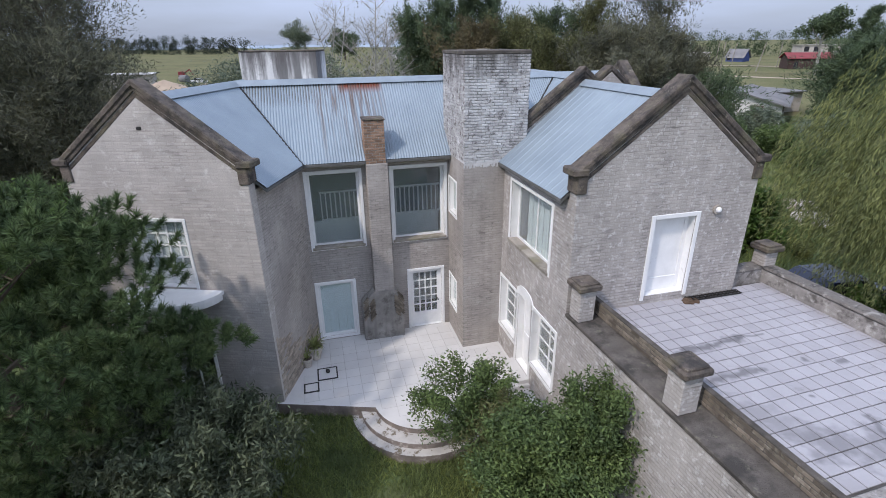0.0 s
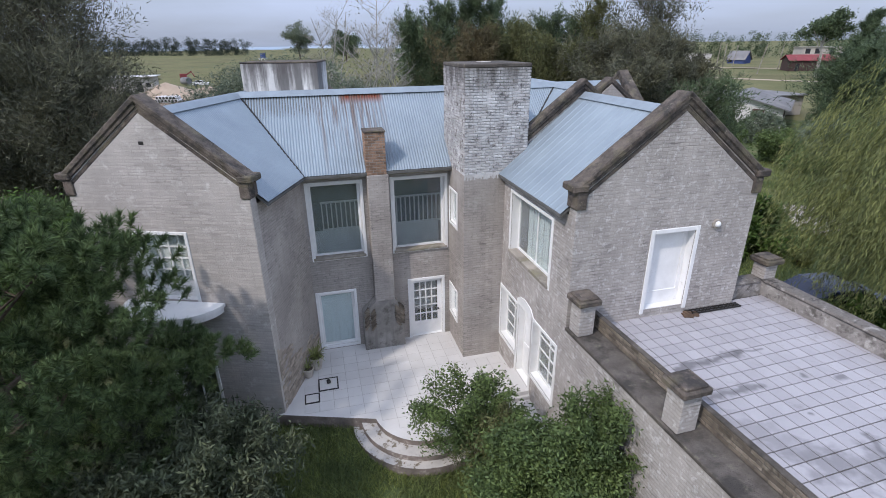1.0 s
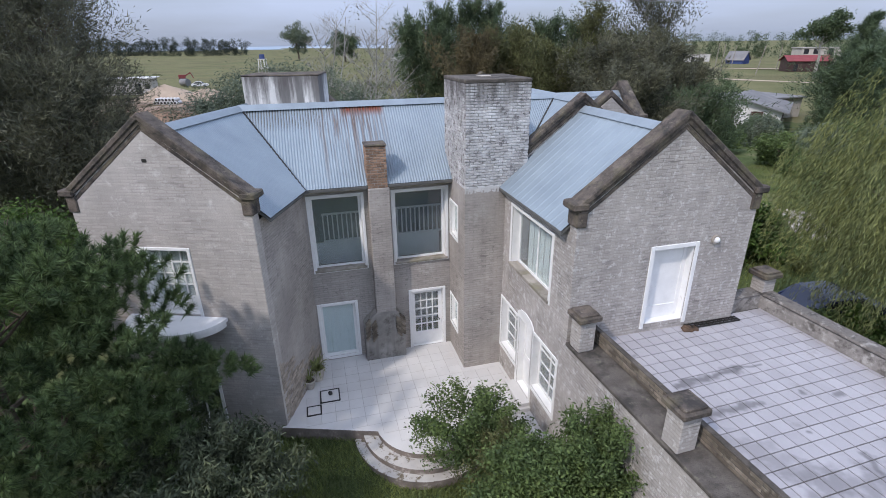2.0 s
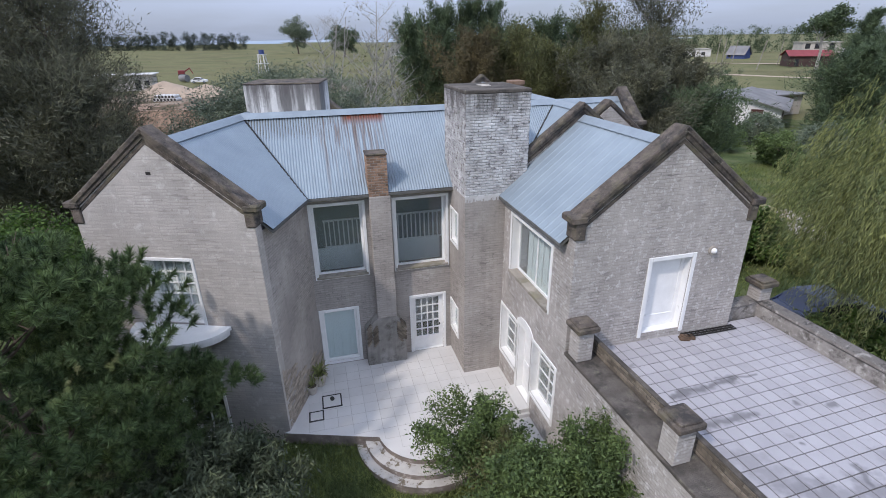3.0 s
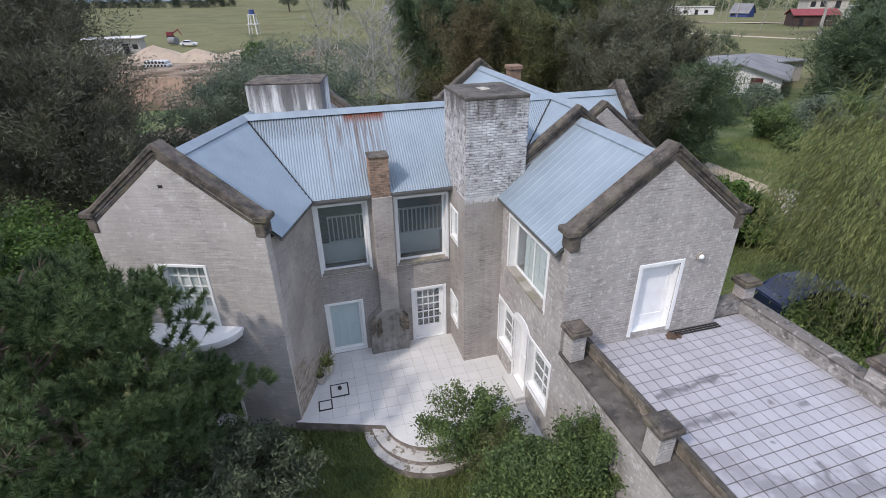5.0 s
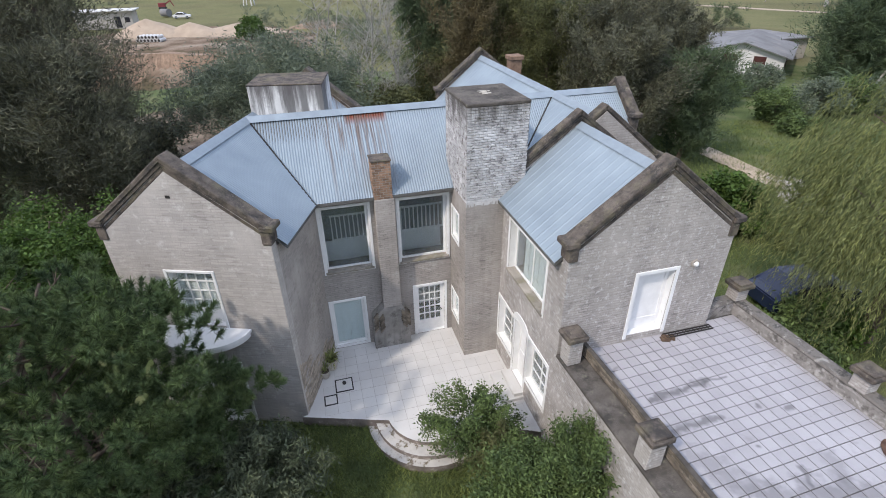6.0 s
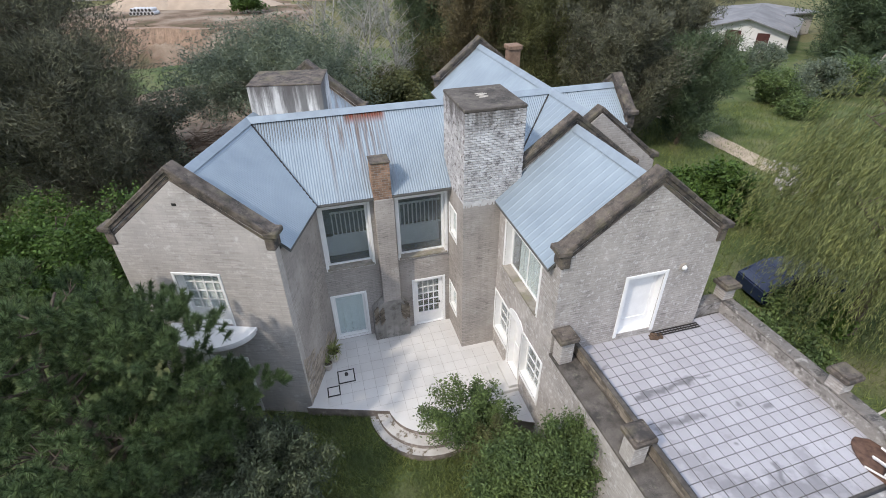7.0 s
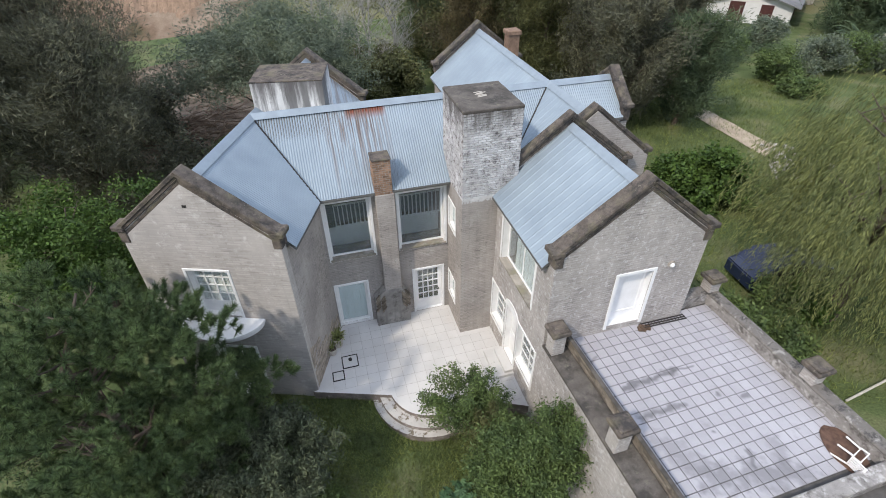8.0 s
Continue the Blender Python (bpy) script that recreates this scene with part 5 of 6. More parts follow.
for i, (x, y, h, r, mm, lab) in enumerate((
        (0.4, 40, 9.6, 2.6, M_BROWNF, "russet feathery tree behind the house"), (3.6, 42, 9.8, 2.7, M_OLIVE, "olive feathery tree behind the house"),
        (6.2, 47, 10.6, 2.8, M_CYP, "green tree in the row behind the house"), (9.4, 46, 10.4, 2.8, M_CYP, "green tree in the row behind the house"),
        (6.6, 40, 8.8, 2.6, M_OLIVE, "olive feathery tree behind the house"), (9.6, 37, 9.2, 2.7, M_CASU, "dark feathery tree behind the house"),
        (13.6, 38.5, 9.0, 2.8, M_CASU, "dark feathery tree behind the house"), (11.0, 33.5, 7.6, 2.4, M_CASU, "dark feathery tree behind the house"),
        (16.0, 41, 7.2, 2.6, M_CASU, "dark feathery tree behind the house"), (15.2, 34.5, 6.0, 2.4, M_CYP, "dark green tree beside the drive"))):
    feathery("feathery_tree", x, y, h * 1.06, r * 1.15, mm, lab, 60 + i, "trees behind the house", count=36000, n_limb=56, low=0.04, rise=1.0, ln=0.28, width=0.027, trunk=0.18)
feathery("poplar_tree", 12.9, 42, 15.6, 2.9, M_CASU, "tall thinning poplar behind the house", 75, count=24000, n_limb=80, low=0.15, rise=1.5, ln=0.24, width=0.03, trunk=0.2, bark=M_PALEBARK, thin=1.4)
feathery("poplar_tree", 10.2, 43, 12.2, 2.2, M_OLIVE, "tall thinning poplar behind the house", 76, count=16000, n_limb=60, low=0.15, rise=1.5, ln=0.24, width=0.03, trunk=0.18, bark=M_PALEBARK, thin=1.4)
# right-hand side
feathery("conifer_tree", 52, 73, 13.2, 3.4, M_CYP, "dark pointed conifer beyond the garden", 80, count=30000, n_limb=70, low=0.05, rise=0.25, ln=0.5, width=0.035, cone=True)
feathery("conifer_tree", 42.2, 58, 8.8, 5.0, M_CYP, "broad dark conifer beside the white house", 81, count=48000, n_limb=70, low=0.05, rise=0.25, ln=0.5, width=0.035, cone=False)
feathery("conifer_tree", 50, 63, 11.6, 5.6, M_CYP, "broad dark conifer beside the white house", 82, count=48000, n_limb=70, low=0.05, rise=0.25, ln=0.5, width=0.035, cone=False)
tree("eucalyptus_tree", 96, 150, 17.8, (8, 6.5, 5), M_CYP, "tall spreading eucalyptus far behind", 83, clumps=170, per=60, leaf=0.6, clump=0.8, fill=0.9, lump=0.55, lumps=14, trunk=0.5, bark=M_PALEBARK)
for i, (x, y, h, r) in enumerate(((26.5, 43.5, 2.8, 2.4), (30.5, 45.5, 3.2, 2.8), (34.0, 46, 3.4, 2.6), (29.5, 52.5, 3.2, 2.6), (25.0, 49.5, 2.6, 1.8), (37.5, 46, 4.0, 2.8), (27.0, 40.5, 1.4, 1.8))):
    tree("shrub", x, y, h, (r, r * 0.9, h * 0.52), M_GREY if i % 2 else M_BUSH, "grey-green shrub in the row across the lawn", 90 + i, clumps=170, per=50, leaf=0.2, clump=0.32, trunk=0.06, category="shrub", group="shrub row")
tree("shrub", 12.6, 23.6, 3.0, (2.7, 2.3, 1.75), M_GREEN, "large bright green leafy shrub behind the gable", 100, clumps=330, per=70, leaf=0.2, clump=0.24, trunk=0.08, category="shrub", aspect=1.7)
tree("shrub", 15.4, 23.8, 2.4, (1.5, 1.4, 1.4), M_BUSH, "dark green strap-leaved shrub beside the drive", 101, clumps=120, per=60, leaf=0.3, clump=0.3, trunk=0.05, category="shrub", aspect=6)
tree("shrub", 13.9, 15.6, 1.6, (1.2, 0.9, 0.9), M_GREEN, "leafy climbing shrub by the parked car", 102, clumps=80, per=50, leaf=0.2, clump=0.22, trunk=0.04, category="shrub", aspect=1.8)
tree("shrub", 9.6, 13.6, 2.6, (0.9, 1.6, 1.3), M_BUSH, "leafy shrub outside the annex parapet", 103, clumps=120, per=60, leaf=0.16, clump=0.25, trunk=0.05, category="shrub")
tree("shrub", 15.6, 22.2, 0.9, (0.5, 0.5, 0.4), M_SPIKY, "small pale green shrub on the lawn", 104, clumps=30, per=30, leaf=0.15, clump=0.14, trunk=0.03, category="shrub")
for i, (x, y, h, r) in enumerate(((10.6, 13.4, 1.9, 1.1), (11.9, 13.2, 1.6, 1.2), (11.4, 11.6, 1.5, 1.0), (12.6, 15.4, 1.5, 1.0))):
    tree("shrub", x, y, h, (r, r, h * 0.52), M_BUSH, "dark leafy shrub between the parapet and the willow", 140 + i, clumps=90, per=44, leaf=0.15, clump=0.24, trunk=0.05, category="shrub", group="parapet shrubs")
# left: undergrowth below the casuarinas and acacia
for i, (x, y, h, r, mm) in enumerate(((-14.5, 24.5, 3.2, 2.2, M_CASU), (-21, 33, 3.5, 3.0, M_CASU), (-8.2, 29.5, 4.0, 2.6, M_GREY), (-3.5, 28.5, 2.0, 1.4, M_OLIVE), (-12.8, 20.5, 3.2, 2.0, M_CASU), (-20.4, 30.5, 4.0, 2.4, M_CASU), (-23.5, 32, 6.0, 3.0, M_CASU))):
    tree("undergrowth", x, y, h, (r, r, h * 0.52), mm, "tangled undergrowth beneath the trees", 110 + i, clumps=150, per=44, leaf=0.22, clump=0.35, trunk=0.06, category="undergrowth", group="undergrowth")
for i, (x, y, h, r, mm) in enumerate(((-10.5, 5.2, 3.6, 2.2, M_PINE), (-5.6, 5.4, 1.8, 1.6, M_BUSH), (-8.0, 9.2, 2.4, 1.4, M_CASU), (-3.8, 6.6, 1.0, 0.9, M_BUSH), (-9.4, 3.6, 3.0, 2.2, M_PINE), (-6.8, 4.0, 2.2, 1.6, M_PINE), (-11.8, 7.6, 4.6, 2.2, M_PINE))):
    tree("shrub", x, y, h, (r, r, h * 0.52), mm, "dark shrub in the front garden", 120 + i, clumps=200, per=60, leaf=0.11, clump=0.2, trunk=0.05, category="shrub", aspect=3)


def far_wood(name, pts, h, step, material, seed, label, n_leaf=60, clumps=14):
    """A distant wood as one mass of lumpy crowns."""
    rng = np.random.default_rng(seed)
    cs = []
    for (x0, y0), (x1, y1) in zip(pts, pts[1:]):
        n = max(2, int(math.hypot(x1 - x0, y1 - y0) / step))
        for i in range(n):
            hh = h * (0.75 + 0.4 * rng.random())
            cx, cy = x0 + (x1 - x0) * i / n + rng.normal() * step * 0.4, y0 + (y1 - y0) * i / n + rng.normal() * step * 0.4
            for k in range(clumps):
                cs.append((cx + rng.normal() * max(h * 0.12, step * 0.6), cy + rng.normal() * h * 0.12, -0.4 + hh * (0.06 + 0.88 * rng.random())))
    v, f = leaf_cloud(rng, cs, n_leaf * 2, h * 0.07, h * 0.042, 1.7)
    o = soup(name, v, f, material, kind="stuff")
    tagged(o, label, "wood")


far_wood("far_wood", [(-555, 500), (-440, 520), (-318, 545), (-245, 580)], 17.5, 4.5, M_FARW, 130, "dark far wood along the field's edge", 40, 20)
far_wood("far_wood", [(-245, 580), (-150, 630), (-40, 640), (60, 600)], 5, 7, M_CYP, 131, "low far trees towards the sea", 16, 7)
far_wood("far_wood", [(-16, 140), (-6, 118), (30, 108), (44, 130)], 13, 3.5, M_CYP, 132, "belt of mixed trees behind the garden", 44)
far_wood("far_wood", [(60, 260), (110, 300), (170, 310), (240, 300), (330, 250)], 13, 4.5, M_CYP, 133, "line of tall trees beyond the far houses", 36)
far_wood("far_scrub", [(-46, 118), (-30, 112), (-20, 100), (-12, 70)], 4, 2.5, M_GREY, 134, "grey-green scrub at the field's edge", 40)
far_wood("far_scrub", [(48, 106), (54, 108)], 4.5, 2, M_CYP, 135, "dark bushes in the field", 60)

# ---- far buildings and yard ----
M_FWHITE = mat("far_white_wall", (0.62, 0.61, 0.6), 0.8, var=0.1, scale=0.4, fine=3)
M_FGREY = mat("far_grey_block", (0.45, 0.42, 0.38), 0.9, var=0.15, scale=0.4, fine=3)
M_FDARK = mat("far_dark_boards", (0.07, 0.045, 0.04), 0.9, var=0.2, scale=0.5)
M_FRED = mat("far_red_roof", (0.22, 0.05, 0.055), 0.8, var=0.15, scale=0.5)
M_FROOF = mat("far_grey_roof", (0.2, 0.2, 0.205), 0.9, var=0.2, scale=0.4, fine=4, patch=((0.28, 0.25, 0.23), 0.55, 0.75, 0.5))
M_FBLUE = mat("far_blue_wall", (0.05, 0.075, 0.2), 0.8, var=0.1)
M_PANE = mat("dark_pane", (0.03, 0.03, 0.035), 0.25, var=0.1)
M_REDPANE = mat("dark_red_shutter", (0.07, 0.025, 0.022), 0.7, var=0.2)
M_SAND = mat("pale_sand", (0.38, 0.3, 0.225), 0.95, var=0.15, scale=0.5, fine=6, bump=0.5)
M_CUT = mat("cut_earth", (0.3, 0.21, 0.15), 0.95, var=0.25, scale=0.5, fine=4, streak=0.5)


def far_house(x, y, w, d, h, turn, walls, roofs, label, pitch=0.0, windows=(), win_mat=None, over=0.4, end_windows=()):
    """A far building: walls, roof and its openings; windows are (along, low, width, height) on the side towards the garden."""
    t = thing("far_house", pose(x, y, -0.4, 0, 0, turn), label, "house")
    b = B()
    box(b, (-w / 2, -d / 2, 0), (w / 2, d / 2, h))
    if pitch:
        prism(b, [(-d / 2, h), (d / 2, h), (0, h + pitch)], "v", -w / 2, w / 2)
    part("wall", b, walls, t)
    b = B()
    if pitch:
        for sg in (-1, 1):
            k = pitch / (d / 2)
            slab(b, [(-w / 2 - over, 0, h + pitch + 0.15), (w / 2 + over, 0, h + pitch + 0.15), (w / 2 + over, sg * (d / 2 + over), h - over * k + 0.15), (-w / 2 - over, sg * (d / 2 + over), h - over * k + 0.15)], (0, 0, 0.12))
    else:
        box(b, (-w / 2 - over, -d / 2 - over, h), (w / 2 + over, d / 2 + over, h + 0.2), 0.03)
    part("roof", b, roofs, t)
    for a, z, ww, hh in windows:
        b = B()
        box(b, (a, -d / 2 - 0.04, z), (a + ww, -d / 2 + 0.1, z + hh), 0.02)
        part("window", b, win_mat or M_PANE, t)
    for a, z, ww, hh in end_windows:
        b = B()
        box(b, (-w / 2 - 0.04, a, z), (-w / 2 + 0.1, a + ww, z + hh), 0.02)
        part("window", b, win_mat or M_PANE, t)
    return t


far_house(36.2, 69.0, 12, 9, 2.2, 58, M_FWHITE, M_FROOF, "low white house with a grey roof and red shutter", 1.3, ((-4.0, 0.7, 1.3, 1.5), (0.5, 0.1, 0.9, 2.0)), M_REDPANE, 0.7, ((-2.6, 0.6, 1.3, 1.5), (0.4, 0.1, 1.6, 2.1)))
far_house(38, 75, 15, 8, 2.6, 20, M_FGREY, M_FROOF, "flat-roofed grey extension behind the white house", 0.0, ((-5, 0.8, 1, 1),))
far_house(113, 183, 12.5, 7, 3.4, -10, M_FDARK, M_FRED, "dark boarded barn with a red roof", 1.5, ((-4.5, 0.1, 1.2, 2.2), (2, 1.2, 1.2, 1.0)), over=0.6)
far_house(135, 214, 13.5, 8, 6.8, -8, M_FGREY, M_FGREY, "unfinished two-storey concrete house", 0.0, ((-5.8, 4.6, 1.7, 1.8), (-2.5, 4.6, 2, 1.8), (2.5, 4.0, 1.8, 2.6), (-5.8, 1, 1.8, 1.8), (-2, 1, 1.8, 1.8), (3.5, 0.2, 1.8, 2.6)))
far_house(152, 212, 12, 8, 4.6, -10, M_FWHITE, M_FWHITE, "white flat-roofed house beyond the barn", 0.0, ((-4, 1.2, 1.6, 1.4), (1, 1.2, 1.6, 1.4)))
far_house(115, 232, 7, 6, 2.4, -50, M_FBLUE, M_FROOF, "small blue house with a steep grey roof", 3.0, ((-3, 1, 1.5, 1.4),), over=0.5)
far_house(105, 262, 20, 8, 3.6, -12, M_FWHITE, M_FGREY, "long low white house", 0.0, ((-8, 1, 1.6, 1.4), (-3, 1, 1.6, 1.4), (2, 0.2, 1.4, 2.4), (6, 1, 1.6, 1.4)))
far_house(-79, 118, 11, 6, 3.4, 20, M_FGREY, M_FWHITE, "site shed with a white roof at the sand pit", 0.0, ((2, 0.2, 1.2, 2.2), (4, 1.2, 1, 1)), over=0.6)
far_house(-40, 330, 16, 7, 3.0, 5, M_FWHITE, M_FROOF, "far low farm building across the field", 1.4, ((-4, 0.8, 1.5, 1.4),))


def post(x, y, h, r, label, lean=(0, 0), material=None):
    t = thing("pole", pose(x, y, -0.45), label, "pole", "poles")
    b = B()
    rod(b, (0, 0, 0), (lean[0], lean[1], h), r, r * 0.7, 7)
    part("shaft", b, material or M_CONC, t)


for x, y, h, lx in ((88, 188, 9, 0.2), (88.5, 166, 8.5, 1.4), (96, 210, 9, 0.3), (104, 214, 8, 0.8), (73, 200, 8, -0.2), (79, 214, 8, 0.3), (108, 190, 8.5, 0.4)):
    post(x, y, h, 0.16, "leaning grey utility pole by the far road", (lx, 0))
post(40.0, 52, 4.6, 0.11, "leaning pale concrete post by the palm", (2.2, 0.6))
post(29.3, 58.3, 3.0, 0.08, "thin grey post by the white house")

# water tower, car, drum and sand heaps
tower = thing("water_tower", pose(-69, 175, -0.4), "small water tower with a dark tank on a white frame", "water tower")
for dx, dy in ((-1.3, -1.3), (1.3, -1.3), (1.3, 1.3), (-1.3, 1.3)):
    b = B()
    beam(b, (dx, dy, 0), (dx * 0.65, dy * 0.65, 5.8), 0.3, 0.3, (0, 1, 0))
    part("leg", b, M_FWHITE, tower)
b = B()
box(b, (-1.6, -1.6, 3.0), (1.6, 1.6, 3.2)), box(b, (-1.2, -1.2, 5.8), (1.2, 1.2, 6.0))
part("platform", b, M_FWHITE, tower)
b = B()
rod(b, (0, 0, 6.0), (0, 0, 7.4), 0.9, 0.85, 14)
part("tank", b, M_FBLUE, tower)


def car(x, y, turn, material, label, z=-0.42):
    t = thing("car", pose(x, y, z, 0, 0, turn), label, "car")
    b = B()
    prof = [(-2.05, 0.3), (2.05, 0.3), (2.1, 0.62), (1.95, 0.78), (1.05, 0.9), (0.45, 1.36), (-0.95, 1.4), (-1.6, 0.98), (-2.05, 0.9)]
    prism(b, prof, "u", -0.83, 0.83)
    bmesh.ops.bevel(b, geom=list(b.edges), offset=0.05, segments=2, affect="EDGES")
    part("body", b, material, t)
    for sy in (-1, 1):
        b = B()
        prism(b, [(0.95, 0.93), (0.42, 1.3), (-0.9, 1.33), (-1.45, 0.97)], "u", sy * 0.835, sy * 0.842)
        part("side_window", b, M_PANE, t)
    b = B()
    slab(b, [(1.06, -0.68, 0.92), (1.06, 0.68, 0.92), (0.5, 0.62, 1.35), (0.5, -0.62, 1.35)], (-0.012, 0, -0.012))
    part("windscreen", b, M_PANE, t)
    for sx in (-1.3, 1.3):
        for sy in (-0.78, 0.78):
            b = B()
            rod(b, (sx, sy - 0.09, 0.31), (sx, sy + 0.09, 0.31), 0.31, 0.31, 18)
            wh = part("wheel", b, M_IRON, t)
            b = B()
            rod(b, (sx, sy - 0.1, 0.31), (sx, sy + 0.1, 0.31), 0.18, 0.18, 12)
            part("rim", b, M_CAP, wh)
    for sy in (-0.6, 0.6):
        b = B()
        box(b, (2.04, sy - 0.15, 0.6), (2.11, sy + 0.15, 0.72), 0.02)
        part("headlight", b, M_CAP, t)


M_CARBLUE = mat("dark_blue_car_paint", (0.012, 0.02, 0.055), 0.25, var=0.1, spec=0.6, bump=0)
M_CARWHITE = mat("white_car_paint", (0.75, 0.75, 0.76), 0.3, var=0.05, bump=0)
car(14.0, 17.6, 14, M_CARBLUE, "dark blue car parked under the willow")
car(-72, 137, 15, M_CARWHITE, "white car parked at the sand pit")

drum = thing("drum", pose(-78.5, 141.5, 0.55, 90, 0, 70), "grey-blue steel drum lying at the pit", "drum")
b = B()
rod(b, (0, 0, -1.2), (0, 0, 1.2), 0.95, 0.95, 18)
part("shell", b, M_FROOF, drum)
digger = thing("digger", pose(-92, 166, -0.4, 0, 0, 20) @ Matrix.Scale(0.65, 4), "red digger with a raised arm at the pit", "digger")
b = B()
box(b, (-2.5, -1, 0.8), (0.5, 1, 2.6), 0.15)
part("cab", b, M_FRED, digger)
b = B()
beam(b, (0.3, 0, 2.2), (3.0, 0, 3.8), 0.4, 0.5)
beam(b, (3.0, 0, 3.8), (4.4, 0, 1.0), 0.35, 0.4, (1, 0, 0))
part("arm", b, M_FRED, digger)
for sy in (-0.8, 0.8):
    b = B()
    box(b, (-2.6, sy - 0.3, 0), (0.8, sy + 0.3, 0.9), 0.25)
    part("track", b, M_IRON, digger)


def heap(x, y, r, h, seed, label, material=None, squash=0.6):
    rng = np.random.default_rng(seed)
    b = B()
    n, rows = 28, 9
    prev = None
    for k in range(rows + 1):
        f = k / rows
        row = []
        for i in range(n if k < rows else 1):
            a = 2 * math.pi * i / n
            rr = r * (1 - f) * (1 + 0.18 * noise.noise((math.cos(a) * 1.5 + seed, math.sin(a) * 1.5, f)))
            row.append(b.verts.new((rr * math.cos(a), rr * math.sin(a) * squash, h * (f ** 0.85) + 0.12 * h * noise.noise((rr * math.cos(a) * 0.6, rr * math.sin(a) * 0.6, seed)) * (1 - f) - 0.1)))
        if prev:
            for i in range(n):
                j = (i + 1) % n
                b.faces.new((prev[i], prev[j], row[j], row[i]) if len(row) > 1 else (prev[i], prev[j], row[0]))
        prev = row
    ob = part("sand_mound", b, material or M_SAND)
    ob.matrix_basis = pose(x, y, -0.42)
    for p in ob.data.polygons:
        p.use_smooth = True
    tagged(ob, label, "sand heap", "sand heaps")


heap(-62, 104, 8, 3.2, 1, "heap of pale sand at the pit")
heap(-54, 105, 7, 2.4, 2, "heap of pale sand at the pit")
heap(-45, 107, 10, 2.0, 3, "long heap of pale sand at the pit")
heap(-30, 116, 8, 1.6, 4, "reddish earth heap at the pit", M_CUT)
heap(-60, 86, 7, 1.0, 5, "low brown earth heap at the pit", M_CUT)
# cut earth face of the pit
b = B()
rows = [[b.verts.new((-74 + 46 * i / 150, 76.6 + 1.6 * noise.noise((i * 0.05, 0, 5)) + 3.0 * k + (0.55 - 0.3 * k) * noise.noise((i * 0.75, k * 0.6, 1)), -6.0 + 5.9 * k)) for i in range(151)] for k in (0, 0.25, 0.5, 0.75, 1)]
for r0, r1 in zip(rows, rows[1:]):
    for i in range(150):
        b.faces.new((r0[i], r0[i + 1], r1[i + 1], r1[i]))
top = rows[-1]
back = [b.verts.new((v.co.x, v.co.y + 4, -0.5)) for v in top]
for i in range(150):
    b.faces.new((top[i], top[i + 1], back[i + 1], back[i]))
tagged(part("earth_bank", b, M_CUT), "cut earth bank with grooves at the sand pit", "bank", kind="structure")
# stacked concrete pipes
for row in range(2):
    for i in range(7 - row):
        t = thing("concrete_pipe", pose(-59.0 + i * 0.66 + row * 0.33, 95.5, -0.1 + row * 0.55, 90), "pale concrete drain pipe in a stack", "pipe", "concrete pipes")
        b = B()
        rod(b, (0, 0, -1), (0, 0, 1), 0.31, 0.31, 12)
        part("pipe_wall", b, M_FWHITE, t)
        b = B()
        rod(b, (0, 0, 1.0), (0, 0, 1.02), 0.23, 0.23, 12)
        part("bore", b, M_IRON, t)

# sandy drive, rubble and far path
M_DRIVE = mat("sandy_drive", (0.42, 0.34, 0.26), 0.95, var=0.2, scale=0.8, fine=14, bump=0.5)


def strip(name, pts, half, material, label, z=0.03):
    b = B()
    prev = None
    for i, (x, y) in enumerate(pts):
        a, c = Vector(pts[max(0, i - 1)]), Vector(pts[min(len(pts) - 1, i + 1)])
        d = (c - a).normalized()
        s = Vector((-d.y, d.x)) * half * (1 + 0.25 * noise.noise((i * 0.9, 2, 2)))
        row = [b.verts.new((x + s.x * k, y + s.y * k, ground_z(x + s.x * k, y + s.y * k) + z + (0.02 if k == 0 else 0))) for k in (-1, 0, 1)]
        if prev:
            for q in range(2):
                b.faces.new((prev[q], row[q], row[q + 1], prev[q + 1]))
        prev = row
    tagged(part(name, b, material), label, "road", kind="structure")


strip("road", [(16.4 + 0.3 * i, 40.5 - 0.9 * i) for i in range(13)], 0.85, M_DRIVE, "sandy garden drive", 0.05)
strip("road", [(40 + 5 * i, 190 - 6 * i) for i in range(12)], 1.6, M_DRIVE, "pale far road", 0.12)
strip("road", [(60 + 6 * i, 222 - 3.5 * i) for i in range(14)], 1.6, M_DRIVE, "pale far road", 0.3)
rng = np.random.default_rng(7)
b = B()
for i in range(90):
    x, y = 20.3 + rng.normal() * 0.9, 28.3 + rng.normal() * 1.3
    s = 0.08 + 0.16 * rng.random()
    box(b, (-s, -s * 0.7, -s * 0.5), (s, s * 0.7, s * 0.5), s * 0.2, pose(x, y, ground_z(x, y) + s * 0.4, *(rng.random(3) * 60)))
tagged(part("rubble", b, M_FGREY), "pale broken rubble beside the drive", "rubble", kind="stuff")

# heap of cut branches on the bare soil
rng = np.random.default_rng(17)
b = B()
for i in range(260):
    x, y = -18.2 + rng.normal() * 1.9, 33.5 + rng.normal() * 2.4
    a, ln_, up_ = rng.random() * 6.28, 0.5 + 1.4 * rng.random(), rng.random() * 0.5
    p = Vector((x, y, ground_z(x, y) + 0.05 + 0.7 * rng.random() * math.exp(-((x + 18.2) ** 2 + (y - 33.5) ** 2) / 8)))
    rod(b, p, p + Vector((math.cos(a) * ln_, math.sin(a) * ln_, up_)), 0.03 + 0.03 * rng.random(), 0.012, 5)
tagged(part("brush_pile", b, mat("dead_brown_branches", (0.2, 0.14, 0.1), 0.95, var=0.4, scale=3)), "tangled heap of dead brown branches behind the house", "brush pile", kind="stuff")

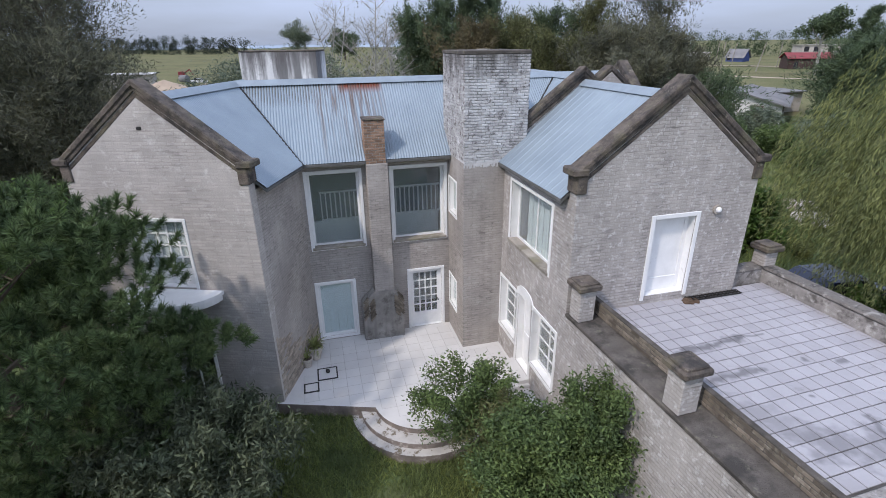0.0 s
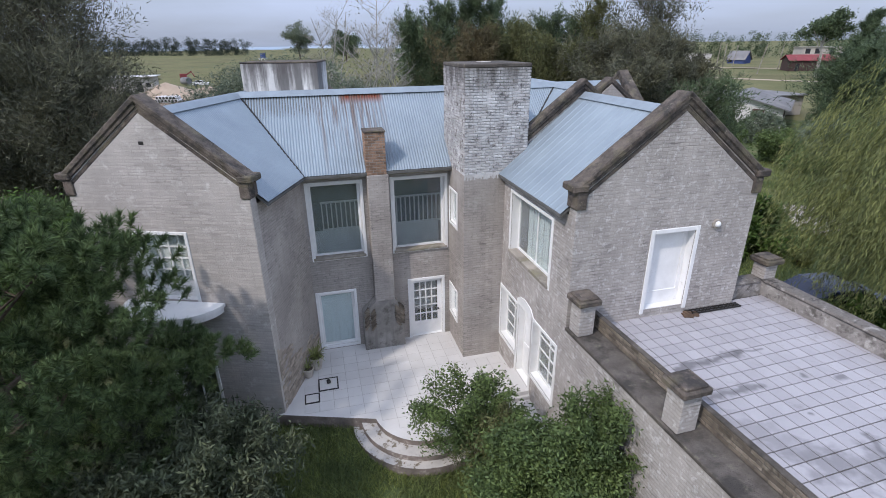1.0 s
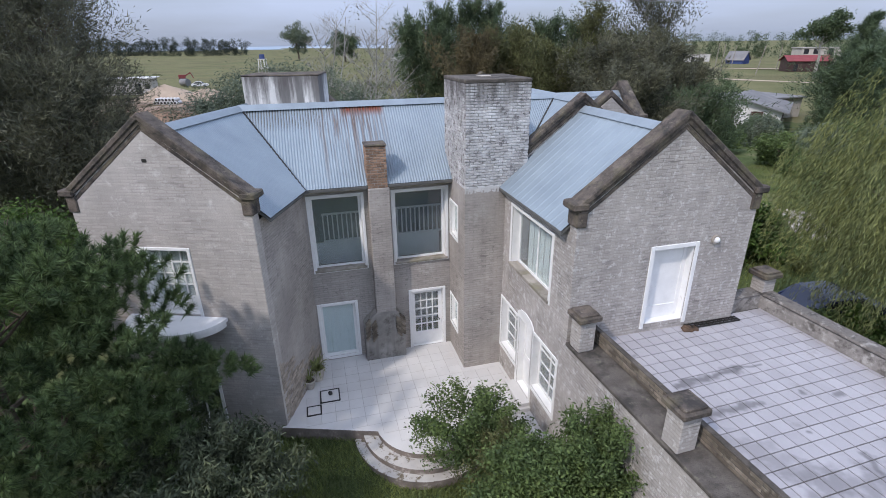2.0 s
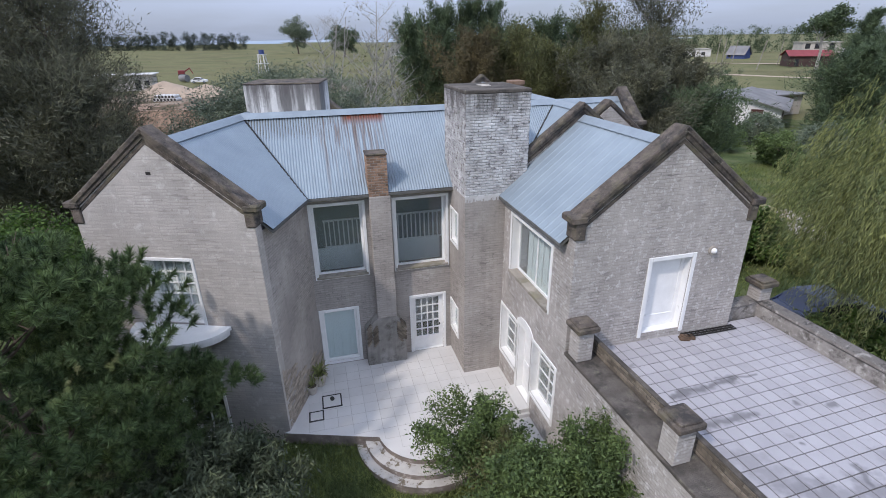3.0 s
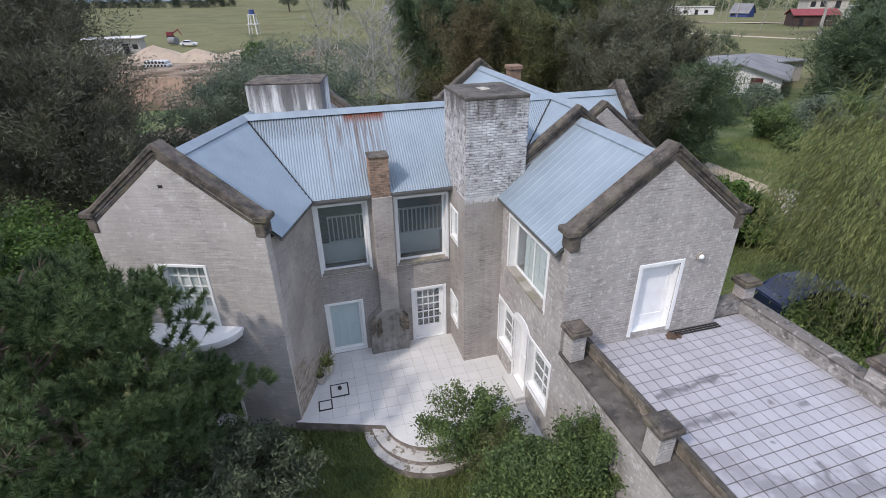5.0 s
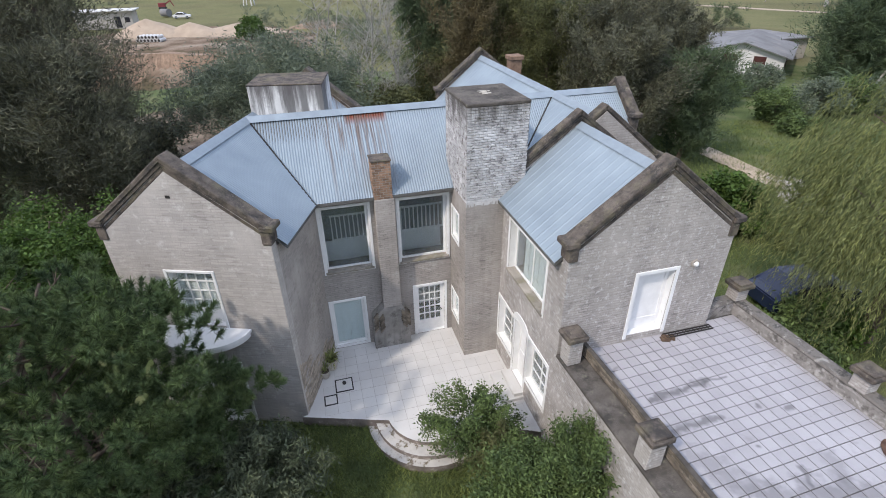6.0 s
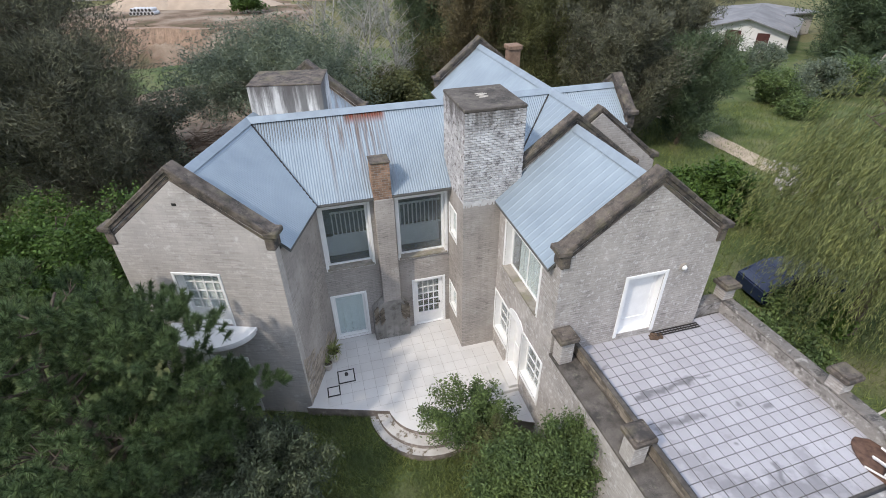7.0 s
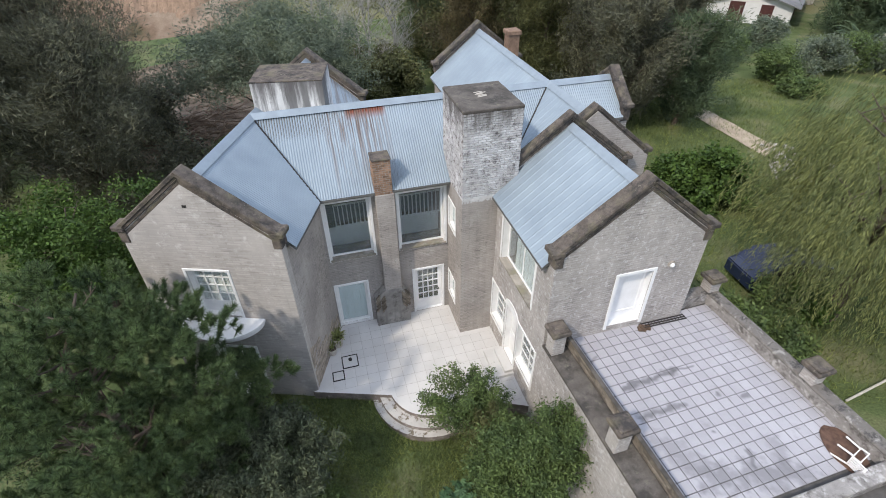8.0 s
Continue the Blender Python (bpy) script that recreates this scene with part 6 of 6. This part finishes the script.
# palm by the lawn
palm = thing("palm_tree", pose(37.5, 50.5, -0.45), "low feathery palm across the lawn", "palm")
b = B()
rod(b, (0, 0, 0), (0, 0, 1.2), 0.3, 0.25, 9)
part("trunk", b, M_BARK, palm)
rng = np.random.default_rng(9)
for i in range(22):
    a, up, ln = rng.random() * 6.28, 0.5 + 1.1 * rng.random(), 2.6 + rng.random()
    vs = []
    for k in np.arange(0.1, 1.0, 0.03):
        r = ln * k
        p = np.array((math.cos(a) * r, math.sin(a) * r, 1.2 + up * r - 0.28 * r * r))
        for sg in (-1, 1):
            sd = np.array((-math.sin(a), math.cos(a), -0.3)) * sg * 0.5 * math.sin(math.pi * min(1, k + 0.1))
            fw = np.array((math.cos(a), math.sin(a), 0)) * 0.15
            vs += [p, p + sd * 0.5 + fw * 0.5 + (0, 0, 0.03), p + sd + fw, p + sd * 0.5 + fw * 1.1]
    v = np.array(vs)
    soup("frond", v, np.arange(len(v)).reshape(-1, 4), M_CYP, palm)


# ---- small things on the terrace ----
def pot(x, y, r, h, label, straps, seed):
    rng = np.random.default_rng(seed)
    t = thing("plant_pot", pose(x, y, PZ + 0.01), label, "plant pot", "terrace pots")
    b = B()
    prof = [(r * 0.62, 0), (r * 0.85, h * 0.45), (r, h * 0.85), (r * 1.08, h * 0.87), (r * 1.08, h), (r * 0.92, h), (r * 0.88, h * 0.86), (0.001, h * 0.84)]
    rings = []
    for rr, z in prof:
        rings.append([b.verts.new((rr * math.cos(2 * math.pi * i / 18), rr * math.sin(2 * math.pi * i / 18), z)) for i in range(18)])
    for a, c in zip(rings, rings[1:]):
        for i in range(18):
            b.faces.new((a[i], a[(i + 1) % 18], c[(i + 1) % 18], c[i]))
    part("pot", b, M_TERRA, t)
    b = B()
    rod(b, (0, 0, h * 0.8), (0, 0, h * 0.87), r * 0.86, r * 0.86, 14)
    part("soil", b, M_BARK, t)
    vs = []
    for i in range(straps):
        a, up, ln = rng.random() * 6.28, 0.5 + 1.6 * rng.random(), (0.3 + 0.22 * rng.random())
        s = np.array((-math.sin(a), math.cos(a), 0)) * 0.018
        q = [np.array((math.cos(a) * ln * k * 0.8, math.sin(a) * ln * k * 0.8, h * 0.85 + ln * (up * k - 0.9 * k * k))) for k in (0, 0.35, 0.7, 1)]
        for c, d, w0, w1 in ((q[0], q[1], 1, 1), (q[1], q[2], 1, 0.7), (q[2], q[3], 0.7, 0.05)):
            vs += [c - s * w0, c + s * w0, d + s * w1, d - s * w1]
    v = np.array(vs)
    soup("foliage", v, np.arange(len(v)).reshape(-1, 4), M_SPIKY, t)


pot(-4.45, 12.72, 0.22, 0.44, "pale terracotta pot with a spiky yellow-green plant", 60, 1)
pot(-4.58, 12.30, 0.17, 0.3, "small pale pot with a few dry leaves", 14, 2)
for x, y, w in ((-3.89, 11.96, 0.58), (-4.17, 11.30, 0.42)):
    t = thing("manhole_cover", HM @ Matrix.Translation(HM.inverted() @ Vector((x, y, PZ + 0.008))), "dark-edged tiled inspection cover set in the terrace", "manhole cover", "inspection covers")
    b = B()
    h = w / 2
    for lo, hi in (((-h, -h), (h, -h + 0.04)), ((-h, h - 0.04), (h, h)), ((-h, -h + 0.04), (-h + 0.04, h - 0.04)), ((h - 0.04, -h + 0.04), (h, h - 0.04))):
        box(b, (*lo, 0.0), (*hi, 0.018))
    part("rim", b, M_IRON, t)
    b = B()
    box(b, (-h + 0.04, -h + 0.04, 0.0), (h - 0.04, h - 0.04, 0.012))
    part("lid", b, M_PATIO, t)
t = thing("stone", pose(-3.90, 12.01, PZ + 0.07), "small dark stone lying on the inspection cover", "stone")
b = B()
bmesh.ops.create_icosphere(b, subdivisions=2, radius=0.08)
for v in b.verts:
    v.co *= 0.85 + 0.3 * noise.noise(v.co * 9)
part("stone_body", b, M_IRON, t)

# broad-leaved plants and grass in the courtyard
rng = np.random.default_rng(5)
for i, (x, y, h) in enumerate(((0.55, 6.5, 1.0), (1.3, 6.2, 1.2), (0.1, 7.0, 0.7), (2.0, 6.0, 1.1))):
    t = thing("broadleaf_plant", pose(x, y, -0.42), "blue-green plant with broad lobed leaves", "plant", "broad-leaved plants")
    b = B()
    vs = []
    for k in range(24):
        a, e = rng.random() * 6.28, 0.2 + 0.5 * rng.random()
        o = Vector((math.cos(a) * e, math.sin(a) * e, h * (0.5 + 0.5 * rng.random())))
        rod(b, (0, 0, 0), o, 0.012, 0.008, 4)
        up = Vector((rng.normal() * 0.3, rng.normal() * 0.3, 1)).normalized()
        sx = up.cross(Vector((math.cos(a), math.sin(a), 0))).normalized()
        sy = up.cross(sx)
        for f in range(7):
            an = a + (f - 3) * 0.62
            d = sx * math.cos(an) + sy * math.sin(an)
            s = up.cross(d)
            ln = 0.24 * (1 - 0.06 * abs(f - 3))
            vs += [o, o + d * ln * 0.55 + s * 0.05, o + d * ln - up * 0.04, o + d * ln * 0.55 - s * 0.05]
    part("stems", b, M_BUSH, t)
    v = np.array([tuple(q) for q in vs])
    soup("leaves", v, np.arange(len(v)).reshape(-1, 4), M_FATSIA, t)


def grass(n, box_, seed, size, label, keep=None):
    rng = np.random.default_rng(seed)
    x = box_[0] + (box_[2] - box_[0]) * rng.random(n)
    y = box_[1] + (box_[3] - box_[1]) * rng.random(n)
    ok = np.array([keep is None or keep(a, c) for a, c in zip(x, y)])
    x, y = x[ok], y[ok]
    n = len(x)
    z = np.array([ground_z(a, c) for a, c in zip(x, y)])
    o = np.stack([x, y, z], axis=1)
    a = rng.random(n) * 6.28
    s = np.stack([np.cos(a), np.sin(a), np.zeros(n)], axis=1) * size * 0.07
    tip = o + np.stack([rng.normal(size=n) * 0.5, rng.normal(size=n) * 0.5, 0.6 + 0.7 * rng.random(n)], axis=1) * size
    v = np.stack([o - s, o + s, tip], axis=1).reshape(-1, 3)
    ob = soup("grass", v, np.arange(len(v)).reshape(-1, 3), M_GRASS, kind="stuff")
    tagged(ob, label, "grass")


def off_house(x, y):
    q = HM.inverted() @ Vector((x, y, 0))
    p = LM.inverted() @ Vector((x, y, 0))
    if q.x > -0.2 and q.x < 5.9 and q.y > -7.3:
        return False
    if -4.5 < p.x < 0.1 and p.y > -0.1:
        return False
    return not (-5.2 < x < 2.6 and y > 10.75 - 0.0) and math.hypot(x + 1.0, y - 11.2) > 1.95


grass(70000, (-6.5, 3.5, 4.0, 11.0), 1, 0.16, "rough lawn grass in front of the terrace", off_house)
grass(60000, (8.4, 11.0, 26.0, 44.0), 2, 0.2, "rough lawn grass beside the house", lambda x, y: (HM.inverted() @ Vector((x, y, 0))).x > 6.2)

# ---- things on the annex roof ----
rnd0 = random.Random(3)
t = thing("rusty_sheet", pose(9.0, 7.0, 3.322, 0, 0, 8), "curled rusty brown sheet lying on the roof terrace", "sheet")
b = B()
pts = []
for i in range(20):
    a = 2 * math.pi * i / 20
    k = 1 + 0.15 * noise.noise((math.cos(a) * 2, math.sin(a) * 2, 4))
    pts.append((0.4 * k * math.cos(a), 0.66 * k * math.sin(a), 0.02 + 0.02 * math.sin(3 * a)))
slab(b, pts, (0, 0, 0.015))
part("sheet_body", b, M_RUST, t)


def fallen_chair(m):
    t = thing("plastic_chair", m, "white plastic garden chair lying overturned on the roof", "chair")
    b = B()
    box(b, (-0.22, -0.22, 0.40), (0.22, 0.22, 0.43), 0.012)
    part("seat", b, M_PLASTIC, t)
    for sx in (-0.2, 0.2):
        for sy in (-0.2, 0.2):
            b = B()
            beam(b, (sx * 1.15, sy * 1.2, 0.0), (sx, sy, 0.41), 0.045, 0.03, (0, 1, 0))
            part("leg", b, M_PLASTIC, t)
        b = B()
        beam(b, (sx * 1.15, -0.2, 0.64), (sx * 1.15, 0.2, 0.64), 0.05, 0.03)
        beam(b, (sx * 1.15, -0.2, 0.41), (sx * 1.15, -0.2, 0.64), 0.04, 0.03, (0, 1, 0))
        part("armrest", b, M_PLASTIC, t)
    b = B()
    for k in range(5):
        beam(b, (-0.16 + 0.08 * k, 0.22, 0.43), (-0.16 + 0.08 * k, 0.3, 0.82), 0.05, 0.02, (0, 1, 0))
    beam(b, (-0.2, 0.31, 0.84), (0.2, 0.31, 0.84), 0.05, 0.07)
    part("backrest", b, M_PLASTIC, t)


lie = Matrix(((0, -0.66, 0.43, 8.74), (0, -0.43, -0.66, 6.98), (0.79, 0, 0, 3.545), (0, 0, 0, 1)))     # on its side
fallen_chair(lie)
t = thing("iron_grating", HM @ pose(3.75, -0.13, 3.335), "narrow rusty iron grating lying at the gable's foot", "grating")
for k in (-0.08, 0.0, 0.08):
    b = B()
    box(b, (-0.75, k - 0.012, 0), (0.75, k + 0.012, 0.03))
    part("rail", b, M_IRON, t)
for i in range(14):
    b = B()
    box(b, (-0.72 + i * 0.11, -0.09, 0.03), (-0.705 + i * 0.11, 0.09, 0.042))
    part("rung", b, M_IRON, t)
heap_ob = B()
for i in range(30):
    a, r = rnd0.random() * 6.28, rnd0.random() ** 0.5
    s_ = 0.02 + 0.04 * rnd0.random()
    box(heap_ob, (-s_, -s_, -s_ * 0.5), (s_, s_, s_ * 0.6), s_ * 0.3, HM @ pose(3.05 + 0.2 * r * math.cos(a), -0.2 + 0.1 * r * math.sin(a), 3.335, 0, 0, rnd0.random() * 90))
tagged(part("dirt_pile", heap_ob, M_DIRT), "small brown pile of leaf dirt at the gable's foot", "dirt", kind="stuff")
t = thing("garden_pipe", pose(14.6, 11.6, 0.2), "pale pipe lying across the garden edge", "pipe")
b = B()
rod(b, (-1.6, -0.7, -0.3), (2.4, 1.0, 0.3), 0.04, 0.04, 8)
part("pipe_wall", b, M_TERRA, t)

# ---- pieces: bricks and tiles ----
def piece_mesh(name, size, bevel, material):
    bm = B()
    s = Vector(size) / 2
    box(bm, -s, s, bevel)
    me = bpy.data.meshes.new(name)
    bm.to_mesh(me)
    bm.free()
    me.materials.append(material)
    return me


def piece(name, me, parent, m):
    ob = new(name, me)
    ob.parent = parent
    ob.matrix_basis = m
    return ob


def courses(a0, a1, z0, z1, ln=0.24, hh=0.075):
    """Running-bond brick places: along, height, length."""
    out = []
    k = 0
    z = z0 + hh / 2
    while z < z1 - hh * 0.3:
        a = a0 + (0 if k % 2 else -ln / 2)
        while a < a1:
            s0, s1 = max(a, a0), min(a + ln, a1)
            if s1 - s0 > 0.04:
                out.append(((s0 + s1) / 2, z, s1 - s0))
            a += ln
        z += hh
        k += 1
    return out


rnd = random.Random(12)
me_full = {}


def bricks(parent, axis, face, places, material, tag, depth=0.09, proud=0.006, keep=1.0):
    for a, z, ln in places:
        if rnd.random() > keep:
            continue
        key = (tag, axis, round(ln, 2))
        if key not in me_full:
            sz = (ln - 0.014, depth, 0.062) if axis == "u" else (depth, ln - 0.014, 0.062)
            me_full[key] = piece_mesh("brick", sz, 0.006, material)
        w = face + depth / 2 - proud - 0.008 * rnd.random()
        p = (a, w, z) if axis == "u" else (w, a, z)
        piece("brick", me_full[key], parent, pose(*p, rnd.uniform(-1, 1), rnd.uniform(-1, 1), rnd.uniform(-1, 1)))


# white chimney: front bricks one by one, the side ones joined
bricks(stack, "u", CV0, courses(CU0, CU1, 6.0, CTOP - 0.11), M_WBRICK, "w")
b_v, b_f = [], []
unit = np.array([(-1, -1, -1), (1, -1, -1), (1, 1, -1), (-1, 1, -1), (-1, -1, 1), (1, -1, 1), (1, 1, 1), (-1, 1, 1)], float) / 2
uf = np.array([(0, 3, 2, 1), (4, 5, 6, 7), (0, 1, 5, 4), (1, 2, 6, 5), (2, 3, 7, 6), (3, 0, 4, 7)])
for face in (CU0 + 0.04, CU1 - 0.04):
    for a, z, ln in courses(CV0, CV1, 6.0, CTOP - 0.11):
        b_v.append(unit * (0.09, ln - 0.014, 0.062) + (face + rnd.uniform(-0.004, 0.004), a, z))
        b_f.append(uf + 8 * (len(b_v) - 1))
soup("bricks", np.concatenate(b_v), np.concatenate(b_f), mat("flaking_white_brick_side", (0.5, 0.49, 0.485), 0.9, var=0.12, scale=2.0, bump=0.8, island=0.22, patch=((0.2, 0.18, 0.17), 0.53, 0.58, 7.0), patch2=((0.66, 0.65, 0.65), 0.52, 0.6, 2.6), world_space=True, grime=((0.09, 0.08, 0.075), 7.5, 8.85)), stack, "stuff")
# bare brick top of the slim flue
bricks(fstack, "u", 5.24, courses(-3.82, -3.24, 5.9, 7.1, 0.2), M_RBRICK, "r")
bricks(fstack, "v", -3.81, courses(5.24, 5.8, 5.9, 7.1, 0.2), M_RBRICK, "r")
bricks(fstack, "v", -3.25 - 0.08, courses(5.24, 5.8, 5.9, 7.1, 0.2), M_RBRICK, "r")
# upstand of the annex
up_parent = [o for o in annex.children if o.name.startswith("parapet")][0]
bricks(up_parent, "v", 0.5, courses(-7.0, -0.05, 3.42, 3.72), M_MOSSBRICK, "o")


# exposed courses at the foot of the left wing's inner wall
def l_bricks():
    par = [o for o in house.children if o.name.startswith("wall")][11]
    me = {}
    for a, z, ln in courses(0.1, 2.95, 0.02, 2.2):
        edge_ = 1.9 - 0.4 * a + 0.5 * noise.noise((a * 2, z * 2, 8))
        if z > edge_ or rnd.random() > 0.85:
            continue
        k = round(ln, 2)
        if k not in me:
            me[k] = piece_mesh("brick", (0.06, ln - 0.014, 0.06), 0.006, M_OLDBRICK)
        piece("brick", me[k], par, L2H @ pose(-0.022 + 0.004 * rnd.random(), a, z, 0, 0, rnd.uniform(-2, 2)))


l_bricks()

# roof terrace tiles
me_t = piece_mesh("tile", (0.282, 0.282, 0.02), 0.004, M_TILE)
me_e = piece_mesh("tile", (0.085, 0.282, 0.02), 0.004, M_TILE)
for j in range(18):
    for i in range(17):
        u, v = 0.6 + 0.3 * i + (0.15 if i < 16 else 0.05), -0.17 - 0.3 * j
        piece("tile", me_t if i < 16 else me_e, roof_floor, pose(u, v, 3.308 + rnd.uniform(-0.001, 0.001), rnd.uniform(-0.15, 0.15), rnd.uniform(-0.15, 0.15), rnd.uniform(-0.3, 0.3)))


# garden terrace tiles, in line with the main wall
def inside(p):
    hit = False
    for a, c in zip(OUTLINE, OUTLINE[1:] + OUTLINE[:1]):
        if (a.y > p.y) != (c.y > p.y) and p.x < (c.x - a.x) * (p.y - a.y) / (c.y - a.y) + a.x:
            hit = not hit
    return hit


me_p = piece_mesh("tile", (0.388, 0.388, 0.016), 0.004, M_PATIO)
slab_ob = [o for o in patio.children if o.name.startswith("slab")][0]
cells = []
for i in range(-18, 1):
    for j in range(-3, 15):
        c = Vector((0.4 * i, 0.4 * j, 0))
        if all(inside(HM @ (c + Vector((sx * 0.2, sy * 0.2, 0)))) for sx in (-1, 1) for sy in (-1, 1)):
            piece("tile", me_p, slab_ob, HM @ pose(c.x, c.y, rnd.uniform(-0.001, 0.001)))
            cells.append(c)
b = B()
for c in cells:
    b.faces.new([b.verts.new(HM @ (c + Vector((sx * 0.2, sy * 0.2, 0.003)))) for sx, sy in ((-1, -1), (1, -1), (1, 1), (-1, 1))])
part("joint_bed", b, M_PJOINT, patio)
